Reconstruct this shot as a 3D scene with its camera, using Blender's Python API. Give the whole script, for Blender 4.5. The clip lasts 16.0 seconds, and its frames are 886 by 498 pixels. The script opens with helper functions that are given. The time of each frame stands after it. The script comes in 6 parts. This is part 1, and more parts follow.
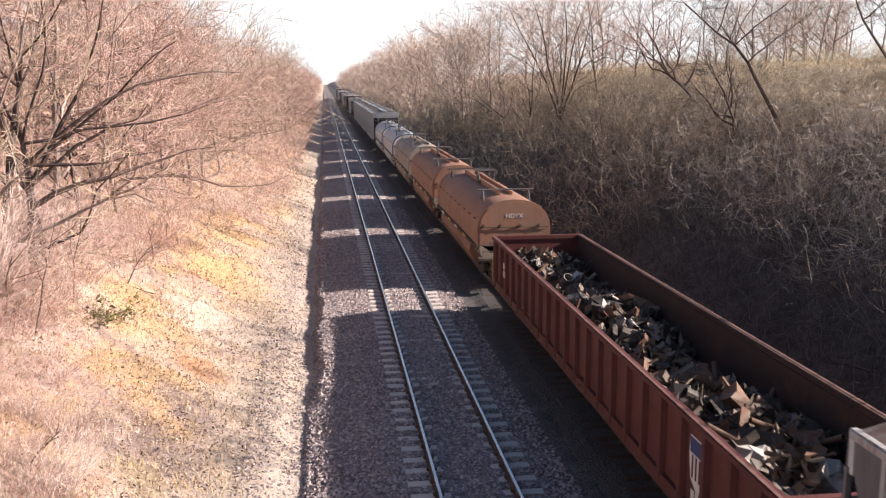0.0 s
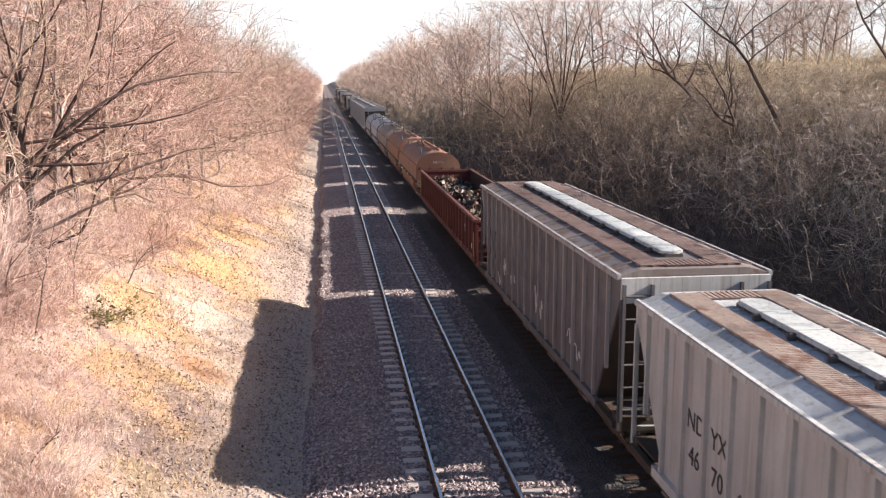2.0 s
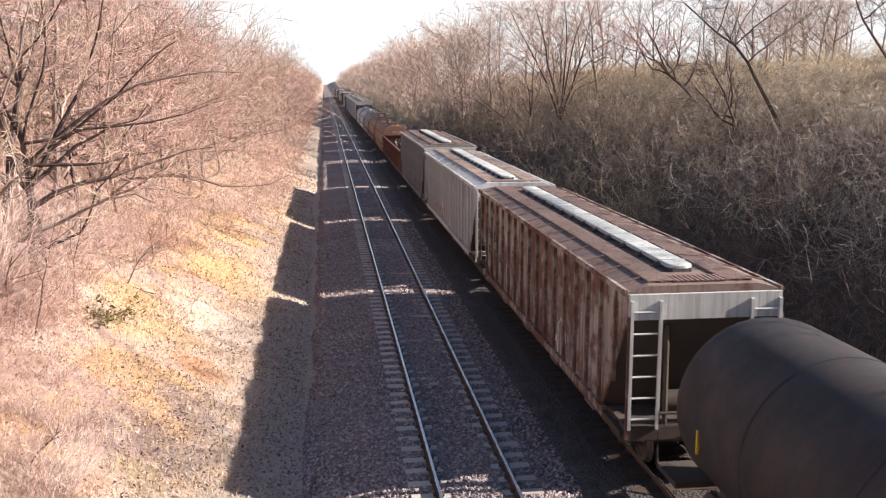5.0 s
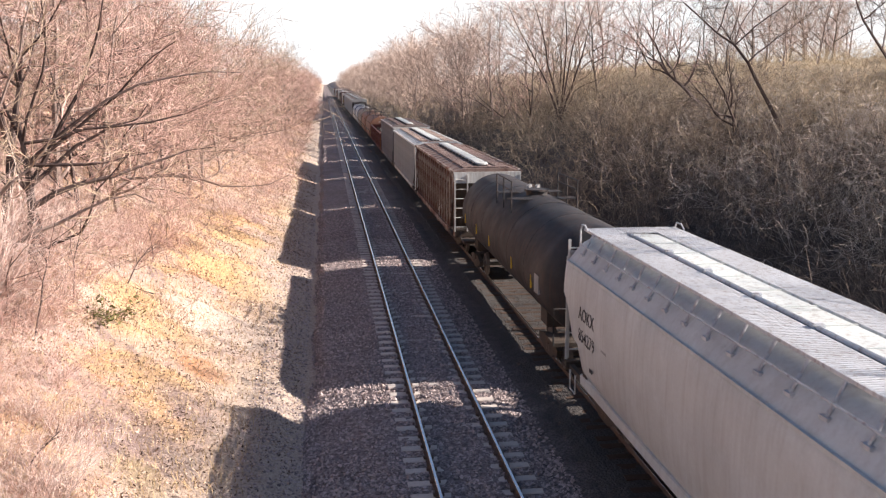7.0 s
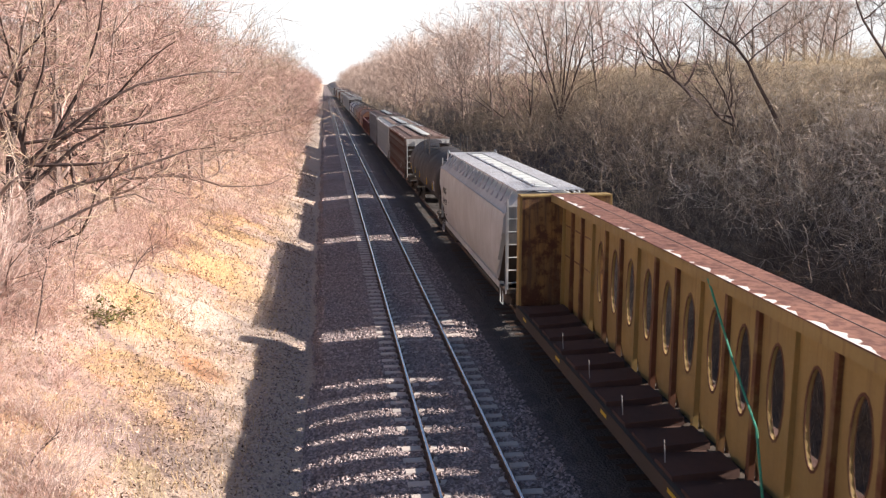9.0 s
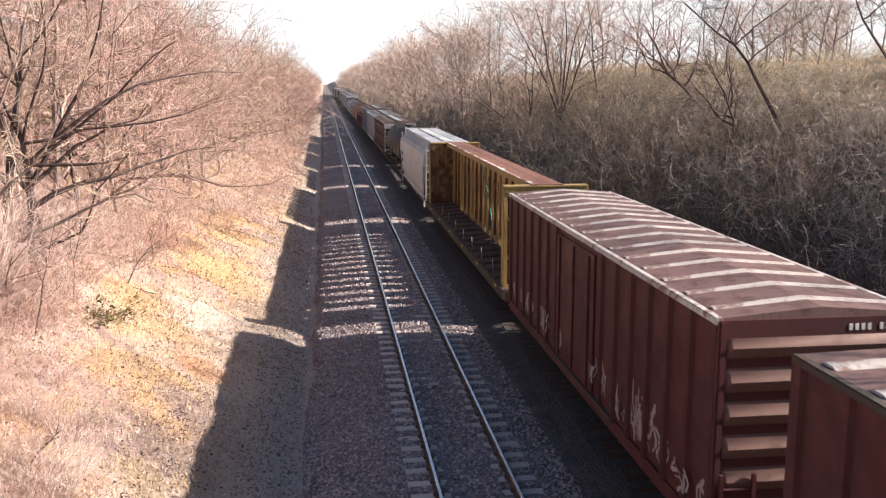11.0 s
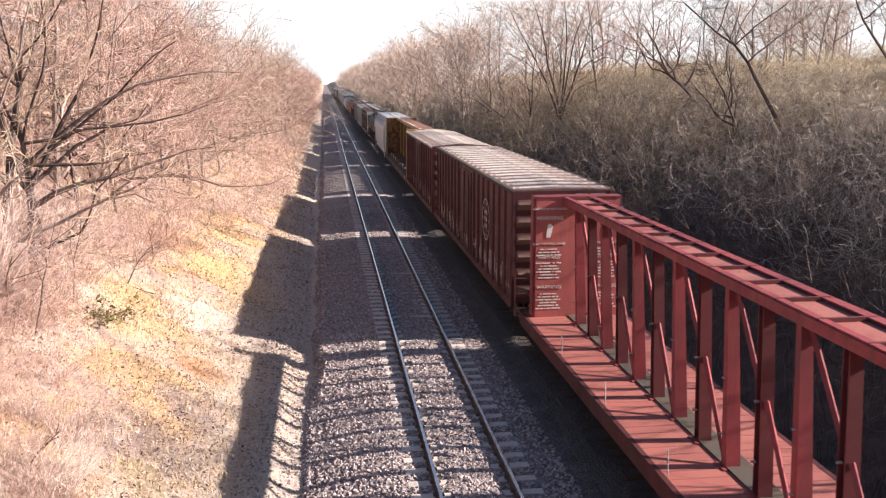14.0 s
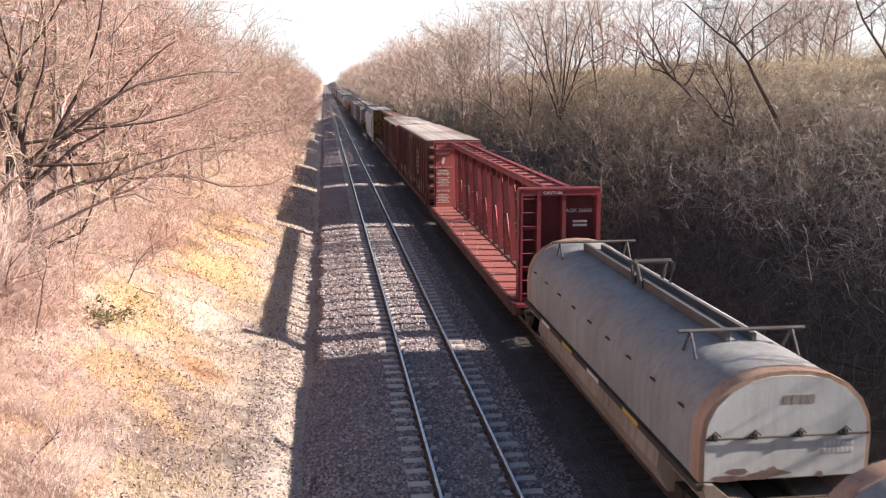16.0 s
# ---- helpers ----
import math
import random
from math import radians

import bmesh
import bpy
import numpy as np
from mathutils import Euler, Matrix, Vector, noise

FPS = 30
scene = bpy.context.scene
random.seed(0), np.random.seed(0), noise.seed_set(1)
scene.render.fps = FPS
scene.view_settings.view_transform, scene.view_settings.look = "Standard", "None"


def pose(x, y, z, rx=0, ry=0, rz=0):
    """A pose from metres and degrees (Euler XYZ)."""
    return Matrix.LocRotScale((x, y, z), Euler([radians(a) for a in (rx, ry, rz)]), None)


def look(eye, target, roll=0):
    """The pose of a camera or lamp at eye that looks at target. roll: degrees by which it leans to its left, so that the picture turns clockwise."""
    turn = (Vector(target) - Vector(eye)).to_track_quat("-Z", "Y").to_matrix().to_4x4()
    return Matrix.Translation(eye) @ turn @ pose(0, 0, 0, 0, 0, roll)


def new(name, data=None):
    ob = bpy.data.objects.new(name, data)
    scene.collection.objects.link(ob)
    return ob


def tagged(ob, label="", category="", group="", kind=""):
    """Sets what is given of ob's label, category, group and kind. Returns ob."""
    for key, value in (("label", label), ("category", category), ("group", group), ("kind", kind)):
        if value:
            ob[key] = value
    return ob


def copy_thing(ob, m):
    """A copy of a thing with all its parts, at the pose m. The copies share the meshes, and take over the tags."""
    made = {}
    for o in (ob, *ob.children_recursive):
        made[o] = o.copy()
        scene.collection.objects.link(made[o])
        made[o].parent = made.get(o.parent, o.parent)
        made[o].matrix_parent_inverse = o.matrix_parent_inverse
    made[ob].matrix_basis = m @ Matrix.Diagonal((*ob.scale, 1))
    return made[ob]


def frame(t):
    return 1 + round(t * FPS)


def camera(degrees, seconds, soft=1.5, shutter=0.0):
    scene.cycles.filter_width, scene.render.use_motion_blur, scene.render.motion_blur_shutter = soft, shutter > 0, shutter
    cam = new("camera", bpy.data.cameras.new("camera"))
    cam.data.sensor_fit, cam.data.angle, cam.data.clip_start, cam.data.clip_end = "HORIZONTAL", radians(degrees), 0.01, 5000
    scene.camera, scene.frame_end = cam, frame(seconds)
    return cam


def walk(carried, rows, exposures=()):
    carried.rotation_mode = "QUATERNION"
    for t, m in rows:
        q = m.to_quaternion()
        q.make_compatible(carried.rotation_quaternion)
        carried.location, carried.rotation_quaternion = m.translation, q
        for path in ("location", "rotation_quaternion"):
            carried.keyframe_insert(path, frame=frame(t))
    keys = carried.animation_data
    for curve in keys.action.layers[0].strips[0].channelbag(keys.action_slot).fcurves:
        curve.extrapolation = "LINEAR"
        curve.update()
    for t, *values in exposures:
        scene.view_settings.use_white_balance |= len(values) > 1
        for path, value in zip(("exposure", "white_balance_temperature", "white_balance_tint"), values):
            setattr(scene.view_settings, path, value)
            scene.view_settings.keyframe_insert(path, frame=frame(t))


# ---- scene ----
# One fixed camera on an overpass, about eight metres over the rails.
cam = camera(50.35, 16.0, soft=1.25, shutter=0.1)
CAM_POSE = pose(0, 0, 7.677, 79.915, 0, -7.072) @ pose(0, 0, 0, 0, 0, -0.112)
walk(cam, [(0.0, CAM_POSE), (16.0, CAM_POSE)], exposures=[(0.0, 1.27, 6650, 17), (4.0, 1.27, 6650, 17), (7.0, 1.33, 6650, 17), (9.0, 1.25, 6650, 17), (11.5, 1.35, 6650, 17), (13.0, 1.43, 6650, 17), (14.2, 1.40, 6650, 17), (15.4, 1.33, 6650, 17), (16.0, 1.33, 6650, 17)])

# ---- light ----
SUN_ELEV = 27.4
world = bpy.data.worlds.new("sky")
scene.world = world
world.use_nodes = True
wn = world.node_tree
wn.nodes.clear()
sky = wn.nodes.new("ShaderNodeTexSky")
sky.sky_type = "NISHITA"
sky.sun_disc = False
sky.sun_elevation = radians(SUN_ELEV)
sky.sun_rotation = radians(97)
sky.air_density, sky.dust_density, sky.ozone_density = 1.0, 1.0, 1.5
bg = wn.nodes.new("ShaderNodeBackground")
bg.inputs["Strength"].default_value = 0.052
wout = wn.nodes.new("ShaderNodeOutputWorld")
# pale haze low over the horizon, all round
wtc = wn.nodes.new("ShaderNodeTexCoord")
wsep = wn.nodes.new("ShaderNodeSeparateXYZ")
wn.links.new(wtc.outputs["Generated"], wsep.inputs[0])
wfac = wn.nodes.new("ShaderNodeMapRange")
wfac.interpolation_type = "SMOOTHSTEP"
for key, value in (("From Min", 0.05), ("From Max", 0.24), ("To Min", 1.0), ("To Max", 0.0)):
    wfac.inputs[key].default_value = value
wn.links.new(wsep.outputs["Z"], wfac.inputs["Value"])
haze = wn.nodes.new("ShaderNodeBackground")
haze.inputs["Color"].default_value = (0.91, 0.985, 0.99, 1)
haze.inputs["Strength"].default_value = 0.50
wmix = wn.nodes.new("ShaderNodeMixShader")
wn.links.new(wfac.outputs[0], wmix.inputs[0])
wn.links.new(sky.outputs[0], bg.inputs["Color"])
wn.links.new(bg.outputs[0], wmix.inputs[1])
wn.links.new(haze.outputs[0], wmix.inputs[2])
wn.links.new(wmix.outputs[0], wout.inputs["Surface"])
sun_data = bpy.data.lights.new("sun", "SUN")
sun_data.energy, sun_data.angle, sun_data.color = 5.0, radians(0.53), (1.0, 0.905, 0.785)
sun = new("sun", sun_data)
sun.matrix_world = look((60, -7.4, 60 * math.tan(radians(SUN_ELEV))), (0, 0, 0))

# ---- materials ----
def nodes_of(name):
    m = bpy.data.materials.new(name)
    m.use_nodes = True
    nt = m.node_tree
    return m, nt, nt.nodes["Principled BSDF"]


def add(nt, kind, **values):
    n = nt.nodes.new(kind)
    for key, value in values.items():
        n.inputs[key.replace("_", " ")].default_value = value
    return n


def coords(nt, scale=(1, 1, 1), which="Object"):
    tc = nt.nodes.new("ShaderNodeTexCoord")
    mp = add(nt, "ShaderNodeMapping", Scale=scale)
    nt.links.new(tc.outputs[which], mp.inputs["Vector"])
    return mp.outputs[0]


def noise_of(nt, vec, scale, detail=4, rough=0.6):
    n = add(nt, "ShaderNodeTexNoise", Scale=scale, Detail=detail, Roughness=rough)
    nt.links.new(vec, n.inputs["Vector"])
    return n.outputs["Fac"]


def ramp(nt, fac, lo, hi, a=0.0, b=1.0):
    n = add(nt, "ShaderNodeMapRange", From_Min=lo, From_Max=hi, To_Min=a, To_Max=b)
    nt.links.new(fac, n.inputs["Value"])
    return n.outputs[0]


def mix(nt, fac, a, b, blend="MIX"):
    n = nt.nodes.new("ShaderNodeMix")
    n.data_type, n.blend_type = "RGBA", blend
    for sock, value in ((n.inputs[0], fac), (n.inputs[6], a), (n.inputs[7], b)):
        if isinstance(value, bpy.types.NodeSocket):
            nt.links.new(value, sock)
        elif isinstance(value, tuple):
            sock.default_value = (*value[:3], 1)
        else:
            sock.default_value = value
    return n.outputs[2]


def mul(nt, a, b):
    n = nt.nodes.new("ShaderNodeMath")
    n.operation = "MULTIPLY"
    for sock, value in ((n.inputs[0], a), (n.inputs[1], b)):
        if isinstance(value, bpy.types.NodeSocket):
            nt.links.new(value, sock)
        else:
            sock.default_value = value
    return n.outputs[0]


def bump(nt, p, height, strength=0.4, dist=0.02):
    b = add(nt, "ShaderNodeBump", Strength=strength, Distance=dist)
    nt.links.new(height, b.inputs["Height"])
    nt.links.new(b.outputs[0], p.inputs["Normal"])


def paint(name, base, dirt=(0.10, 0.075, 0.055), rust=(0.16, 0.055, 0.025), rusty=0.2, dirty=0.4, rough=0.55,
          metal=0.0, streak=0.3, patch=1.1, drip=0.5):
    """Weathered paint on steel: broad dirt, rust patches, streaks that run down, fine grain."""
    m, nt, p = nodes_of(name)
    obj = coords(nt)
    low = coords(nt, (2.2, 2.2, 0.16))
    broad = noise_of(nt, obj, 0.55, 3)
    fine = noise_of(nt, obj, 14.0, 5, 0.7)
    patches = noise_of(nt, obj, patch, 8, 0.68)
    lines = noise_of(nt, low, 2.6, 5, 0.65)
    info = nt.nodes.new("ShaderNodeObjectInfo")
    c = mix(nt, ramp(nt, broad, 0.35, 0.7, 0, dirty), base, dirt)
    c = mix(nt, ramp(nt, lines, 0.47, 0.63, 0, streak), c, tuple(0.5 * a + 0.5 * b for a, b in zip(dirt, rust)))
    lo = 0.72 - 0.36 * rusty
    c = mix(nt, ramp(nt, patches, lo, lo + 0.1, 0, min(1.0, 0.55 + rusty)), c, rust)
    # rust that has run down from the upper edges
    sep = nt.nodes.new("ShaderNodeSeparateXYZ")
    nt.links.new(obj, sep.inputs[0])
    runs = noise_of(nt, coords(nt, (3.4, 3.4, 0.06)), 3.0, 6, 0.7)
    c = mix(nt, mul(nt, ramp(nt, runs, 0.52, 0.64, 0, drip), ramp(nt, sep.outputs["Z"], 1.6, 3.8, 0.1, 1.0)), c, tuple(0.75 * a for a in rust))
    c = mix(nt, ramp(nt, fine, 0.3, 0.75, 0, 0.28), c, tuple(0.45 * a for a in base))
    c = mix(nt, ramp(nt, info.outputs["Random"], 0, 1, 0, 0.13), c, tuple(0.6 * a for a in dirt))
    nt.links.new(c, p.inputs["Base Color"])
    nt.links.new(ramp(nt, patches, 0.3, 0.7, rough, min(1, rough + 0.3)), p.inputs["Roughness"])
    p.inputs["Metallic"].default_value = metal
    bump(nt, p, fine, 0.18, 0.006)
    return m


def plain(name, base, rough=0.8, metal=0.0, scale=9.0, vary=0.4, relief=0.25, dist=0.01):
    m, nt, p = nodes_of(name)
    obj = coords(nt)
    a = noise_of(nt, obj, scale, 5, 0.65)
    b = noise_of(nt, obj, scale * 0.12, 3)
    c = mix(nt, ramp(nt, a, 0.3, 0.75, 0, vary), base, tuple(0.45 * x for x in base))
    c = mix(nt, ramp(nt, b, 0.35, 0.7, 0, vary), c, tuple(min(1, 1.35 * x) for x in base))
    nt.links.new(c, p.inputs["Base Color"])
    p.inputs["Roughness"].default_value, p.inputs["Metallic"].default_value = rough, metal
    bump(nt, p, a, relief, dist)
    return m


def bark(name, a, b, rough=0.9):
    """Bark and twigs; every stem takes its own tone."""
    m, nt, p = nodes_of(name)
    geo = nt.nodes.new("ShaderNodeNewGeometry")
    n = noise_of(nt, coords(nt), 7.0, 4)
    c = mix(nt, geo.outputs["Random Per Island"], a, b)
    c = mix(nt, ramp(nt, n, 0.35, 0.7, 0, 0.5), c, tuple(0.55 * x for x in a))
    nt.links.new(c, p.inputs["Base Color"])
    p.inputs["Roughness"].default_value = rough
    p.inputs["Specular IOR Level"].default_value = 0.2
    return m


def drift(nt, x, y, long, wide, turn, ragged):
    """Mask of a ragged drift of leaves or grass lying at (x, y), long down the slope."""
    tc = nt.nodes.new("ShaderNodeTexCoord")
    mp = nt.nodes.new("ShaderNodeMapping")
    mp.vector_type = "TEXTURE"
    for key, value in (("Location", (x, y, 0)), ("Rotation", (0, 0, radians(turn))), ("Scale", (long, wide, 1000))):
        mp.inputs[key].default_value = value
    nt.links.new(tc.outputs["Object"], mp.inputs["Vector"])
    far = nt.nodes.new("ShaderNodeVectorMath")
    far.operation = "LENGTH"
    nt.links.new(mp.outputs[0], far.inputs[0])
    edge = nt.nodes.new("ShaderNodeMath")
    edge.operation = "MULTIPLY_ADD"
    nt.links.new(ragged, edge.inputs[0])
    edge.inputs[1].default_value = 2.2
    nt.links.new(far.outputs["Value"], edge.inputs[2])
    return ramp(nt, edge.outputs[0], 1.75, 2.35, 1.0, 0.0)


def litter(name):
    """Bank: fallen leaves, straw-coloured grass, bare clay and earth in ragged patches; the right bank's earth is
    darkened for its shade.
    """
    m, nt, p = nodes_of(name)
    obj = coords(nt)
    leaf = add(nt, "ShaderNodeTexVoronoi", Scale=14.0)
    nt.links.new(obj, leaf.inputs["Vector"])
    bits = noise_of(nt, obj, 13.0, 8, 0.8)
    mid = noise_of(nt, obj, 1.3, 6, 0.7)
    big = noise_of(nt, obj, 0.22, 4, 0.6)
    slope = nt.nodes.new("ShaderNodeMapping")
    slope.vector_type = "TEXTURE"
    slope.inputs["Rotation"].default_value = (0, 0, radians(-50))
    slope.inputs["Scale"].default_value = (4.5, 1.0, 1.0)
    nt.links.new(obj, slope.inputs["Vector"])
    rows = noise_of(nt, slope.outputs[0], 1.0, 6, 0.7)
    straw = noise_of(nt, coords(nt, (0.6, 0.5, 1.0)), 0.55, 5, 0.62)
    c = mix(nt, ramp(nt, big, 0.42, 0.58), (0.48, 0.345, 0.315), (0.53, 0.40, 0.30))
    c = mix(nt, ramp(nt, straw, 0.49, 0.58, 0, 0.85), c, (0.60, 0.385, 0.175))
    c = mix(nt, ramp(nt, straw, 0.43, 0.34, 0, 0.8), c, (0.60, 0.51, 0.455))
    c = mix(nt, ramp(nt, mid, 0.57, 0.66, 0, 0.75), c, (0.46, 0.205, 0.085))
    for x, y, long, wide, tone, much in ((-4.3, 37.0, 5.5, 1.6, (0.63, 0.42, 0.20), 0.8), (-5.3, 28.5, 2.8, 1.2, (0.63, 0.41, 0.19), 0.75), (-2.9, 57.0, 9.0, 1.8, (0.60, 0.42, 0.21), 0.8),
                                         (-3.3, 29.3, 2.6, 1.7, (0.66, 0.57, 0.50), 0.85), (-2.2, 24.0, 2.6, 1.1, (0.64, 0.54, 0.45), 0.8), (-3.4, 24.9, 1.3, 0.6, (0.50, 0.225, 0.085), 0.85),
                                         (-4.3, 19.8, 2.2, 0.9, (0.25, 0.185, 0.175), 0.75), (-2.9, 20.9, 2.6, 0.45, (0.22, 0.165, 0.155), 0.7), (-3.0, 18.4, 1.8, 0.5, (0.19, 0.145, 0.135), 0.85),
                                         (-1.8, 19.0, 1.1, 0.7, (0.22, 0.17, 0.16), 0.75), (-3.6, 17.4, 1.2, 0.4, (0.30, 0.245, 0.13), 0.7)):
        c = mix(nt, mul(nt, drift(nt, x, y, long, wide, -54, mid), much), c, tone)
    c = mix(nt, ramp(nt, rows, 0.54, 0.63, 0, 0.85), c, (0.20, 0.152, 0.15))
    c = mix(nt, ramp(nt, leaf.outputs["Distance"], 0.3, 0.7, 0, 0.3), c, (0.26, 0.18, 0.14))
    c = mix(nt, ramp(nt, bits, 0.53, 0.63, 0, 0.85), c, (0.15, 0.095, 0.078))
    c = mix(nt, ramp(nt, bits, 0.46, 0.33, 0, 0.75), c, (0.66, 0.565, 0.51))
    sep = nt.nodes.new("ShaderNodeSeparateXYZ")
    nt.links.new(obj, sep.inputs[0])
    grit = mix(nt, ramp(nt, bits, 0.42, 0.62), (0.52, 0.445, 0.375), (0.27, 0.222, 0.195))
    edge = nt.nodes.new("ShaderNodeMath")
    edge.operation = "MULTIPLY_ADD"
    nt.links.new(mid, edge.inputs[0])
    edge.inputs[1].default_value = 2.4
    nt.links.new(sep.outputs["X"], edge.inputs[2])
    c = mix(nt, ramp(nt, edge.outputs[0], -2.4, -0.6, 0, 0.85), c, grit)
    # right bank: its deep shade put into the earth's colour, straw on top
    shaded_soil = mix(nt, ramp(nt, mid, 0.4, 0.65), (0.05, 0.038, 0.032), (0.11, 0.083, 0.066))
    shaded_soil = mix(nt, ramp(nt, bits, 0.5, 0.7, 0, 0.5), shaded_soil, (0.22, 0.17, 0.13))
    shaded_soil = mix(nt, ramp(nt, sep.outputs["X"], 20.0, 27.0, 0, 0.8), shaded_soil, (0.33, 0.265, 0.175))
    c = mix(nt, mul(nt, ramp(nt, sep.outputs["X"], 8.0, 10.0), ramp(nt, sep.outputs["Y"], 120, 280, 1, 0)), c, shaded_soil)
    nt.links.new(c, p.inputs["Base Color"])
    p.inputs["Roughness"].default_value = 0.95
    bump(nt, p, bits, 0.7, 0.06)
    return m


def gravel(name, a, b, scale=16.0):
    m, nt, p = nodes_of(name)
    obj = coords(nt)
    v = add(nt, "ShaderNodeTexVoronoi", Scale=scale)
    nt.links.new(obj, v.inputs["Vector"])
    big = noise_of(nt, obj, 0.5, 4)
    c = mix(nt, ramp(nt, v.outputs["Color"], 0.1, 0.9), a, b)
    c = mix(nt, ramp(nt, v.outputs["Distance"], 0.35, 0.75, 0, 0.75), c, tuple(0.3 * x for x in a))
    c = mix(nt, ramp(nt, big, 0.4, 0.65, 0, 0.4), c, (0.12, 0.085, 0.07))
    # shade beside and under the train painted into the ballast, along with oily grime
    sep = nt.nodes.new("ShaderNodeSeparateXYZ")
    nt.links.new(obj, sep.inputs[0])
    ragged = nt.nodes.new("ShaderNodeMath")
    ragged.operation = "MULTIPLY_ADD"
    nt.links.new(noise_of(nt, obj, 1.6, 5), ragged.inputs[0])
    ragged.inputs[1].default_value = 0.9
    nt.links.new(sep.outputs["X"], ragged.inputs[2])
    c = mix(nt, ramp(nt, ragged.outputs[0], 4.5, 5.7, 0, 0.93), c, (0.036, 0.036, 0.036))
    nt.links.new(c, p.inputs["Base Color"])
    p.inputs["Roughness"].default_value = 0.9
    inv = ramp(nt, v.outputs["Distance"], 0, 0.7, 1, 0)
    bump(nt, p, inv, 0.8, 0.04)
    return m


def stone_mat(name, a, b):
    m, nt, p = nodes_of(name)
    geo = nt.nodes.new("ShaderNodeNewGeometry")
    n = noise_of(nt, coords(nt), 30.0, 3)
    c = mix(nt, geo.outputs["Random Per Island"], a, b)
    c = mix(nt, ramp(nt, n, 0.4, 0.7, 0, 0.4), c, tuple(0.5 * x for x in a))
    nt.links.new(c, p.inputs["Base Color"])
    p.inputs["Roughness"].default_value = 0.85
    return m


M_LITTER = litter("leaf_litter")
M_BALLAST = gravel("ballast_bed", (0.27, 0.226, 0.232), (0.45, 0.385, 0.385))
M_STONE = stone_mat("ballast_stone", (0.18, 0.150, 0.155), (0.56, 0.475, 0.465))
M_TIE = plain("tie_concrete", (0.50, 0.46, 0.43), 0.9, scale=6, vary=0.5)
M_TIE_WOOD = plain("tie_creosoted_wood", (0.055, 0.032, 0.022), 0.9, scale=7, vary=0.6)
M_RAIL_TOP = plain("rail_polished", (0.80, 0.80, 0.82), 0.24, 1.0, scale=3, vary=0.15, relief=0.05)
M_RAIL = plain("rail_rust", (0.10, 0.062, 0.045), 0.8, 0.0, scale=8, vary=0.5)
M_BARK_DARK = bark("bark_dark", (0.062, 0.045, 0.042), (0.125, 0.094, 0.088))
M_BARK_MID = bark("bark_grey_brown", (0.19, 0.145, 0.13), (0.36, 0.29, 0.26))
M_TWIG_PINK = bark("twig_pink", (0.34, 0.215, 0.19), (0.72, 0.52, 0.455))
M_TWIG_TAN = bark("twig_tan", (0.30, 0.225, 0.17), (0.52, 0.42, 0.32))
# lower bank's shade put into this tone; olive and straw are its sunlit counterparts
M_TWIG_SHADED = bark("twig_grey", (0.045, 0.034, 0.030), (0.34, 0.28, 0.245))
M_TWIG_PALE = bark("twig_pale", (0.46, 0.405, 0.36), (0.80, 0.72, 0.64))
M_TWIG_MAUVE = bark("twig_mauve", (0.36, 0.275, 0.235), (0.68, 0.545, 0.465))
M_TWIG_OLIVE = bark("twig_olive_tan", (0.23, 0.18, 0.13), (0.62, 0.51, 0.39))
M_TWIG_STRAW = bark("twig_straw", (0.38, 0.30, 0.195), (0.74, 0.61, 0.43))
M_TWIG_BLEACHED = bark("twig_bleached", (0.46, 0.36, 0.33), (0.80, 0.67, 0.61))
M_TWIG_RUSSET = bark("twig_russet", (0.26, 0.13, 0.095), (0.52, 0.31, 0.24))
M_GRASS = bark("dry_grass", (0.42, 0.30, 0.17), (0.62, 0.50, 0.33))
M_LEAF = bark("evergreen_leaf", (0.075, 0.08, 0.03), (0.21, 0.195, 0.08))

P_GREY = paint("paint_dark_grey", drip=0.35, base=(0.145, 0.15, 0.165), rusty=0.06, dirty=0.6, streak=0.4, dirt=(0.072, 0.072, 0.078), rust=(0.11, 0.06, 0.045))
P_RIB = paint("paint_worn_rib", (0.44, 0.44, 0.45), rusty=0.06, dirty=0.5, streak=0.5, dirt=(0.2, 0.19, 0.18))
P_LIGHT = paint("paint_light_grey", (0.60, 0.63, 0.635), rusty=0.16, drip=0.5, dirty=0.35, streak=0.28, dirt=(0.24, 0.225, 0.20))
P_RUSTY = paint("paint_rusty_grey", (0.47, 0.43, 0.39), rusty=0.74, dirty=0.5, streak=1.0, rust=(0.125, 0.042, 0.025), patch=1.0, drip=1.0)
P_WHITE = paint("paint_white_grey", (0.63, 0.67, 0.675), drip=0.10, rusty=0.0, dirty=0.28, streak=0.16, dirt=(0.24, 0.225, 0.21))
P_BLACK = paint("paint_black", drip=0.05, base=(0.026, 0.027, 0.031), rusty=0.05, dirty=0.5, streak=0.3, dirt=(0.024, 0.024, 0.026), rough=0.55)
P_MAROON = paint("paint_maroon", (0.088, 0.008, 0.012), rusty=0.24, dirty=0.6, streak=0.8, dirt=(0.034, 0.009, 0.011), rust=(0.07, 0.018, 0.017))
P_OXIDE = paint("paint_oxide_red", (0.115, 0.018, 0.017), rusty=0.24, dirty=0.45, streak=0.5, rust=(0.13, 0.042, 0.028), dirt=(0.07, 0.032, 0.028))
P_INNER = paint("gondola_lining_rust", (0.062, 0.032, 0.024), rusty=0.5, dirty=0.5, streak=0.5, rust=(0.095, 0.042, 0.026), dirt=(0.03, 0.022, 0.019), rough=0.85)
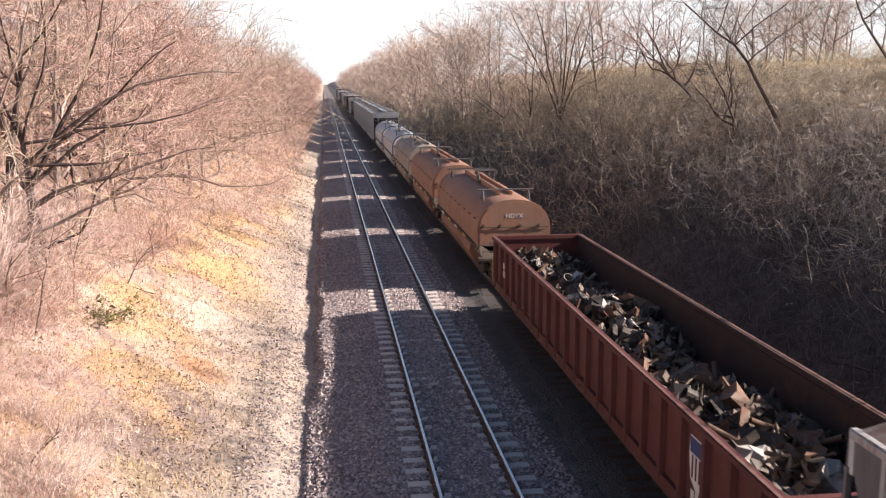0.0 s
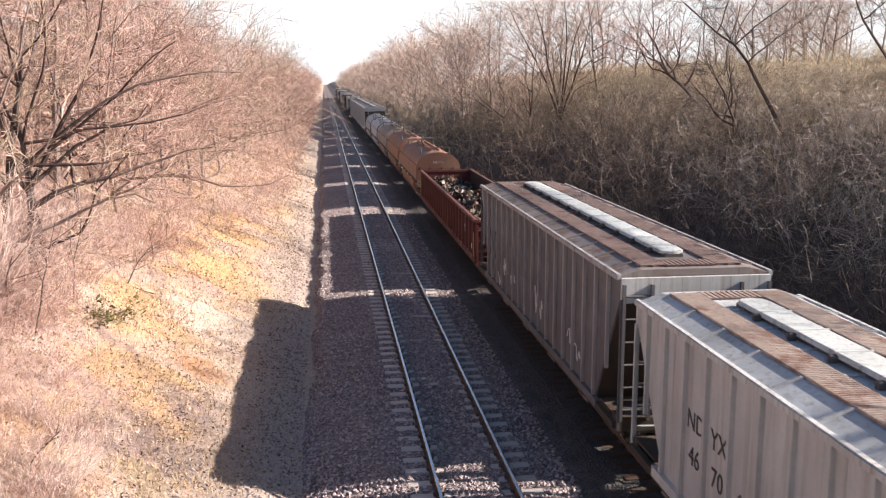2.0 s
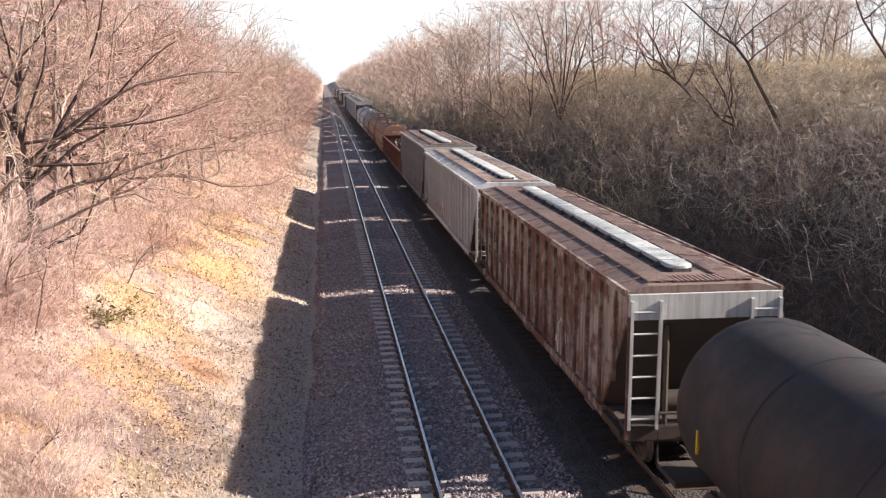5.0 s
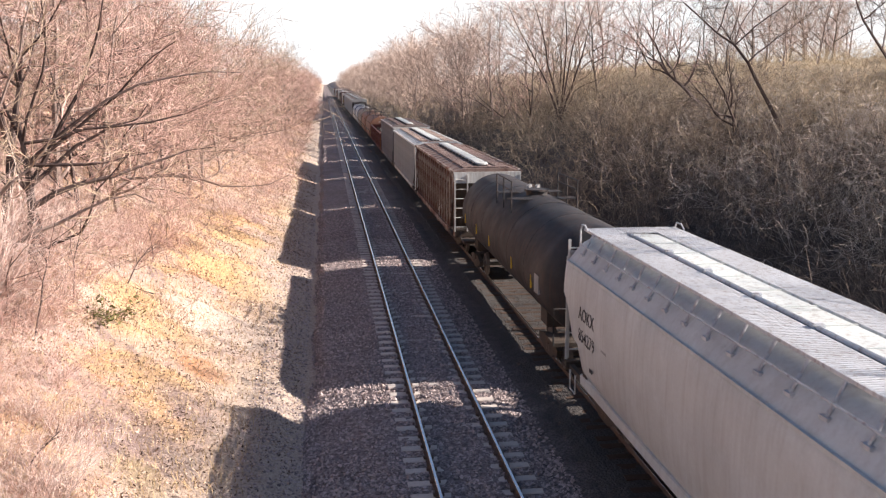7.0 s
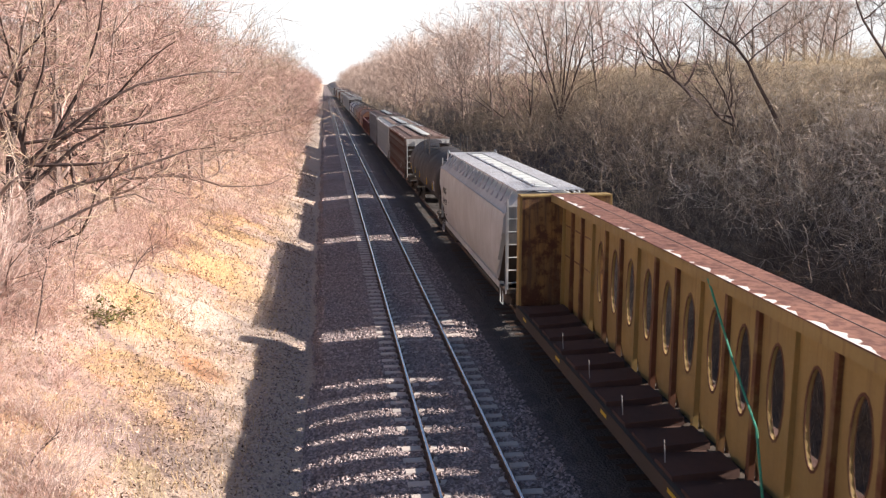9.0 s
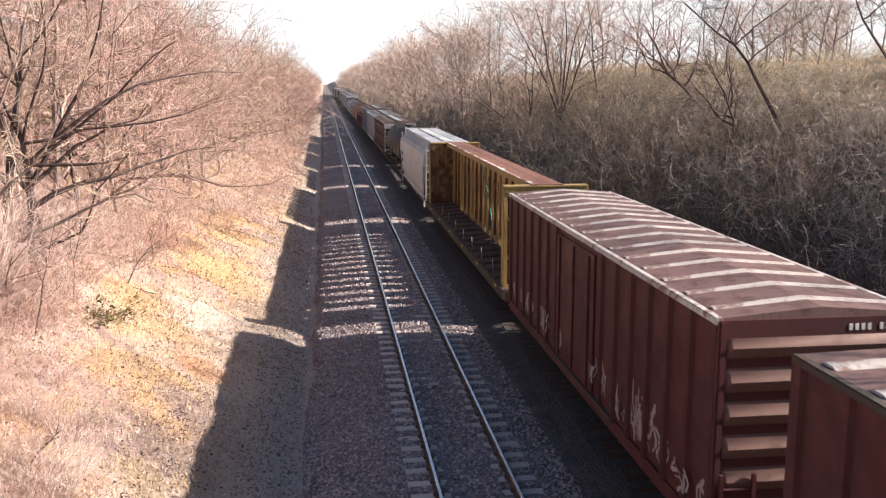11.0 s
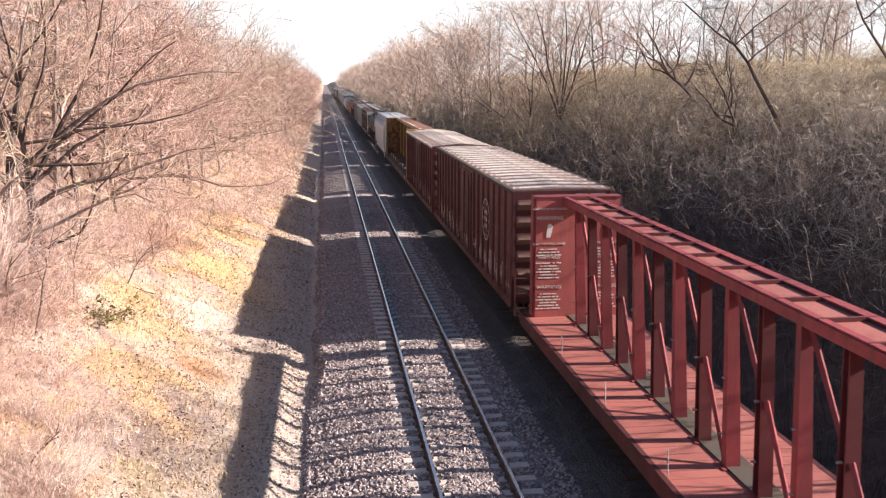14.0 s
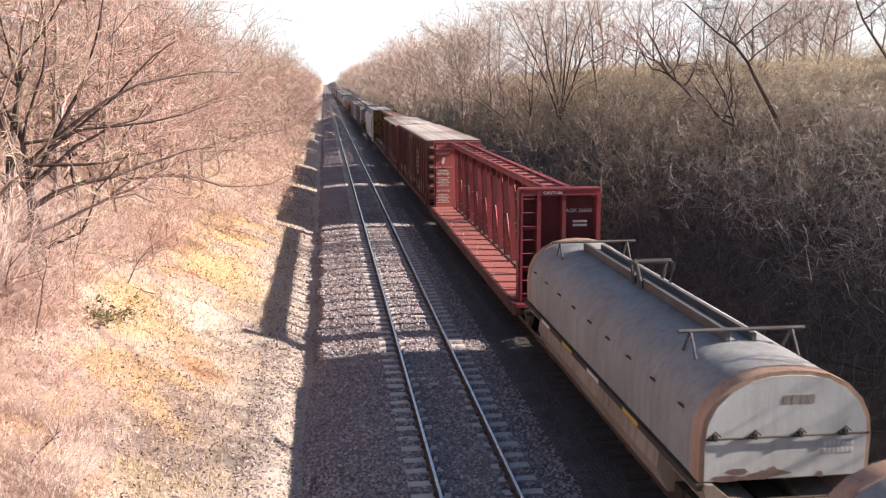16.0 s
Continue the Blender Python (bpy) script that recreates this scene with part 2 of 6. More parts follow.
P_RED = paint("paint_faded_red", (0.30, 0.036, 0.046), rusty=0.34, dirty=0.7, streak=0.55, rust=(0.15, 0.045, 0.04), dirt=(0.11, 0.022, 0.030), patch=2.4)
# paler copy of the red: sunlight on the front bulkhead, put in the paint
P_SUNLIT_RED = paint("paint_sun_faded_red", (0.46, 0.115, 0.105), rusty=0.3, dirty=0.6, streak=0.4, rust=(0.24, 0.07, 0.06), dirt=(0.30, 0.07, 0.07), patch=1.8)
# darker copy of the red; puts shade on the rear bulkhead and channel posts
P_SHADED_RED = paint("paint_deep_red", (0.13, 0.015, 0.022), rusty=0.15, dirty=0.4, streak=0.4, rust=(0.09, 0.03, 0.025), dirt=(0.07, 0.02, 0.02))
P_YELLOW = paint("paint_ochre_yellow", (0.39, 0.27, 0.095), rusty=0.22, dirty=0.45, streak=0.14, rust=(0.13, 0.045, 0.022), dirt=(0.22, 0.15, 0.06), patch=1.9, drip=0.3)
P_BLOTCHED = paint("paint_yellow_blotched", (0.30, 0.16, 0.045), rusty=0.74, dirty=0.5, streak=0.9, rust=(0.075, 0.026, 0.014), patch=1.5, drip=1.0)
P_CHORD = paint("chord_rusted_through", (0.27, 0.125, 0.085), rusty=0.7, dirty=0.6, streak=0.0, rust=(0.15, 0.062, 0.046), dirt=(0.21, 0.10, 0.07), patch=5.0, drip=0.0)
P_YELLOW_RUST = paint("paint_yellow_rusted", (0.26, 0.145, 0.045), rusty=0.85, dirty=0.6, streak=0.9, rust=(0.12, 0.04, 0.02))
P_ORANGE = paint("paint_rust_orange", (0.32, 0.148, 0.092), rusty=0.3, dirty=0.8, streak=0.35, dirt=(0.27, 0.175, 0.13), rust=(0.24, 0.09, 0.045))
P_TAN = paint("paint_dusty_tan", (0.40, 0.35, 0.30), rusty=0.25, dirty=0.5, streak=0.4)
P_SILVER = paint("paint_silver_grey", drip=0.3, base=(0.36, 0.375, 0.385), rusty=0.2, dirty=0.65, streak=0.35, rough=0.55, dirt=(0.17, 0.165, 0.16), rust=(0.13, 0.10, 0.085), patch=1.6)
P_ROOF_RUST = paint("roof_rust_brown", (0.235, 0.165, 0.145), rusty=0.5, dirty=0.6, streak=0.2, rust=(0.115, 0.058, 0.047), dirt=(0.20, 0.15, 0.13), patch=1.8)
P_ROOF_BOX = paint("roof_worn_brown", (0.19, 0.105, 0.10), rusty=0.62, dirty=0.5, streak=0.0, rust=(0.10, 0.050, 0.043), patch=1.6)
P_ROOF_RIDGE = paint("roof_worn_galvanised", (0.62, 0.61, 0.575), rusty=0.55, dirty=0.7, streak=0.0, rust=(0.20, 0.11, 0.09), dirt=(0.27, 0.20, 0.18), patch=2.2)
P_ROOF_DUST = paint("roof_dusty_brown", (0.27, 0.24, 0.235), rusty=0.6, dirty=0.5, streak=0.0, rust=(0.14, 0.085, 0.068), patch=1.3)
P_GALV = paint("galvanised_steel", (0.62, 0.66, 0.71), rusty=0.08, dirty=0.25, streak=0.1, rough=0.42, metal=0.15)
P_ROOF_GALV = paint("roof_stained_galvanised", (0.60, 0.65, 0.68), rusty=0.26, dirty=0.4, streak=0.0, rough=0.6, rust=(0.25, 0.16, 0.11), patch=1.3)
P_WALK = paint("walk_stained_galvanised", (0.45, 0.36, 0.31), rusty=0.58, dirty=0.5, streak=0.0, rust=(0.20, 0.105, 0.08), patch=1.2)
P_SCAB = paint("rust_run", (0.19, 0.10, 0.06), rusty=0.6, dirty=0.5, streak=0.6, rust=(0.10, 0.045, 0.03), patch=3.0)
P_SPRAY = plain("graffiti_red", (0.46, 0.14, 0.11), 0.8, scale=4, vary=0.5)
P_DARK = paint("dark_grey_fittings", (0.09, 0.09, 0.095), rusty=0.1, dirty=0.3, streak=0.0, dirt=(0.06, 0.058, 0.055))
P_DECK_RED = paint("deck_worn_red", (0.36, 0.105, 0.09), rusty=0.3, dirty=0.5, streak=0.0, rust=(0.24, 0.11, 0.085), dirt=(0.22, 0.12, 0.10), patch=2.5)
P_RIM = paint("rim_tan", (0.50, 0.33, 0.24), rusty=0.2, dirty=0.3, streak=0.2)
P_HATCH = paint("hatch_cover_white", (0.64, 0.70, 0.70), rusty=0.1, dirty=0.4, streak=0.0, rough=0.45, dirt=(0.30, 0.31, 0.30))
# worn red, made paler for the sun on end bulges and chord rims
P_LIT_WORN_RED = paint("paint_dusty_red", (0.20, 0.10, 0.085), rusty=0.3, dirty=0.4, streak=0.3, rust=(0.14, 0.05, 0.035))
P_UNDER = paint("underframe_grime", (0.055, 0.045, 0.038), rusty=0.3, dirty=0.6, streak=0.1, rust=(0.09, 0.045, 0.028), rough=0.85)
P_DECK = plain("deck_grime", (0.072, 0.036, 0.028), 0.9, scale=5, vary=0.6)
P_CREAM = plain("letter_white", (0.70, 0.68, 0.64), 0.7, scale=12, vary=0.35)
P_INK = plain("letter_black", (0.035, 0.035, 0.04), 0.7, scale=12, vary=0.2)
P_BLUE = plain("emblem_blue", (0.03, 0.05, 0.16), 0.7)
P_YEL = plain("reflector_yellow", (0.62, 0.42, 0.03), 0.6)
P_GREEN = plain("strap_green", (0.03, 0.30, 0.20), 0.6)
P_STEEL = plain("wheel_steel", (0.20, 0.17, 0.15), 0.5, 0.7)
P_PINKWASH = plain("graffiti_wash", (0.36, 0.29, 0.285), 0.8, scale=4, vary=0.7)


# ---- mesh helpers ----
class Build:
    """Collects vertices and faces for one mesh."""

    def __init__(self):
        self.v, self.f, self.smooth = [], [], []

    def quad(self, a, b, c, d):
        n = len(self.v)
        self.v += [a, b, c, d]
        self.f.append((n, n + 1, n + 2, n + 3))
        return self

    def box(self, x0, x1, y0, y1, z0, z1):
        n = len(self.v)
        self.v += [(x, y, z) for z in (z0, z1) for x, y in ((x0, y0), (x1, y0), (x1, y1), (x0, y1))]
        self.f += [tuple(n + i for i in q) for q in
                   ((3, 2, 1, 0), (4, 5, 6, 7), (0, 1, 5, 4), (1, 2, 6, 5), (2, 3, 7, 6), (3, 0, 4, 7))]
        return self

    def loft(self, rings, caps=True):
        """Closed rings of equally many points, joined one to the next."""
        n, k = len(self.v), len(rings[0])
        for r in rings:
            self.v += [tuple(p) for p in r]
        for i in range(len(rings) - 1):
            for j in range(k):
                a, b = n + i * k + j, n + i * k + (j + 1) % k
                self.f.append((a, b, b + k, a + k))
        if caps:
            self.f.append(tuple(n + j for j in reversed(range(k))))
            self.f.append(tuple(n + (len(rings) - 1) * k + j for j in range(k)))
        return self

    def along(self, prof, y0, y1):
        """A profile of (x, z), anticlockwise seen from the front of the train, drawn out along y."""
        return self.loft([[(x, y0, z) for x, z in prof], [(x, y1, z) for x, z in prof]])

    def across(self, prof, x0, x1):
        return self.loft([[(x0, y, z) for y, z in prof], [(x1, y, z) for y, z in prof]])

    def tube(self, pts, r, n=6):
        pts = [Vector(p) for p in pts]
        rs = r if isinstance(r, (list, tuple)) else [r] * len(pts)
        rings = []
        for i, p in enumerate(pts):
            d = (pts[min(i + 1, len(pts) - 1)] - pts[max(i - 1, 0)]).normalized()
            u = d.cross(Vector((0, 0, 1)) if abs(d.z) < 0.9 else Vector((1, 0, 0))).normalized()
            w = d.cross(u)
            rings.append([p + (u * math.cos(2 * math.pi * k / n) + w * math.sin(2 * math.pi * k / n)) * rs[i] for k in range(n)])
        return self.loft(rings)

    def disc_y(self, rad, y0, y1, cx=0, cz=0, n=20):
        prof = [(cx + rad * math.cos(2 * math.pi * k / n), cz + rad * math.sin(2 * math.pi * k / n)) for k in range(n)]
        return self.along(prof, y0, y1)

    def mesh(self, name, material, smooth=False, bevel=0.0):
        me = bpy.data.meshes.new(name)
        me.from_pydata([tuple(p) for p in self.v], [], self.f)
        bm = bmesh.new()
        bm.from_mesh(me)
        bmesh.ops.recalc_face_normals(bm, faces=bm.faces)
        if bevel:
            sharp = [e for e in bm.edges if len(e.link_faces) == 2 and e.calc_face_angle() > 0.7]
            bmesh.ops.bevel(bm, geom=sharp, offset=bevel, segments=2, affect="EDGES")
        bm.to_mesh(me)
        bm.free()
        if smooth:
            me.shade_smooth()
            me.set_sharp_from_angle(angle=radians(35))
        me.materials.append(material)
        return me


def part(name, build, material, parent, label="", smooth=False, bevel=0.0):
    ob = new(name, build.mesh(name, material, smooth, bevel))
    ob.parent = parent
    return tagged(ob, label)


def again(ob, x=0, y=0, z=0, parent=None, rot=0):
    """Another piece on the same mesh, moved."""
    o = new(ob.name.split(".")[0], ob.data)
    o.parent = parent or ob.parent
    o.matrix_basis = pose(x, y, z, 0, 0, rot)
    return o


def thing(name, label, category, group="", kind=""):
    return tagged(new(name), label, category, group, kind)


def raw(name, v, f, material, smooth=False):
    """A large mesh straight from arrays."""
    me = bpy.data.meshes.new(name)
    v = np.asarray(v, dtype=np.float32).reshape(-1, 3)
    f = np.asarray(f, dtype=np.int32)
    me.vertices.add(len(v))
    me.vertices.foreach_set("co", v.ravel())
    me.loops.add(f.size)
    me.loops.foreach_set("vertex_index", f.ravel())
    me.polygons.add(len(f))
    me.polygons.foreach_set("loop_start", np.arange(len(f), dtype=np.int32) * f.shape[1])
    me.polygons.foreach_set("loop_total", np.full(len(f), f.shape[1], dtype=np.int32))
    me.update(calc_edges=True)
    me.polygons.foreach_set("use_smooth", np.full(len(f), smooth))
    me.materials.append(material)
    return me


def letters(body, size, material, parent, place, name="lettering", thick=0.004):
    """Painted letters, upright, turned by the pose place; the mark faces along its z."""
    cu = bpy.data.curves.new(name, "FONT")
    cu.body, cu.size, cu.extrude, cu.align_x, cu.align_y = body, size, thick, "CENTER", "CENTER"
    cu.resolution_u = 3
    tmp = bpy.data.objects.new(name, cu)
    scene.collection.objects.link(tmp)
    me = bpy.data.meshes.new_from_object(tmp.evaluated_get(bpy.context.evaluated_depsgraph_get()))
    bpy.data.objects.remove(tmp)
    me.materials.clear()
    me.materials.append(material)
    ob = new(name, me)
    ob.parent = parent
    ob.matrix_basis = place
    return ob


# ---- ground ----
GROUND = [(-1500, 14.0), (-300, 12.0), (-80, 10.0), (-40, 9.2), (-26, 8.4), (-20, 7.3), (-15, 5.5), (-11, 3.6), (-8, 2.15), (-5.6, 1.02),
          (-4.3, 0.5), (-3.4, 0.17), (-2.5, -0.1), (-1.9, -0.27), (-1.4, -0.42), (-0.9, -0.62), (-0.5, -0.66), (0.3, -0.66), (5, -0.7),
          (9.8, -0.75), (10.6, -0.8), (11.5, -0.6), (13, 0.35), (16, 2.1), (20, 4.3), (25, 6.6), (30, 8.0), (38, 9.0), (60, 9.8),
          (150, 11.0), (400, 13.0), (1500, 15.0)]


def ground_z(x, y):
    xs, zs = zip(*GROUND)
    z = np.interp(x, xs, zs)
    amp = np.interp(x, [-40, -6, -2.5, -1, 10.5, 13, 40], [0.5, 0.2, 0.12, 0.03, 0.02, 0.2, 0.5])
    w = (np.sin(0.9 * x + 0.31 * y) * np.sin(0.47 * y + 1.3) + 0.6 * np.sin(1.7 * y - 0.8 * x + 0.7) * np.sin(0.6 * x + 2.0)
         + 0.35 * np.sin(3.1 * y + 1.9 * x) * np.sin(2.3 * x - 0.9 * y))
    rills = np.sin(2.6 * y + 1.4 * x + 1.5 * np.sin(0.4 * y)) * np.sin(0.9 * y - 0.5 * x + 0.4) * np.interp(x, [-14, -9, -4, -2, -1], [0, 0.08, 0.09, 0.05, 0])
    lip = 0.13 * np.exp(-((x + 1.55) / 0.4) ** 2) * np.interp(y, [10, 24, 33], [1, 1, 0])
    return z + amp * w * 0.6 + rills + lip


gx = np.array(sorted(set([a for a, _ in GROUND] + list(np.arange(-14, -0.9, 0.3)) + list(np.arange(-30, -14, 1.0)) + list(np.arange(10.6, 40, 0.7)))))
gy = np.concatenate([np.arange(-40, 8, 4), np.arange(8, 70, 0.4), np.arange(70, 200, 2.0), np.arange(200, 700, 12), np.array([800, 1000, 1400, 2000, 3000])])
GX, GY = np.meshgrid(gx, gy)
GZ = ground_z(GX, GY)
nx, ny = len(gx), len(gy)
ii = (np.arange(ny - 1)[:, None] * nx + np.arange(nx - 1)[None, :]).ravel()
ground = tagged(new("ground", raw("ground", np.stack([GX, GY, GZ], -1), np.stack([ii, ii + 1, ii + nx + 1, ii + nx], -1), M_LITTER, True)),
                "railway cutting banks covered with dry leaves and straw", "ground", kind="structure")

# ---- track ----
T1, T2, GAUGE = 2.757, 7.08, 1.505
BED = [(-0.75, -0.68), (-0.5, -0.54), (0.2, -0.36), (1.0, -0.22), (1.35, -0.19), (2.12, -0.192), (2.3, -0.154), (3.2, -0.154), (3.38, -0.192), (4.15, -0.19), (4.4, -0.23), (5.2, -0.22), (5.6, -0.145),
       (8.3, -0.145), (8.7, -0.14), (9.6, -0.4), (10.5, -0.82)]


STEEP = [(-0.75, -0.76), (-0.56, -0.72), (-0.24, -0.34), (0.2, -0.31), (1.0, -0.22), (1.35, -0.19)]


def bed_z(x, y):
    """The near shoulder slopes gently; farther on it breaks off in a steep face over the ditch."""
    near = np.interp(x, [a for a, _ in BED], [b for _, b in BED])
    far = np.where(x < 1.35, np.interp(x + 0.07 * np.sin(0.9 * y) + 0.05 * np.sin(2.3 * y + 1) + 0.03 * np.sin(6.1 * y), [a for a, _ in STEEP], [b for _, b in STEEP]), near)
    k = np.clip((y + 0.5 * np.sin(1.9 * y) - 23.0) / 3.0, 0, 1)
    return near * (1 - k) + far * k


bx = np.array(sorted(set([a for a, _ in BED] + list(np.arange(-0.7, 0.3, 0.08)) + list(np.arange(0.3, 10.5, 0.22)))))
by = np.concatenate([np.arange(-40, 10, 5), np.arange(10, 60, 0.22), np.arange(60, 120, 1.0), np.arange(120, 400, 8), np.array([500, 700, 1000, 1500, 2200])])
BX, BY = np.meshgrid(bx, by)
rng = np.random.default_rng(5)
BZ = bed_z(BX, BY) + rng.normal(0, 0.010, BX.shape) + 0.007 * np.sin(BY * 0.8 + BX) * np.sin(BY * 0.23)
ii = (np.arange(len(by) - 1)[:, None] * len(bx) + np.arange(len(bx) - 1)[None, :]).ravel()
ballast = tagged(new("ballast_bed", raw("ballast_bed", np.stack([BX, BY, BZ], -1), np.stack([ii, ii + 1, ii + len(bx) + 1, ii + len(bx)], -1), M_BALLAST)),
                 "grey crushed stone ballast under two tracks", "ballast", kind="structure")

RAILP = [(-0.07, -0.172), (0.07, -0.172), (0.07, -0.158), (0.012, -0.14), (0.010, -0.045), (0.036, -0.038), (0.037, -0.009), (0.03, -0.003),
         (-0.03, -0.003), (-0.037, -0.009), (-0.036, -0.038), (-0.010, -0.045), (-0.012, -0.14), (-0.07, -0.158)]
track_of = {}
for tx in (T1, T2):
    track = track_of[tx] = thing("railway_track", "straight railway track with bright worn rails on concrete ties", "railway track", "railway tracks", "structure")
    for sx in (-1, 1):
        b = Build().along([(tx + sx * GAUGE / 2 + x, z) for x, z in RAILP], -40, 1800)
        rail = part("rail", b, M_RAIL, track, "rusty steel rail with a polished head")
        b = Build().along([(tx + sx * GAUGE / 2 + x, z) for x, z in ((-0.03, -0.004), (0.03, -0.004), (0.026, 0.0), (-0.026, 0.0))], -40, 1800)
        part("running_surface", b, M_RAIL_TOP, rail, "bright polished rail head")

# ---- rolling stock ----
# A car's own space: x across, y forward, z up from the rail heads, origin under its middle.


def truck_pair(car, length, inset=1.95, base=1.75):
    """Two four-wheel trucks, the couplers and the centre sill."""
    part("centre_sill", Build().box(-0.24, 0.24, -length / 2 - 0.1, length / 2 + 0.1, 0.72, 1.02), P_UNDER, car)
    for end in (-1, 1):
        y = end * (length / 2 - inset)
        b = Build().box(-1.12, 1.12, y - 0.18, y + 0.18, 0.52, 0.74)
        truck = part("truck", b, P_UNDER, car, "grimy cast-steel truck")
        for sx in (-1, 1):
            x = sx * 1.0
            prof = [(y - base / 2 - 0.2, 0.58), (y - base / 2 - 0.12, 0.36), (y - base / 2 + 0.18, 0.36), (y - 0.35, 0.2), (y + 0.35, 0.2),
                    (y + base / 2 - 0.18, 0.36), (y + base / 2 + 0.12, 0.36), (y + base / 2 + 0.2, 0.58), (y + 0.4, 0.72), (y - 0.4, 0.72)]
            part("side_frame", Build().across(prof, x - 0.07, x + 0.07), P_UNDER, truck)
            for k in (-0.12, 0.12):
                part("spring", Build().tube([(x, y + k, 0.3), (x, y + k, 0.55)], 0.075, 8), P_STEEL, truck)
        for wy in (-base / 2, base / 2):
            b = Build()
            n = 14
            for sx in (-1, 1):
                rings = []
                for xx, rad in ((0.70, 0.475), (0.725, 0.47), (0.73, 0.445), (0.80, 0.44), (0.82, 0.43), (0.82, 0.36), (0.78, 0.33), (0.78, 0.14), (0.84, 0.12), (0.88, 0.08)):
                    rings.append([(sx * xx, rad * math.cos(2 * math.pi * k / n), rad * math.sin(2 * math.pi * k / n)) for k in range(n)])
                b.loft(rings)
            b.tube([(-0.95, 0, 0), (0.95, 0, 0)], 0.075, 8)
            wheelset = part("wheelset", b, P_STEEL, truck)
            wheelset.matrix_basis = pose(0, y + wy, 0.455)
        ye = end * length / 2
        b = Build().box(-0.10, 0.10, min(ye, ye + end * 0.75), max(ye, ye + end * 0.75), 0.78, 0.95).box(-0.17, 0.17, min(ye + end * 0.6, ye + end * 0.95), max(ye + end * 0.6, ye + end * 0.95), 0.72, 1.0)
        part("coupler", b, P_UNDER, car, "rusty knuckle coupler")
        part("air_hose", Build().tube([(0.3, ye + end * 0.2, 0.8), (0.34, ye + end * 0.5, 0.5), (0.3, ye + end * 0.85, 0.38), (0.2, ye + end * 0.95, 0.45)], 0.03, 6), P_UNDER, car)


def ladder(car, x, y, z0, z1, wide, facing, material, step=0.40):
    """facing 'y': rungs run across the car; 'x': rungs run along it."""
    dx, dy = (wide / 2, 0) if facing == "y" else (0, wide / 2)
    b = Build()
    for s in (-1, 1):
        b.box(x + s * dx - 0.03, x + s * dx + 0.03, y + s * dy - 0.03, y + s * dy + 0.03, z0, z1)
    lad = part("ladder", b, material, car, "grab-iron ladder")
    n = max(2, int((z1 - z0) / step))
    first = None
    for i in range(n):
        z = z0 + (i + 0.5) * (z1 - z0) / n
        if first is None:
            first = part("rung", Build().tube([(x - dx, y - dy, 0), (x + dx, y + dy, 0)], 0.02, 6), material, lad)
            first.matrix_basis = pose(0, 0, z)
        else:
            again(first, z=z, parent=lad)
    return lad


def grating(car, x0, x1, y0, y1, z, material, step=0.075, name="running_board"):
    """Open walkway of cross slats between two edge bars."""
    b = Build()
    for x in (x0, (x0 + x1) / 2, x1):
        b.box(x - 0.015, x + 0.015, y0, y1, z - 0.05, z)
    for i in range(int((y1 - y0) / step)):
        y = y0 + (i + 0.5) * step
        b.box(x0, x1, y - step * 0.34, y + step * 0.34, z - 0.012, z + 0.004)
    return tagged(part(name, b, material, car, "grated walkway"), kind="stuff")


def hatch_line(car, length, x, z, wide, count, material, material_bar):
    """A row of long hatch covers on a raised coaming, with bars over them."""
    part("coaming", Build().box(x - wide / 2 + 0.05, x + wide / 2 - 0.05, -length / 2, length / 2, z - 0.15, z + 0.08), material_bar, car, bevel=0.02)
    seg = length / count
    for i in range(count):
        y0, y1 = -length / 2 + i * seg, -length / 2 + (i + 1) * seg - 0.03
        pts = []
        for cx, cy, a0 in ((x + wide / 2, y1, 0), (x - wide / 2, y1, 90), (x - wide / 2, y0, 180), (x + wide / 2, y0, 270)):
            rad = wide * 0.42 if (cy == y1 and i == count - 1) or (cy == y0 and i == 0) else 0.04
            sx, sy = (-1 if cx > x else 1), (-1 if cy == y1 else 1)
            for k in range(5):
                a = radians(a0 + k * 22.5)
                pts.append((cx + sx * rad + rad * math.cos(a), cy + sy * rad + rad * math.sin(a)))
        b = Build().loft([[(px, py, z + 0.07) for px, py in pts], [(px, py, z + 0.125) for px, py in pts],
                          [(x + (px - x) * 0.93, (y0 + y1) / 2 + (py - (y0 + y1) / 2) * 0.992, z + 0.145) for px, py in pts]])
        part("hatch_cover", b, material, car, "pale hatch cover", smooth=True)
    bar = None
    for i in range(int(length / 1.15)):
        y = -length / 2 + 0.6 + i * 1.15
        if bar is None:
            b = Build().box(x - wide / 2 - 0.02, x + wide / 2 + 0.02, -0.02, 0.02, z + 0.135, z + 0.157)
            bar = part("hatch_bar", b, material, car)
            bar.matrix_basis = pose(0, y, 0)
            latch = part("hatch_latch", Build().box(x - wide / 2 - 0.11, x - wide / 2 + 0.01, -0.05, 0.05, z + 0.0, z + 0.11), material_bar, car, bevel=0.01)
            latch.matrix_basis = pose(0, y, 0)
        else:
            again(bar, y=y)
            again(latch, y=y)


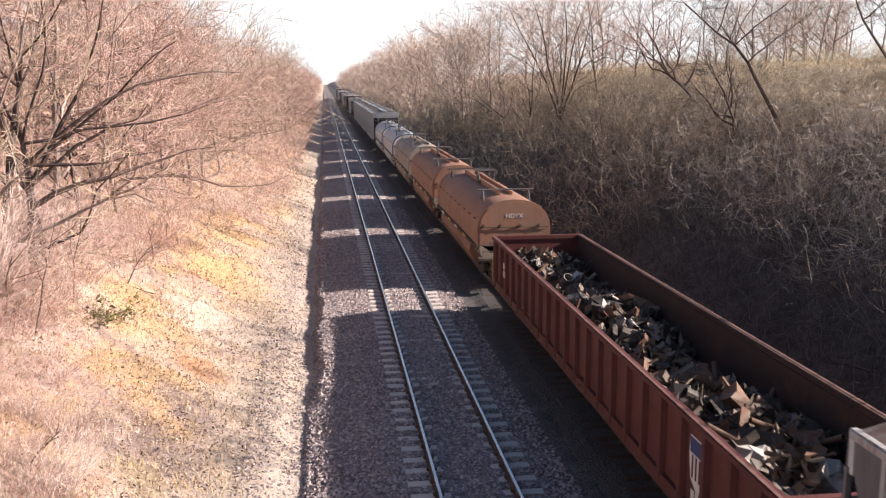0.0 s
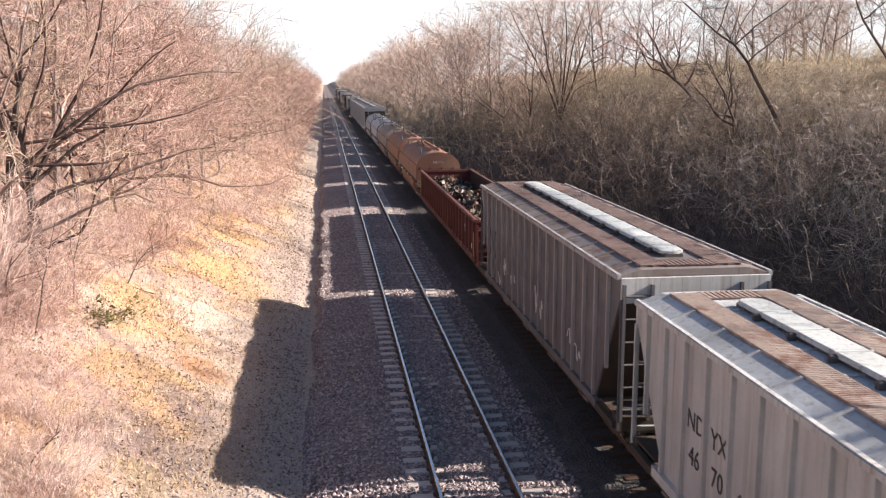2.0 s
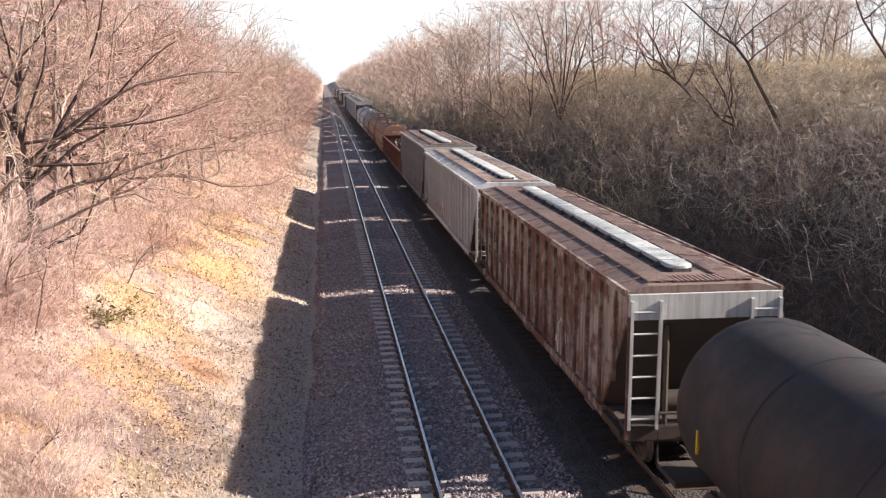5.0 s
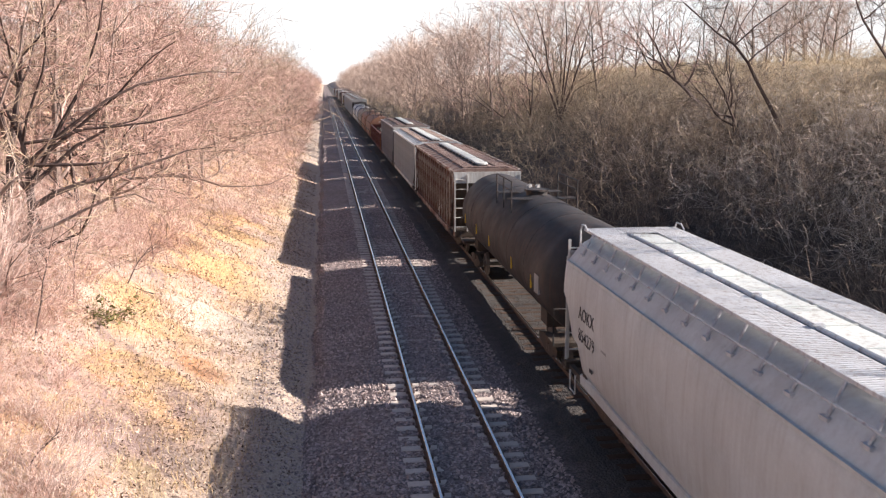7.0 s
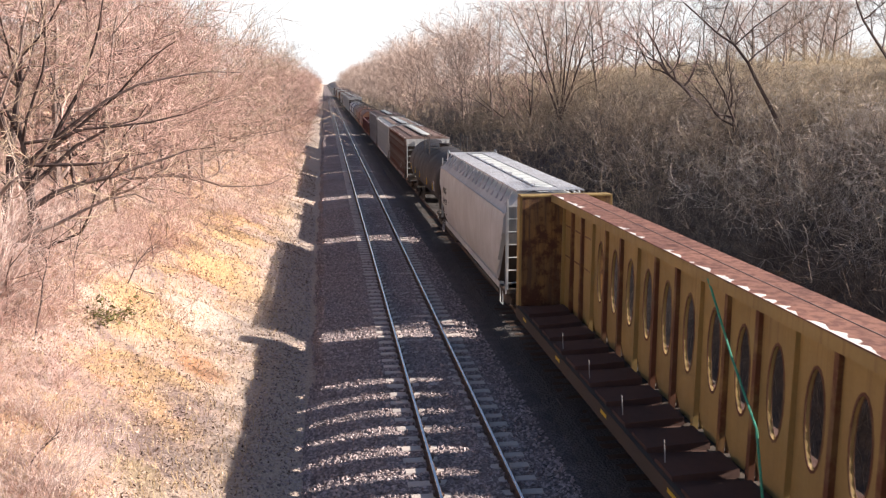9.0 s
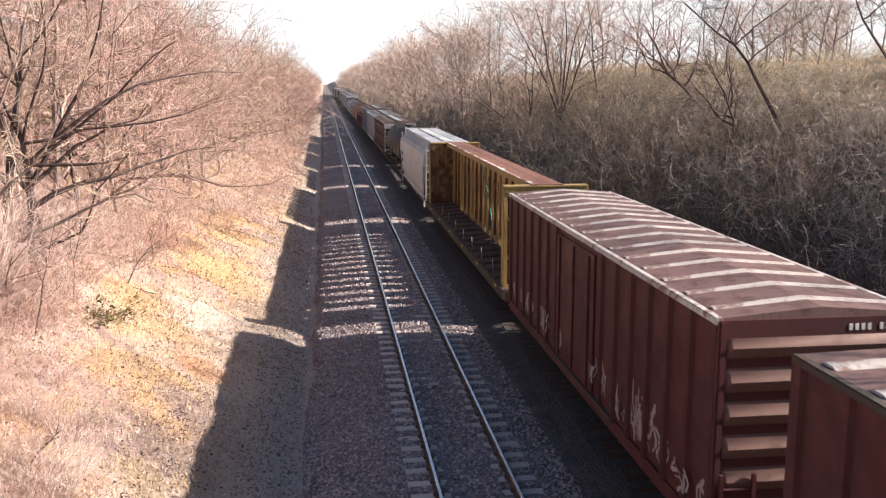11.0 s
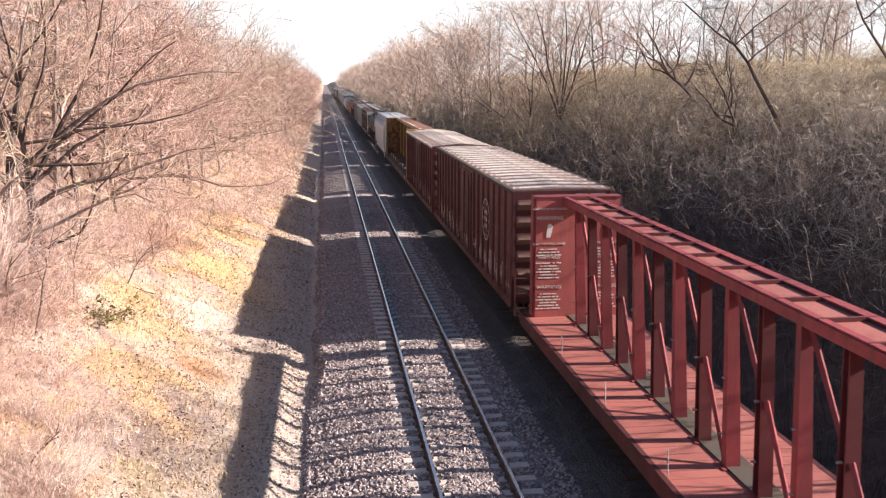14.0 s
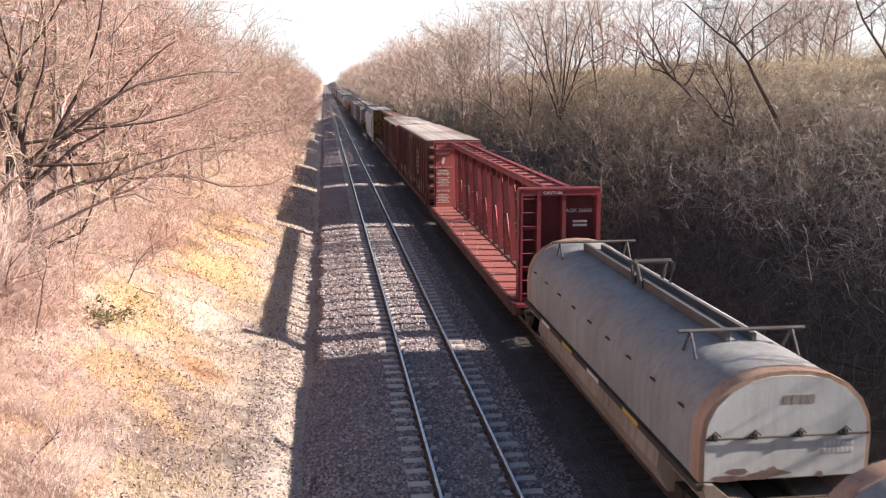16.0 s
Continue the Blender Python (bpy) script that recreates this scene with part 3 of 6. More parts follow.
def covered_hopper(label, length, eave, skin, roof_skin, walk_skin, ribs=17, marks=(), ink=P_INK, wash=0, ridge=0.16, red=0, hatches=4, scabs=()):
    car = thing("covered_hopper_car", label, "freight car", "cars of the freight train")
    truck_pair(car, length)
    h, w = length / 2, 1.5
    rib_skin = P_RIB if skin is P_GREY else skin
    side = [(-h + 0.1, eave), (-h + 0.1, eave - 0.45), (-h + 1.6, 1.0), (h - 1.6, 1.0), (h - 0.1, eave - 0.45), (h - 0.1, eave)]
    part("body", Build().across(side, -w, w), skin, car, bevel=0.02)
    rib = None
    for i in range(ribs):
        y = -h + 0.75 + i * (length - 1.5) / (ribs - 1)
        over = max(0.0, abs(y) - (h - 1.5))
        z0 = 1.0 + over * (eave - 2.15) / 1.4
        for sx in (-1, 1):
            x0, x1 = sorted((sx * w, sx * (w + 0.075)))
            if z0 > 1.01:
                part("rib", Build().box(x0, x1, y - 0.035, y + 0.035, z0, eave - 0.02), rib_skin, car)
            elif rib is None or rib[sx] is None:
                rib = rib or {-1: None, 1: None}
                rib[sx] = part("rib", Build().box(x0, x1, -0.04, 0.04, 1.0, eave - 0.02), rib_skin, car)
                rib[sx].matrix_basis = pose(0, y, 0)
            else:
                again(rib[sx], y=y)
    for sx in (-1, 1):
        x0, x1 = sorted((sx * (w - 0.02), sx * (w + 0.09)))
        part("top_rail", Build().box(x0, x1, -h + 0.1, h - 0.1, eave - 0.03, eave + 0.09), rib_skin, car, bevel=0.02)
        part("side_sill", Build().box(x0, x1, -h + 1.3, h - 1.3, 0.92, 1.10), skin, car)
        # sill ends dark too, to match the shade of the open end
        for e in (-1, 1):
            part("sill_end", Build().box(x0, x1, *sorted((e * (h - 1.3), e * (h - 0.1))), 0.92, 1.04), P_UNDER, car)
    prof = [(-w, eave), (w, eave), (w, eave + 0.05), (1.08, eave + ridge), (-1.08, eave + ridge), (-w, eave + 0.05)]
    part("roof", Build().along(prof, -h + 0.12, h - 0.12), roof_skin, car)
    seam = None
    for i in range(int(length / 1.2)):
        y = -h + 0.8 + i * 1.2
        if seam is None:
            rings = []
            for x, z in ((-w, eave + 0.05), (-1.08, eave + ridge), (1.08, eave + ridge), (w, eave + 0.05)):
                rings.append([(x, -0.03, z - 0.01), (x, 0.03, z - 0.01), (x, 0.03, z + 0.03), (x, -0.03, z + 0.03)])
            b = Build().loft(rings)
            seam = part("roof_seam", b, roof_skin, car)
            seam.matrix_basis = pose(0, y, 0)
        else:
            again(seam, y=y)
    hatch_line(car, length - 2.6, 0.0, eave + ridge, 0.52, hatches, P_HATCH, P_DARK)
    zz = eave + ridge + 0.045
    for sx in (-1, 1):
        x0, x1 = sorted((sx * 0.52, sx * 1.02))
        grating(car, x0, x1, -h + 0.35, h - 0.35, zz, walk_skin)
        leg = None
        for i in range(int(length / 2.2)):
            y = -h + 0.9 + i * 2.2
            if leg is None:
                leg = part("bracket", Build().tube([(sx * 1.0, 0, eave), (sx * 1.0, 0, zz - 0.07), (sx * 0.55, 0, zz - 0.07), (sx * 0.55, 0, eave + 0.1)], 0.03, 4), walk_skin, car)
                leg.matrix_basis = pose(0, y, 0)
            else:
                again(leg, y=y)
    for e in (-1, 1):
        y0, y1 = sorted((e * (h - 0.85), e * (h - 0.32)))
        for x0, x1 in ((-0.5, 0.5),):
            b = Build()
            for k in range(10):
                x = x0 + (k + 0.5) * (x1 - x0) / 10
                b.box(x - 0.03, x + 0.03, y0, y1, zz - 0.02, zz)
            tagged(part("end_walkway", b, walk_skin, car), kind="stuff")
        y = e * h
        # paler end panel; on the grey car this paints in the grazing sun
        part("end_panel", Build().box(-w, w, min(y, y - e * 0.09), max(y, y - e * 0.09), eave - 0.47, eave + 0.02), P_LIGHT if skin in (P_GREY, P_RUSTY) else skin, car)
        part("end_sill", Build().box(-w, w, min(y, y - e * 0.3), max(y, y - e * 0.3), 0.85, 1.15), P_UNDER, car, bevel=0.02)
        # dark sheet over the slope, painting in the shade under the car's end
        under = [(y - e * 0.11, eave - 0.475), (y - e * 1.60, 1.02), (y - e * 1.58, 1.015), (y - e * 0.09, eave - 0.47)]
        part("slope_sheet", Build().across(under, -w + 0.025, w - 0.025), P_UNDER, car, "grimy sloping end sheet darkened for its shade")
        for sx in (-1, 1):
            part("corner_post", Build().box(sx * w - 0.025, sx * w + 0.025, y - 0.03, y + 0.03, 0.9, eave - 0.4), skin, car)
            part("end_brace", Build().tube([(sx * 0.7, y - e * 0.1, 1.1), (sx * 0.7, y - e * 0.15, eave - 0.6)], 0.05, 6), P_UNDER, car)
        for sx in (-1, 1):
            ladder(car, sx * (w - 0.32), y + e * 0.03, 1.1, eave - 0.1, 0.56, "y", P_LIGHT if skin is P_RUSTY else skin)
        b = Build().box(-w, w, min(y - e * 0.1, y - e * 1.2), max(y - e * 0.1, y - e * 1.2), 1.12, 1.16)
        part("end_platform", b, P_UNDER, car)
        part("brake_reservoir", Build().tube([(-0.5, y - e * 0.7, 1.4), (0.5, y - e * 0.7, 1.4)], 0.22, 12), P_UNDER, car, smooth=True)
    n = 3
    span = (length - 3.6) / n
    for i in range(n):
        c = -length / 2 + 1.8 + (i + 0.5) * span
        b = Build().loft([[(-1.4, c - span / 2 + 0.05, 1.02), (1.4, c - span / 2 + 0.05, 1.02), (1.4, c + span / 2 - 0.05, 1.02), (-1.4, c + span / 2 - 0.05, 1.02)],
                          [(-0.6, c - 0.45, 0.36), (0.6, c - 0.45, 0.36), (0.6, c + 0.45, 0.36), (-0.6, c + 0.45, 0.36)]])
        chute = part("discharge_chute", b, P_UNDER, car)
        part("outlet_gate", Build().box(-0.75, 0.75, c - 0.5, c + 0.5, 0.26, 0.36), P_STEEL, chute)
    for i in range(5):
        y = -h + 2.2 + i * (length - 4.4) / 4
        b = Build().box(-w - 0.1, -w + 0.05, y - 0.35, y + 0.35, 0.84, 0.9)
        part("jacking_pad", b, P_ROOF_RUST, car)
    for text, size, y, z in marks:
        letters(text, size, ink, car, pose(-w - 0.006, y, z, 90, 0, -90))
    for y, wide, z0, z1 in scabs:
        b = Build().across([(y - wide * 0.5, z1), (y - wide * 0.4, (z0 + z1) / 2), (y - wide * 0.15, z0), (y + wide * 0.2, z0 + 0.25), (y + wide * 0.45, (z0 + z1) / 2 + 0.1), (y + wide * 0.5, z1)], -w - 0.002, -w - 0.006)
        part("rust_streak", b, P_SCAB, car, "dark rust run down the side panel")
    rr = random.Random(int(length * 100))
    for i in range(wash):
        scrawl(car, -w - 0.006, rr.uniform(-h + 3, h - 3), rr.uniform(1.35, 1.9), rr.uniform(0.5, 1.1), rr, P_CREAM)
    for i in range(red):
        scrawl(car, -w - 0.006, 3.9 - 0.85 * i + rr.uniform(-0.1, 0.1), 1.5, rr.uniform(0.5, 0.75), rr, P_SPRAY)
    return car


def scrawl(car, x, y, z, size, rr, material):
    """A loose sprayed line that cannot be read."""
    pts = []
    for k in range(9):
        pts.append((x, y - size * 0.5 + size * k / 8 + rr.uniform(-0.08, 0.08) * size, z + size * 0.5 * math.sin(k * rr.uniform(1.6, 2.4)) * rr.uniform(0.4, 1)))
    return part("sprayed_line", Build().tube(pts, 0.018, 4), material, car, "pale sprayed line that cannot be read")


def smooth_hopper(label, length, skin):
    """Covered hopper with smooth bowed sides and a broad grated roof walk."""
    car = thing("covered_hopper_car", label, "freight car", "cars of the freight train")
    truck_pair(car, length)
    h = length / 2
    half = [(1.30, 0.95), (1.46, 1.3), (1.54, 1.8), (1.58, 2.4), (1.575, 3.0), (1.54, 3.42), (1.50, 3.52), (1.47, 3.55), (1.32, 3.74), (1.12, 3.95), (0.9, 4.06), (0.45, 4.12)]
    prof = half + [(-x, z) for x, z in reversed(half)]

    def ring(y, lift, shrink):
        return [(x * shrink, y, max(z, lift)) for x, z in prof]

    b = Build().loft([ring(-h + 0.12, 2.9, 0.985), ring(-h + 0.2, 2.8, 1.0), ring(-h + 0.9, 1.9, 1.0), ring(-h + 1.5, 0.95, 1.0), ring(h - 1.5, 0.95, 1.0),
                      ring(h - 0.9, 1.9, 1.0), ring(h - 0.2, 2.8, 1.0), ring(h - 0.12, 2.9, 0.985)])
    part("body", b, skin, car, smooth=True)
    for sx in (-1, 1):
        x0, x1 = sorted((sx * 1.48, sx * 1.53))
        part("side_seam", Build().box(x0, x1, -h + 0.2, h - 0.2, 3.50, 3.56), skin, car)
        part("side_sill", Build().box(*sorted((sx * 1.25, sx * 1.42)), -h + 1.2, h - 1.2, 0.85, 1.08), skin, car, bevel=0.015)
        # dark sill ends stand in for the shade at the car's end
        for e in (-1, 1):
            part("sill_end", Build().box(*sorted((sx * 1.3, sx * 1.42)), *sorted((e * (h - 1.2), e * (h - 0.05))), 0.9, 1.02), P_UNDER, car)
    hatch_line(car, length - 2.2, 0.06, 4.12, 0.56, 4, P_HATCH, P_DARK)
    part("hatch_channel", Build().box(-0.41, -0.24, -h + 0.9, h - 0.9, 4.14, 4.2), P_DARK, car, "dark channel beside the hatch covers")
    part("locking_pipe", Build().tube([(-0.31, -h + 1.0, 4.27), (-0.31, h - 1.0, 4.27)], 0.045, 8), P_GALV, car, "long galvanised locking pipe", smooth=True)
    for i in range(8):
        y = -h + 1.5 + i * (length - 3.0) / 7
        part("pipe_clamp", Build().box(-0.39, -0.2, y - 0.07, y + 0.07, 4.2, 4.34), P_GALV, car, bevel=0.02)
    for sx in (-1, 1):
        x0, x1 = sorted((sx * 0.42, sx * 1.08))
        grating(car, x0, x1, -h + 0.1, h - 0.1, 4.27, P_GALV, 0.08)
        leg = None
        for i in range(18):
            y = -h + 0.8 + i * (length - 1.6) / 17
            if leg is None:
                leg = part("bracket", Build().tube([(sx * 1.06, 0, 4.25), (sx * 1.3, 0, 3.78)], 0.025, 6).box(sx * 1.3 - 0.05, sx * 1.3 + 0.05, -0.09, 0.09, 3.74, 3.79), P_GALV, car)
                leg.matrix_basis = pose(0, y, 0)
            else:
                again(leg, y=y)
        part("grab_rail", Build().tube([(sx * 1.3, -h + 0.6, 3.98), (sx * 1.3, h - 0.6, 3.98)], 0.018, 6), P_GALV, car)
    for e in (-1, 1):
        y = e * h
        b = Build()
        for k in range(16):
            x = -0.42 + (k + 0.5) * 0.84 / 16
            b.box(x - 0.018, x + 0.018, *sorted((y - e * 0.1, y - e * 0.9)), 4.25, 4.275)
        tagged(part("end_walkway", b, P_GALV, car), kind="stuff")
        part("end_sill", Build().box(-1.5, 1.5, *sorted((y, y - e * 0.25)), 0.92, 1.08), P_UNDER, car, bevel=0.02)
        # end sheet greyer than the white sides, its shade put in the paint
        part("end_sheet", Build().box(-1.42, 1.42, *sorted((y - e * 0.05, y - e * 0.14)), 2.9, 3.75), P_SILVER, car)
        # end slope coloured dark to paint in its shade
        slope = [(y - e * 0.17, 2.9), (y - e * 1.46, 0.96), (y - e * 1.7, 1.0), (y - e * 0.3, 2.95)]
        part("slope_sheet", Build().across(slope, -1.4, 1.4), P_UNDER, car, "grimy sloping end sheet darkened for its shade")
        for sx in (-1, 1):
            part("corner_post", Build().box(sx * 1.44 - 0.025, sx * 1.44 + 0.025, y - 0.03, y + 0.03, 0.95, 3.6), skin, car)
            ladder(car, sx * 1.12, y + e * 0.02, 1.1, 4.0, 0.56, "y", skin)
            if e > 0:
                part("curved_grab", Build().tube([(sx * 1.15, y, 3.6), (sx * 1.15, y, 4.2), (sx * 1.15, y - e * 0.12, 4.36), (sx * 1.15, y - e * 0.4, 4.38), (sx * 1.15, y - e * 0.6, 4.27)], 0.022, 6), P_GALV, car)
            part("sill_step", Build().tube([(sx * 1.45, y - e * 0.9, 0.95), (sx * 1.45, y - e * 0.9, 0.5), (sx * 1.45, y - e * 0.45, 0.5), (sx * 1.45, y - e * 0.45, 0.95)], 0.022, 6), skin, car)
    span = (length - 3.6) / 3
    for i in range(3):
        c = -h + 1.8 + (i + 0.5) * span
        b = Build().loft([[(-1.25, c - span / 2, 0.98), (1.25, c - span / 2, 0.98), (1.25, c + span / 2, 0.98), (-1.25, c + span / 2, 0.98)],
                          [(-0.6, c - 0.45, 0.36), (0.6, c - 0.45, 0.36), (0.6, c + 0.45, 0.36), (-0.6, c + 0.45, 0.36)]])
        chute = part("discharge_chute", b, P_UNDER, car)
        part("outlet_gate", Build().box(-0.75, 0.75, c - 0.5, c + 0.5, 0.26, 0.36), P_STEEL, chute)
    letters("AOKX", 0.42, P_INK, car, pose(-1.585, h - 2.15, 2.62, 90, 0, -90))
    letters("854279", 0.42, P_INK, car, pose(-1.568, h - 2.15, 2.12, 90, 0, -90))
    part("data_stencil", Build().box(-1.57, -1.562, h - 3.6, h - 3.25, 2.2, 2.5), P_SILVER, car)
    part("data_stencil", Build().box(-1.555, -1.545, h - 2.6, h - 2.4, 1.5, 1.58), P_INK, car)
    return car


def tank_car(label, length, skin, rad=1.45, cz=2.42, band=None):
    car = thing("tank_car", label, "freight car", "cars of the freight train")
    truck_pair(car, length + 1.2, inset=2.2)
    h, n = length / 2, 40
    rings = []
    for y, k in ((-h, 0.05), (-h + 0.03, 0.35), (-h + 0.15, 0.66), (-h + 0.34, 0.86), (-h + 0.55, 0.96), (-h + 0.8, 1.0), (-h * 0.35, 1.0), (h * 0.35, 1.0),
                 (h - 0.8, 1.0), (h - 0.55, 0.96), (h - 0.34, 0.86), (h - 0.15, 0.66), (h - 0.03, 0.35), (h, 0.05)):
        rings.append([(rad * k * math.cos(2 * math.pi * j / n), y, cz + rad * k * math.sin(2 * math.pi * j / n)) for j in range(n)])
    part("tank", Build().loft(rings), skin, car, smooth=True)
    for y in (-h * 0.62, -h * 0.3, h * 0.3, h * 0.62):
        part("weld_band", Build().disc_y(rad + 0.008, y - 0.03, y + 0.03, 0, cz, 40), skin, car, smooth=True)
    if band:
        part("painted_band", Build().disc_y(rad + 0.012, -h * 0.25, h * 0.05, 0, cz, 40), band, car, "dark band round the tank", smooth=True)
    top = cz + rad
    b = Build().tube([(0, 0, top - 0.1), (0, 0, top + 0.1)], 0.36, 16).tube([(0, 0, top + 0.1), (0, 0, top + 0.16)], 0.42, 16)
    manway = part("manway", b, skin, car, "round manway with lid", smooth=True)
    for k in range(4):
        a = k * math.pi / 2 + 0.4
        part("valve", Build().tube([(0.2 * math.cos(a), 0.55 + 0.2 * math.sin(a), top - 0.05), (0.2 * math.cos(a), 0.55 + 0.2 * math.sin(a), top + 0.24)], 0.07, 8), P_SILVER, manway)
    grating(car, -1.1, 1.1, -1.15, -0.5, top - 0.05, skin, 0.12, "platform")
    grating(car, -1.1, 1.1, 0.85, 1.5, top - 0.05, skin, 0.12, "platform")
    for sx in (-1, 1):
        for z in (0.25, 0.55):
            part("handrail", Build().tube([(sx * 1.1, -1.15, top + z), (sx * 1.1, 1.5, top + z)], 0.024, 6), skin, car)
        for y in (-1.15, 0.2, 1.5):
            part("rail_post", Build().tube([(sx * 1.1, y, top - 0.5), (sx * 1.1, y, top + 0.55)], 0.026, 6), skin, car)
    for e in (-1, 1):
        y = e * (h + 0.35)
        part("end_platform", Build().box(-1.4, 1.4, *sorted((y, y - e * 0.9)), 0.95, 1.05), P_UNDER, car)
        part("end_railing", Build().tube([(-1.4, y, 1.0), (-1.4, y, 1.95), (1.4, y, 1.95), (1.4, y, 1.0)], 0.03, 6), skin, car)
        part("tank_saddle", Build().box(-1.1, 1.1, *sorted((e * (h - 1.6), e * (h - 2.4))), 0.95, 1.6), P_UNDER, car, bevel=0.03)
    for y in (-h * 0.75, -h * 0.4, h * 0.1, h * 0.45, h * 0.8):
        part("reflector", Build().box(-rad - 0.012, -rad + 0.03, y - 0.022, y + 0.022, cz - 0.42, cz - 0.04), P_YEL, car)
    part("data_plate", Build().box(-rad - 0.012, -rad + 0.05, -h + 1.0, -h + 1.5, cz - 0.4, cz + 0.1), P_SILVER, car, "grey stencil panel")
    return car


def gondola(label, length, height):
    car = thing("gondola_car", label, "freight car", "cars of the freight train")
    truck_pair(car, length)
    h, w = length / 2, 1.45
    part("floor_plate", Build().box(-w, w, -h + 0.1, h - 0.1, 1.0, 1.1), P_UNDER, car)
    for sx in (-1, 1):
        part("side_wall", Build().box(*sorted((sx * w, sx * (w - 0.03))), -h + 0.05, h - 0.05, 0.95, height), P_OXIDE, car)
        # rust-brown lining, made darker still for the shade inside the car
        part("side_lining", Build().box(*sorted((sx * (w - 0.034), sx * (w - 0.05))), -h + 0.08, h - 0.08, 1.1, height - 0.125), P_INNER, car, "rust-brown inner side sheet darkened for shade")
        part("top_chord", Build().box(*sorted((sx * (w - 0.06), sx * (w + 0.10))), -h, h, height - 0.12, height), P_OXIDE if sx < 0 else P_INNER, car, bevel=0.02)
        # thin pale strip: worn paint, and the chord's sunlit rim painted on
        part("worn_edge", Build().box(*sorted((sx * (w + 0.03), sx * (w + 0.085))), -h + 0.02, h - 0.02, height, height + 0.006), P_LIT_WORN_RED, car, "pale worn edge of the chord, sunlit rim painted in")
        part("side_sill", Build().box(*sorted((sx * (w - 0.02), sx * (w + 0.08))), -h + 0.1, h - 0.1, 0.86, 1.08), P_OXIDE, car)
        stake = None
        for i in range(22):
            y = -h + 0.55 + i * (length - 1.1) / 21
            if stake is None:
                a, o = sx * w, sx * (w + 0.10)
                b = Build().loft([[(a, -0.10, 0.9), (o, -0.06, 0.9), (o, 0.06, 0.9), (a, 0.10, 0.9)], [(a, -0.10, height - 0.1), (o, -0.06, height - 0.1), (o, 0.06, height - 0.1), (a, 0.10, height - 0.1)]])
                stake = part("side_stake", b, P_OXIDE, car)
                stake.matrix_basis = pose(0, y, 0)
            else:
                again(stake, y=y)
    for e in (-1, 1):
        y = e * h
        part("end_wall", Build().box(-w, w, *sorted((y, y - e * 0.06)), 0.95, height), P_OXIDE, car)
        part("end_chord", Build().box(-w - 0.1, w + 0.1, *sorted((y + e * 0.06, y - e * 0.1)), height - 0.14, height + 0.004), P_OXIDE, car, bevel=0.02)
        for k in range(3):
            z = 1.25 + 0.42 * k
            part("end_rib", Build().box(-w, w, *sorted((y, y + e * 0.09)), z, z + 0.14), P_OXIDE, car, bevel=0.03)
        ladder(car, -w + 0.25, y + e * 0.14, 0.7, height - 0.2, 0.5, "y", P_OXIDE)
        ladder(car, w - 0.25, y + e * 0.14, 0.7, height - 0.2, 0.5, "y", P_OXIDE)
        part("corner_stripe", Build().box(-w - 0.11, -w - 0.1, *sorted((y - e * 0.2, y - e * 0.26)), 1.1, 2.0), P_YEL, car, "yellow reflector strip")
    # shield with stripes, as plain shapes
    y, z, x = -h + 2.75, 1.78, -w - 0.008
    shield = [(-0.32, 0.42), (0.32, 0.42), (0.36, 0.1), (0.28, -0.28), (0.0, -0.48), (-0.28, -0.28), (-0.36, 0.1)]
    emblem = part("shield_emblem", Build().across([(y + a, z + b) for a, b in shield], x, x - 0.01), P_CREAM, car, "white shield emblem with a blue head")
    part("shield_head", Build().box(x - 0.016, x - 0.01, y - 0.31, y + 0.31, z + 0.15, z + 0.40), P_BLUE, emblem)
    for k in range(4):
        part("shield_stripe", Build().box(x - 0.015, x - 0.01, y - 0.24 + k * 0.14, y - 0.18 + k * 0.14, z - 0.26, z + 0.12), P_OXIDE, emblem)
    for k, (yy, zz, ww) in enumerate(((-h + 2.7, 1.12, 0.7), (-h + 1.35, 1.2, 0.3), (h - 1.6, 1.7, 0.35), (h - 1.6, 1.45, 0.5))):
        for i in range(4):
            part("stencil_bar", Build().box(x - 0.004, x, yy - ww / 2 + i * ww / 4, yy - ww / 2 + (i + 0.75) * ww / 4, zz, zz + 0.2), P_CREAM, car)
    return car


def graffiti(car, x, y0, y1, rr, material, count):
    """Faded sprayed letters that cannot be read: loose strokes of a hand's width, each letter one piece."""
    for i in range(count):
        y, wide, tall, z = rr.uniform(y0, y1), rr.uniform(0.25, 0.55), rr.uniform(0.35, 1.0), rr.uniform(1.08, 1.3)
        b = Build()
        for k in range(rr.choice((2, 3, 3, 4))):
            a = (y + wide * rr.uniform(-0.5, 0.5), z + tall * rr.uniform(0, 0.5))
            c = (y + wide * rr.uniform(-0.5, 0.5), z + tall * rr.uniform(0.4, 1.0))
            m = ((a[0] + c[0]) / 2 + wide * rr.uniform(-0.4, 0.4), (a[1] + c[1]) / 2)
            t = rr.uniform(0.012, 0.036)
            for p, q in ((a, m), (m, c)):
                d = Vector((q[0] - p[0], q[1] - p[1])).normalized()
                n = Vector((-d.y, d.x)) * t
                o = rr.uniform(0.002, 0.006)
                b.across([(p[0] - n.x, p[1] - n.y), (q[0] - n.x, q[1] - n.y), (q[0] + n.x, q[1] + n.y), (p[0] + n.x, p[1] + n.y)], x, x - o)
        part("sprayed_letter", b, material, car, "faded sprayed letter that cannot be read")


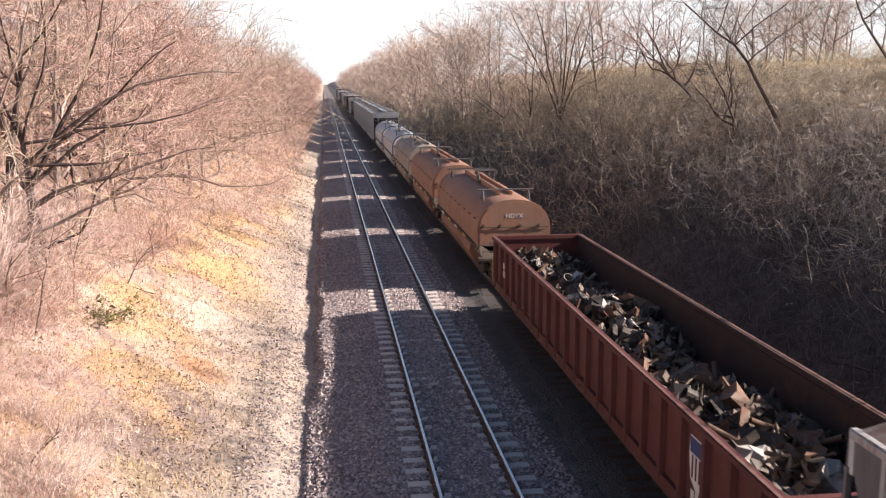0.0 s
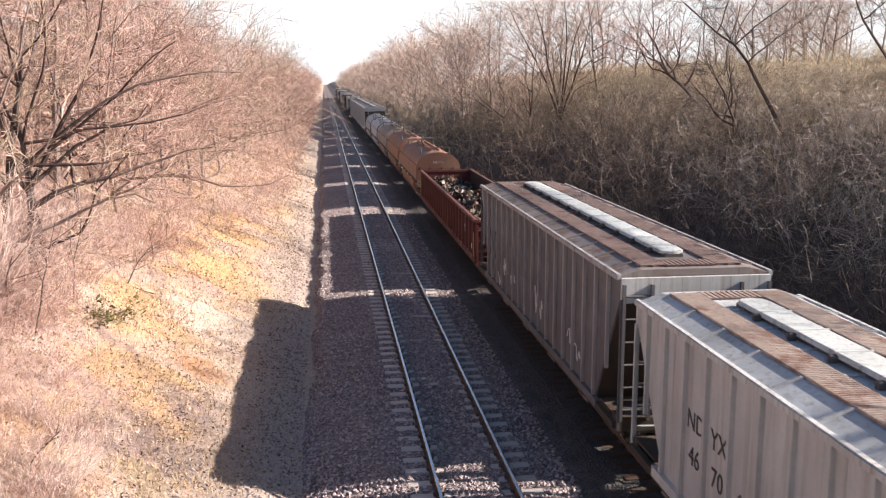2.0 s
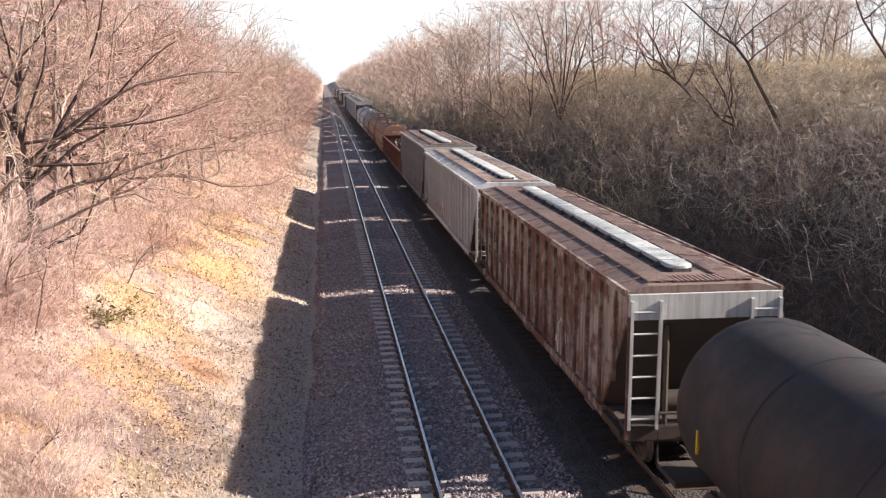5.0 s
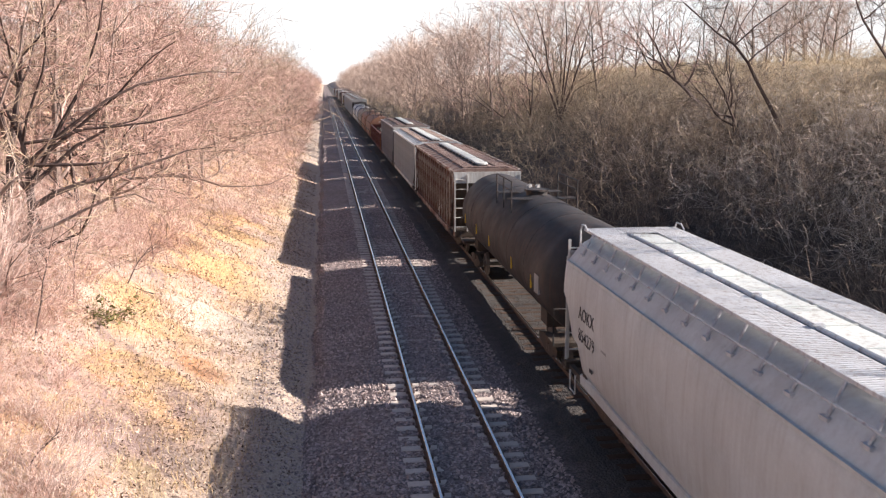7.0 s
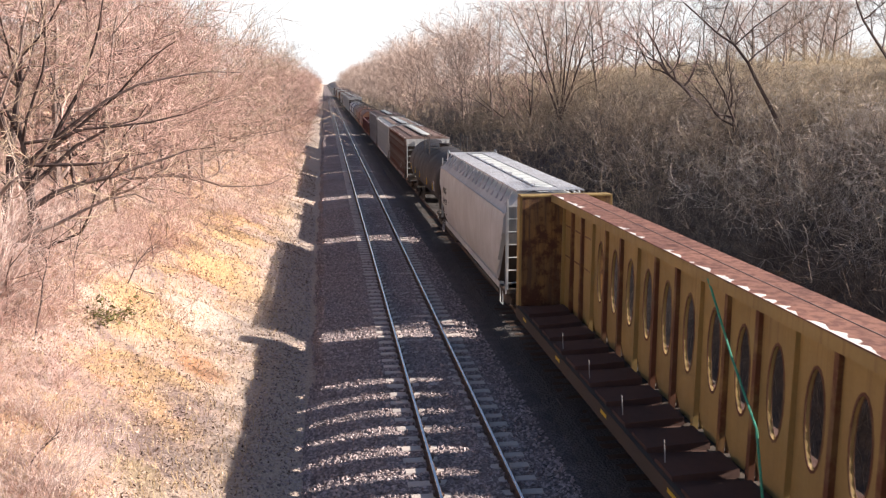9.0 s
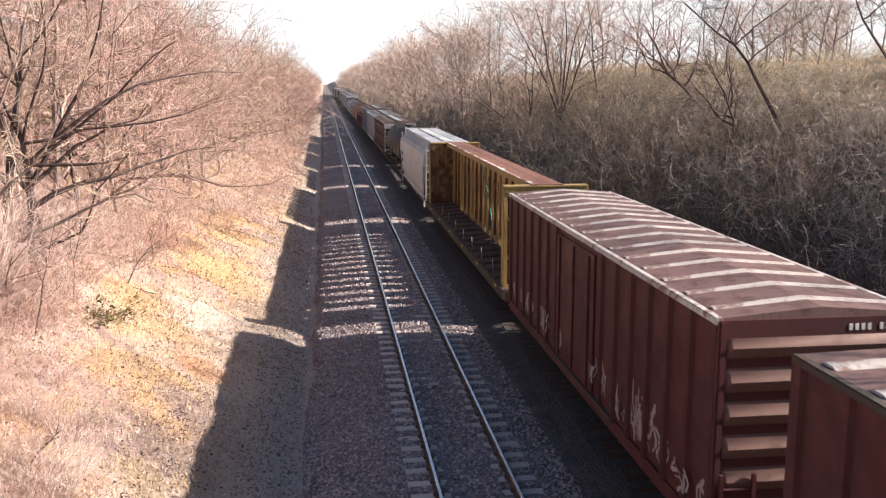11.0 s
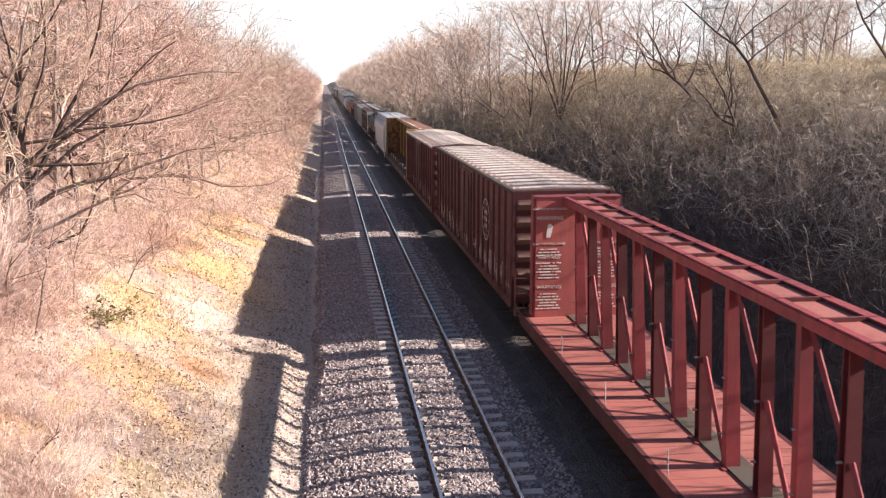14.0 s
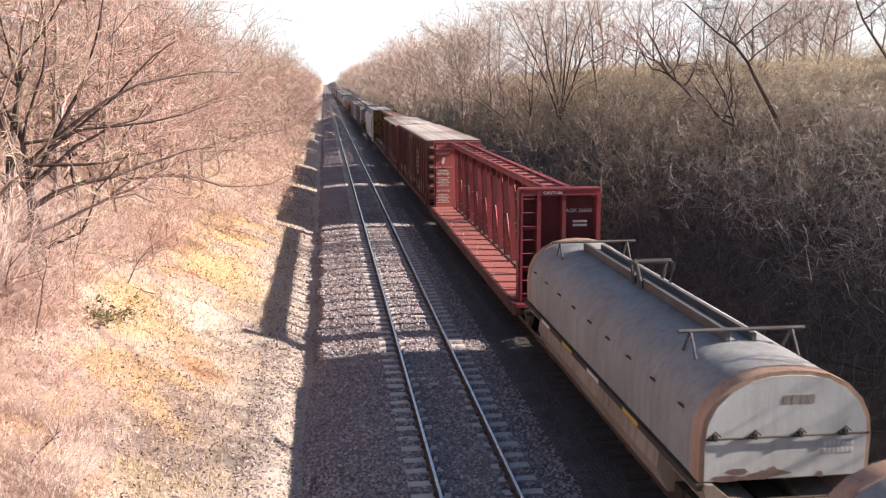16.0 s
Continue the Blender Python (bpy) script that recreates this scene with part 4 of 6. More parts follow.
def boxcar(label, length, eave, ribs, door_w, roof_ribs, emblem=False, rise=0.07, seam=0.30):
    car = thing("boxcar", label, "freight car", "cars of the freight train")
    truck_pair(car, length)
    h, w = length / 2, 1.5
    part("body", Build().box(-w, w, -h + 0.05, h - 0.05, 0.95, eave), P_MAROON, car)
    for sx in (-1, 1):
        part("side_sill", Build().box(*sorted((sx * w, sx * (w + 0.05))), -h + 0.1, h - 0.1, 0.78, 1.05), P_MAROON, car)
        part("eave_rail", Build().box(*sorted((sx * (w - 0.02), sx * (w + 0.1))), -h, h, eave - 0.07, eave + 0.04), P_UNDER if emblem else P_ROOF_RIDGE, car, bevel=0.015)
        rib = None
        for i in range(ribs):
            y = -h + 0.12 + i * (length - 0.24) / (ribs - 1)
            if abs(y - 0.2) < door_w / 2 + 0.1:
                continue
            if rib is None:
                a, o = sx * w, sx * (w + 0.07)
                b = Build().loft([[(a, -0.11, 1.0), (o, -0.07, 1.0), (o, 0.07, 1.0), (a, 0.11, 1.0)], [(a, -0.11, eave - 0.06), (o, -0.07, eave - 0.06), (o, 0.07, eave - 0.06), (a, 0.11, eave - 0.06)]])
                rib = part("side_post", b, P_MAROON, car)
                rib.matrix_basis = pose(0, y, 0)
            else:
                again(rib, y=y)
        door = part("door", Build().box(*sorted((sx * w, sx * (w + 0.045))), 0.2 - door_w / 2, 0.2 + door_w / 2, 1.05, eave - 0.22), P_MAROON, car, "closed sliding door", bevel=0.015)
        for k in range(3):
            y = 0.2 - door_w / 2 + 0.35 + k * (door_w - 0.7) / 2
            part("door_rod", Build().tube([(sx * (w + 0.07), y, 1.1), (sx * (w + 0.07), y, eave - 0.3)], 0.024, 6), P_MAROON, door)
        part("door_track", Build().box(*sorted((sx * (w + 0.02), sx * (w + 0.09))), 0.2 - door_w, 0.2 + door_w * 0.6, 0.98, 1.05), P_UNDER, door)
    prof = [(-w - 0.05, eave), (w + 0.05, eave), (w + 0.05, eave + 0.03), (0, eave + rise), (-w - 0.05, eave + 0.03)]
    part("roof", Build().along(prof, -h, h), P_ROOF_BOX, car)
    ridge = None
    for i in range(roof_ribs):
        y = -h + 0.05 + (i + 0.5) * (length - 0.1) / roof_ribs
        wide = 0.5 * (length / roof_ribs) * seam
        if ridge is None:
            rings = []
            for x, z in ((-w + 0.07, eave + 0.03), (0, eave + rise), (w - 0.07, eave + 0.03)):
                rings.append([(x, -wide, z - 0.005), (x, wide, z - 0.005), (x, wide * 0.5, z + 0.036), (x, -wide * 0.5, z + 0.036)])
            b = Build().loft(rings)
            ridge = part("roof_panel_rib", b, P_ROOF_RIDGE, car)
            ridge.matrix_basis = pose(0, y, 0)
        else:
            again(ridge, y=y)
    for e in (-1, 1):
        y = e * h
        rib = None
        for k in range(6):
            z = 1.35 + k * (eave - 1.75) / 5
            if rib is None:
                rings = []
                for x, o in ((-w + 0.02, 0.0), (-w + 0.14, 0.15), (w - 0.14, 0.15), (w - 0.02, 0.0)):
                    rings.append([(x, y - e * 0.05, -0.2), (x, y - e * 0.05 + e * o * 0.6, -0.13), (x, y - e * 0.05 + e * o, 0), (x, y - e * 0.05 + e * o * 0.6, 0.13), (x, y - e * 0.05, 0.2)])
                # bulges paler than the body: the light on them is in the paint
                rib = part("end_corrugation", Build().loft(rings), P_LIT_WORN_RED, car, smooth=True)
                rib.matrix_basis = pose(0, 0, z)
            else:
                again(rib, z=z)
        for sx in (-1, 1):
            part("corner_post", Build().box(sx * w - 0.06, sx * w + 0.06, y - 0.07, y + 0.07, 0.85, eave), P_MAROON, car, bevel=0.02)
        part("end_header", Build().box(-w, w, *sorted((y - e * 0.06, y + e * 0.03)), eave - 0.28, eave), P_MAROON, car)
        for i in range(10):
            if i != 4:
                part("stencil_bar", Build().box(0.42 + i * 0.095, 0.475 + i * 0.095, *sorted((y + e * 0.03, y + e * 0.037)), eave - 0.2, eave - 0.1), P_CREAM, car)
        part("end_plate", Build().box(-w + 0.05, w - 0.05, *sorted((y - e * 0.052, y - e * 0.03)), 1.0, eave - 0.28), P_OXIDE, car)
        ladder(car, -w + 0.3, y + e * 0.12, 0.6, 2.0, 0.5, "y", P_MAROON)
    rr = random.Random(int(length * 10))
    graffiti(car, -w - 0.002, -h + 0.4, -door_w / 2 - 0.3, rr, P_PINKWASH, 44 if emblem else 26)
    graffiti(car, -w - 0.002, door_w / 2 + 0.6, h - 0.5, rr, P_PINKWASH, 36 if emblem else 22)
    graffiti(car, -w - 0.072, -h + 1.0, h - 1.0, rr, P_PINKWASH, 16 if emblem else 10)
    if emblem:
        y, z, x = -4.95 - 0.15, 2.93, -w - 0.075
        b = Build()
        n = 28
        for r0, r1 in ((0.69, 0.74),):
            for k in range(n):
                a0, a1 = 2 * math.pi * k / n, 2 * math.pi * (k + 0.96) / n
                b.loft([[(x + o, y + r * math.cos(a), z + r * math.sin(a)) for r, a in ((r0, a0), (r1, a0), (r1, a1), (r0, a1))] for o in (0.0, -0.006)])
        part("ring_emblem", b, P_PINKWASH, car, "faded white ring emblem")
        for k in range(10):
            a = 2 * math.pi * k / 10
            cy, cz = y + 0.575 * math.cos(a), z + 0.575 * math.sin(a)
            part("emblem_bar", Build().box(x - 0.006, x, cy - 0.035, cy + 0.035, cz - 0.045, cz + 0.045), P_PINKWASH, car)
        for i in range(2):
            for k in range(3):
                part("emblem_bar", Build().box(x - 0.006, x, y - 0.26 + i * 0.3, y - 0.06 + i * 0.3, z - 0.3 + k * 0.24, z - 0.16 + k * 0.24), P_PINKWASH, car)
    return car


def bulkhead(car, y, e, z1, skin, half=1.21, dark=None):
    """End wall of a centre-beam car: plating on the load side, deep posts and beams on the outside."""
    b = Build().box(-half, half, *sorted((y, y - e * 0.04)), 0.95, z1)
    wall = part("bulkhead", b, dark or skin, car, "braced end bulkhead")
    for x in (-half, -0.66, 0.12, half):
        part("bulkhead_post", Build().box(x - 0.07, x + 0.07, *sorted((y, y + e * 0.38)), 0.95, z1), skin, wall, bevel=0.015)
    for z, x0, x1, deep in ((0.98, -half, half, 0.36), (2.3, 0.12, half, 0.12), (1.9, -half, -0.66, 0.30), (3.2, -half, -0.66, 0.30), (z1 - 0.17, -half, half, 0.42)):
        part("bulkhead_beam", Build().box(x0, x1, *sorted((y + e * 0.002, y + e * deep)), z, z + (0.17 if z > z1 - 0.5 else 0.12)), skin, wall)
    for s in (-1, 1):
        part("corner_gusset", Build().loft([[(s * half, y + e * d, z1 - 0.17), (s * (half - 0.22), y + e * d, z1 - 0.17), (s * half, y + e * d, z1 - 0.4)] for d in (0.2, 0.3)]), skin, wall)
    part("bulkhead_cap", Build().box(-half - 0.05, half + 0.05, *sorted((y - e * 0.06, y + e * 0.45)), z1, z1 + 0.05), skin, wall, bevel=0.01)
    return wall


def centre_beam_windows(label, length, top):
    """Centre-beam flatcar whose middle wall has a row of oval openings."""
    car = thing("centerbeam_flatcar", label, "freight car", "cars of the freight train")
    truck_pair(car, length + 0.6)
    h = length / 2
    deck = part("deck", Build().box(-1.42, 1.42, -h - 0.3, h + 0.3, 0.9, 1.0), P_DECK, car, "dark sagging deck with risers")
    for i in range(17):
        y = -h + 0.7 + i * (length - 1.4) / 16
        for sx in (-1, 1):
            part("deck_riser", Build().loft([[(sx * 0.2, y - 0.44, 1.0), (sx * 1.4, y - 0.44, 1.0), (sx * 1.4, y + 0.44, 1.0), (sx * 0.2, y + 0.44, 1.0)],
                                             [(sx * 0.2, y - 0.40, 1.16), (sx * 1.4, y - 0.40, 1.09), (sx * 1.4, y + 0.40, 1.09), (sx * 0.2, y + 0.40, 1.16)]]), P_DECK, deck)
    for sx in (-1, 1):
        part("side_sill", Build().box(*sorted((sx * 1.40, sx * 1.5)), -h - 0.3, h + 0.3, 0.7, 1.02), P_UNDER, car)
        for i in range(6):
            y = -h + 1 + i * (length - 2) / 5
            part("reflector", Build().box(*sorted((sx * 1.5, sx * 1.506)), y - 0.2, y + 0.2, 0.86, 0.94), P_YEL, car)
    for e in (-1, 1):
        bulkhead(car, h + 0.3 if e > 0 else -h + 0.45, e, top - 0.06, P_YELLOW, half=1.34, dark=P_BLOTCHED)
    # the wall, bay by bay
    pitch, first = 1.22, h - 3.48
    n = 20
    edges = [h + 0.26 - k * 1.04 for k in range(3)] + [first + pitch / 2 - k * pitch for k in range(0, 15)] + [-h + 0.5]
    for k in range(len(edges) - 1):
        y1, y0 = edges[k], edges[k + 1]
        yc, open_bay = (y0 + y1) / 2, abs((y1 - y0) - pitch) < 0.01
        b = Build()
        for sx in (-1, 1):
            x = sx * 0.035
            rect = []
            oval = []
            for j in range(n):
                a = 2 * math.pi * (j + 0.5) / n
                c, s = math.cos(a), math.sin(a)
                k2 = 1 / max(abs(c) / ((y1 - y0) / 2), abs(s) / 1.62)
                rect.append((x, yc + c * k2, 2.66 + s * k2))
                oval.append((x, yc + 0.27 * c, 2.76 + 0.79 * s))
            if open_bay:
                base = len(b.v)
                b.v += rect + oval + [(0, p[1], p[2]) for p in oval]
                for j in range(n):
                    q = (j + 1) % n
                    b.f.append((base + j, base + q, base + n + q, base + n + j))
                    b.f.append((base + n + j, base + n + q, base + 2 * n + q, base + 2 * n + j))
            else:
                b.box(*sorted((x, x - sx * 0.02)), y0, y1, 1.0, 4.3)
        if open_bay:
            for sx in (-1, 1):
                rim = Build()
                for j in range(n):
                    a0, a1 = 2 * math.pi * j / n, 2 * math.pi * (j + 1) / n
                    rim.loft([[(sx * x, yc + ry * math.cos(a), 2.76 + rz * math.sin(a)) for ry, rz, a in ((0.262, 0.782, a0), (0.305, 0.835, a0), (0.305, 0.835, a1), (0.262, 0.782, a1))] for x in (0.03, 0.041)])
                part("opening_rim", rim, P_YELLOW_RUST, car, "rusted rim of the oval opening")
        part("wall_panel", b, P_YELLOW, car, "yellow panel with an oval opening" if open_bay else "plain yellow panel")
        for sx in (-1, 1):
            b = Build().loft([[(sx * 0.035, y1 - 0.06, 1.0), (sx * 0.15, y1 - 0.06, 1.0), (sx * 0.15, y1 + 0.06, 1.0), (sx * 0.035, y1 + 0.06, 1.0)],
                              [(sx * 0.035, y1 - 0.06, 4.32), (sx * 0.11, y1 - 0.06, 4.32), (sx * 0.11, y1 + 0.06, 4.32), (sx * 0.035, y1 + 0.06, 4.32)]])
            part("wall_rib", b, P_YELLOW_RUST if k % 3 else P_YELLOW, car)
    b = Build()
    cap = [(-0.46, top - 0.2), (-0.43, top - 0.2), (-0.43, top - 0.03), (0.53, top - 0.03), (0.53, top - 0.2), (0.56, top - 0.2), (0.56, top + 0.02), (-0.46, top + 0.02)]
    part("chord_seam", Build().box(0.10, 0.118, -h + 0.1, h + 0.3, top + 0.015, top + 0.028), P_ROOF_RUST, car)
    for y0, y1 in ((h - 0.7, h + 0.1), (h - 1.75, h - 0.85), (h - 2.75, h - 1.9)):
        for z in (2.55, 3.45):
            part("panel_strip", Build().box(-0.05, -0.035, y0, y1, z, z + 0.035), P_YELLOW_RUST, car)
    part("top_chord", b.along(cap, -h + 0.1, h + 0.3), P_CHORD, car, "rust-brown top chord with worn yellow patches")
    # chips of old paint along the edge; cream puts the sun on them
    chips = random.Random(12)
    for i in range(46):
        y, a, o = chips.uniform(-h + 0.4, h), chips.uniform(0.06, 0.35), chips.uniform(0.04, 0.2)
        pts = [(-0.458, y - a), (-0.458 + o * chips.uniform(0.3, 1), y - a * 0.3), (-0.458 + o, y + a * 0.2), (-0.458 + o * chips.uniform(0.2, 0.8), y + a * 0.7), (-0.458, y + a)]
        part("chipped_paint", Build().loft([[(x, yy, top + 0.019) for x, yy in pts], [(x, yy, top + 0.0235) for x, yy in pts]]), P_CREAM, car)
    for sx in (-1, 1):
        part("chord_lip", Build().box(*sorted((sx * 0.472 if sx < 0 else 0.572, sx * 0.462 if sx < 0 else 0.562)), -h + 0.1, h + 0.3, top - 0.2, top + 0.0), P_YELLOW, car)
    rope = [(-0.47, -h + 10.2, top - 0.1), (-0.3, -h + 9.4, 3.0), (-0.35, -h + 8.3, 2.2), (-0.45, -h + 7.7, 1.1), (-0.8, -h + 7.6, 1.02)]
    part("loose_strap", Build().tube(rope, 0.022, 6), P_GREEN, car, "loose green strap")
    for k in range(7):
        y = -h + 2.5 + k * 2.4
        part("tie_cable", Build().tube([(-1.3, y, 1.02), (-1.32, y + 0.05, 1.5)], 0.012, 4), P_SILVER, car)
    return car


def centre_beam_truss(label, length, top):
    """Centre-beam flatcar whose middle is an open truss of posts and diagonals."""
    car = thing("centerbeam_flatcar", label, "freight car", "cars of the freight train")
    truck_pair(car, length + 0.6)
    h = length / 2
    deck = part("deck", Build().box(-1.42, 1.42, -h - 0.3, h + 0.3, 0.84, 0.93), P_RED, car)
    plank = None
    for i in range(62):
        y = -h + 0.5 + i * (length - 1.0) / 61
        for sx in (-1, 1):
            if i == 0:
                o = part("deck_plank", Build().loft([[(sx * 0.01, -0.173, 0.93), (sx * 1.4, -0.173, 0.93), (sx * 1.4, 0.173, 0.93), (sx * 0.01, 0.173, 0.93)],
                                                     [(sx * 0.01, -0.17, 0.985), (sx * 1.4, -0.17, 0.975), (sx * 1.4, 0.17, 0.975), (sx * 0.01, 0.17, 0.985)]]), P_DECK_RED, deck)
                o.matrix_basis = pose(0, y, 0)
                plank = {**(plank or {}), sx: o}
            else:
                again(plank[sx], y=y)
    for sx in (-1, 1):
        part("side_sill", Build().box(*sorted((sx * 1.40, sx * 1.5)), -h - 0.3, h + 0.3, 0.62, 0.98), P_MAROON, car)
    for e in (-1, 1):
        pen = random.Random(40 + e)
        bulkhead(car, e * (h - 0.4), e, top - 0.04, P_RED, dark=P_SUNLIT_RED if e > 0 else P_SHADED_RED)
        ladder(car, -0.95, e * (h + 0.0), 1.0, top - 0.1, 0.5, "y", P_RED)
        y = e * (h - 0.445)
        for sx in (-1, 1):
            turn = pose(sx * 0.82, y - e * 0.006, 0, 90, 0, 180 if e > 0 else 0) if e < 0 else pose(sx * 0.82, y - e * 0.006, 0, 90, 0, 0)
            for text, size, z in (("LOADING & UNLOADING", 0.085, 4.12), ("WARNING", 0.16, 3.86), ("CAR MAY FALL OVER", 0.10, 3.12), ("SAFETY FIRST", 0.11, 2.72), ("WARNING", 0.15, 1.86)):
                letters(text, size, P_CREAM, car, turn @ pose(0, z, 0))
            for z, n in ((2.98, 3), (2.58, 5), (2.15, 1), (1.68, 6)):
                for k in range(n):
                    ww = 0.26 + 0.12 * ((k * 7 + n) % 3) / 2
                    words = 3 + (k + n) % 3
                    b = Build()
                    cuts = sorted(pen.uniform(-0.85, 0.85) for _ in range(words - 1))
                    for c0, c1 in zip([-1.0] + cuts, cuts + [1.0]):
                        if c1 - c0 > 0.16:
                            x0, x1 = sx * 0.82 + ww * c0, sx * 0.82 + ww * c1 - 0.028
                            b.box(x0, x1, *sorted((y - e * 0.002, y - e * 0.007)), z - k * 0.085 - 0.034, z - k * 0.085)
                    part("stencil_line", b, P_CREAM, car)
            part("warning_pictogram", Build().loft([[(sx * 0.82 + a, y - e * d, c) for a, c in ((-0.1, 3.3), (0.02, 3.3), (0.1, 3.62), (0.02, 3.7), (-0.06, 3.66))] for d in (0.002, 0.008)]), P_CREAM, car, "white warning pictogram")
    yb = -h - 0.02
    letters("CAUTION", 0.13, P_CREAM, car, pose(-0.25, yb - 0.006, top - 0.125, 90, 0, 0))
    letters("AOK 26660", 0.17, P_CREAM, car, pose(0.68, -h + 0.394, 3.72, 90, 0, 0))
    for k in range(2):
        part("stencil_bar", Build().box(0.5, 0.95, -h + 0.39, -h + 0.396, 3.35 - k * 0.12, 3.42 - k * 0.12), P_CREAM, car)
    # one row of posts, box sections and open channels by turns, with short diagonals between them
    pitch, nbay = 1.24, 17
    for i in range(nbay):
        y, wide = 9.97 - i * pitch, 0.11 if i % 2 else 0.10
        if i % 2 == 0:
            b = Build().loft([[(-0.25, y - wide, 0.95), (0.02, y - wide, 0.95), (0.02, y + wide, 0.95), (-0.25, y + wide, 0.95)],
                              [(-0.36, y - 0.075, top - 0.1), (-0.18, y - 0.075, top - 0.1), (-0.18, y + 0.075, top - 0.1), (-0.36, y + 0.075, top - 0.1)]])
            part("post", b, P_RED, car, "faded red box post")
        else:
            prof = [(-0.25, -wide), (0.0, -wide), (0.0, wide), (-0.25, wide), (-0.25, wide - 0.025), (-0.05, wide - 0.025), (-0.05, -wide + 0.025), (-0.25, -wide + 0.025)]
            b = Build().loft([[(px, y + py, 0.95) for px, py in prof], [(px * 0.8 - 0.14, y + py * 0.75, top - 0.1) for px, py in prof]])
            # shade inside the channel comes from the darker red
            part("channel_post", b, P_SHADED_RED, car, "open channel post in shade-darkened red")
        part("base_plate", Build().box(-0.34, 0.2, y - 0.2, y + 0.2, 0.985, 1.005), P_RED, car)
        if i < nbay - 1:
            za, zb = (4.15, 2.75) if i % 2 == 0 else (2.65, 1.1)
            part("diagonal", Build().tube([(-0.2, y - 0.1, za), (-0.2, y - pitch + 0.1, zb)], 0.05, 4), P_RED, car)
        for z in (1.6, 2.62):
            part("clip", Build().tube([(-0.36, y, z), (-0.28, y, z)], 0.022, 6), P_SILVER, car)
    for k in range(5):
        y = 7.2 - k * 3.7
        part("tie_cable", Build().tube([(-1.36, y, 0.98), (-1.37, y + 0.03, 1.45)], 0.011, 4), P_SILVER, car)
    for sx in (-1, 1):
        part("top_rail", Build().along([(sx * 0.46, top - 0.2), (sx * 0.46 + 0.03, top - 0.2), (sx * 0.46 + 0.03, top), (sx * 0.46 - sx * 0.16, top), (sx * 0.46 - sx * 0.16, top - 0.03), (sx * 0.46, top - 0.03)], -h + 0.1, h - 0.1), P_RED, car)
    part("top_plate", Build().box(-0.44, 0.44, -h + 0.1, h - 0.1, top - 0.085, top - 0.06), P_DECK_RED, car)
    bar = None
    for i in range(18):
        y = 9.97 + 0.62 - i * 1.24
        if bar is None:
            bar = part("top_crossbar", Build().box(-0.45, 0.45, -0.03, 0.03, top - 0.06, top + 0.006), P_SHADED_RED, car)
            bar.matrix_basis = pose(0, y, 0)
        else:
            again(bar, y=y)
    return car


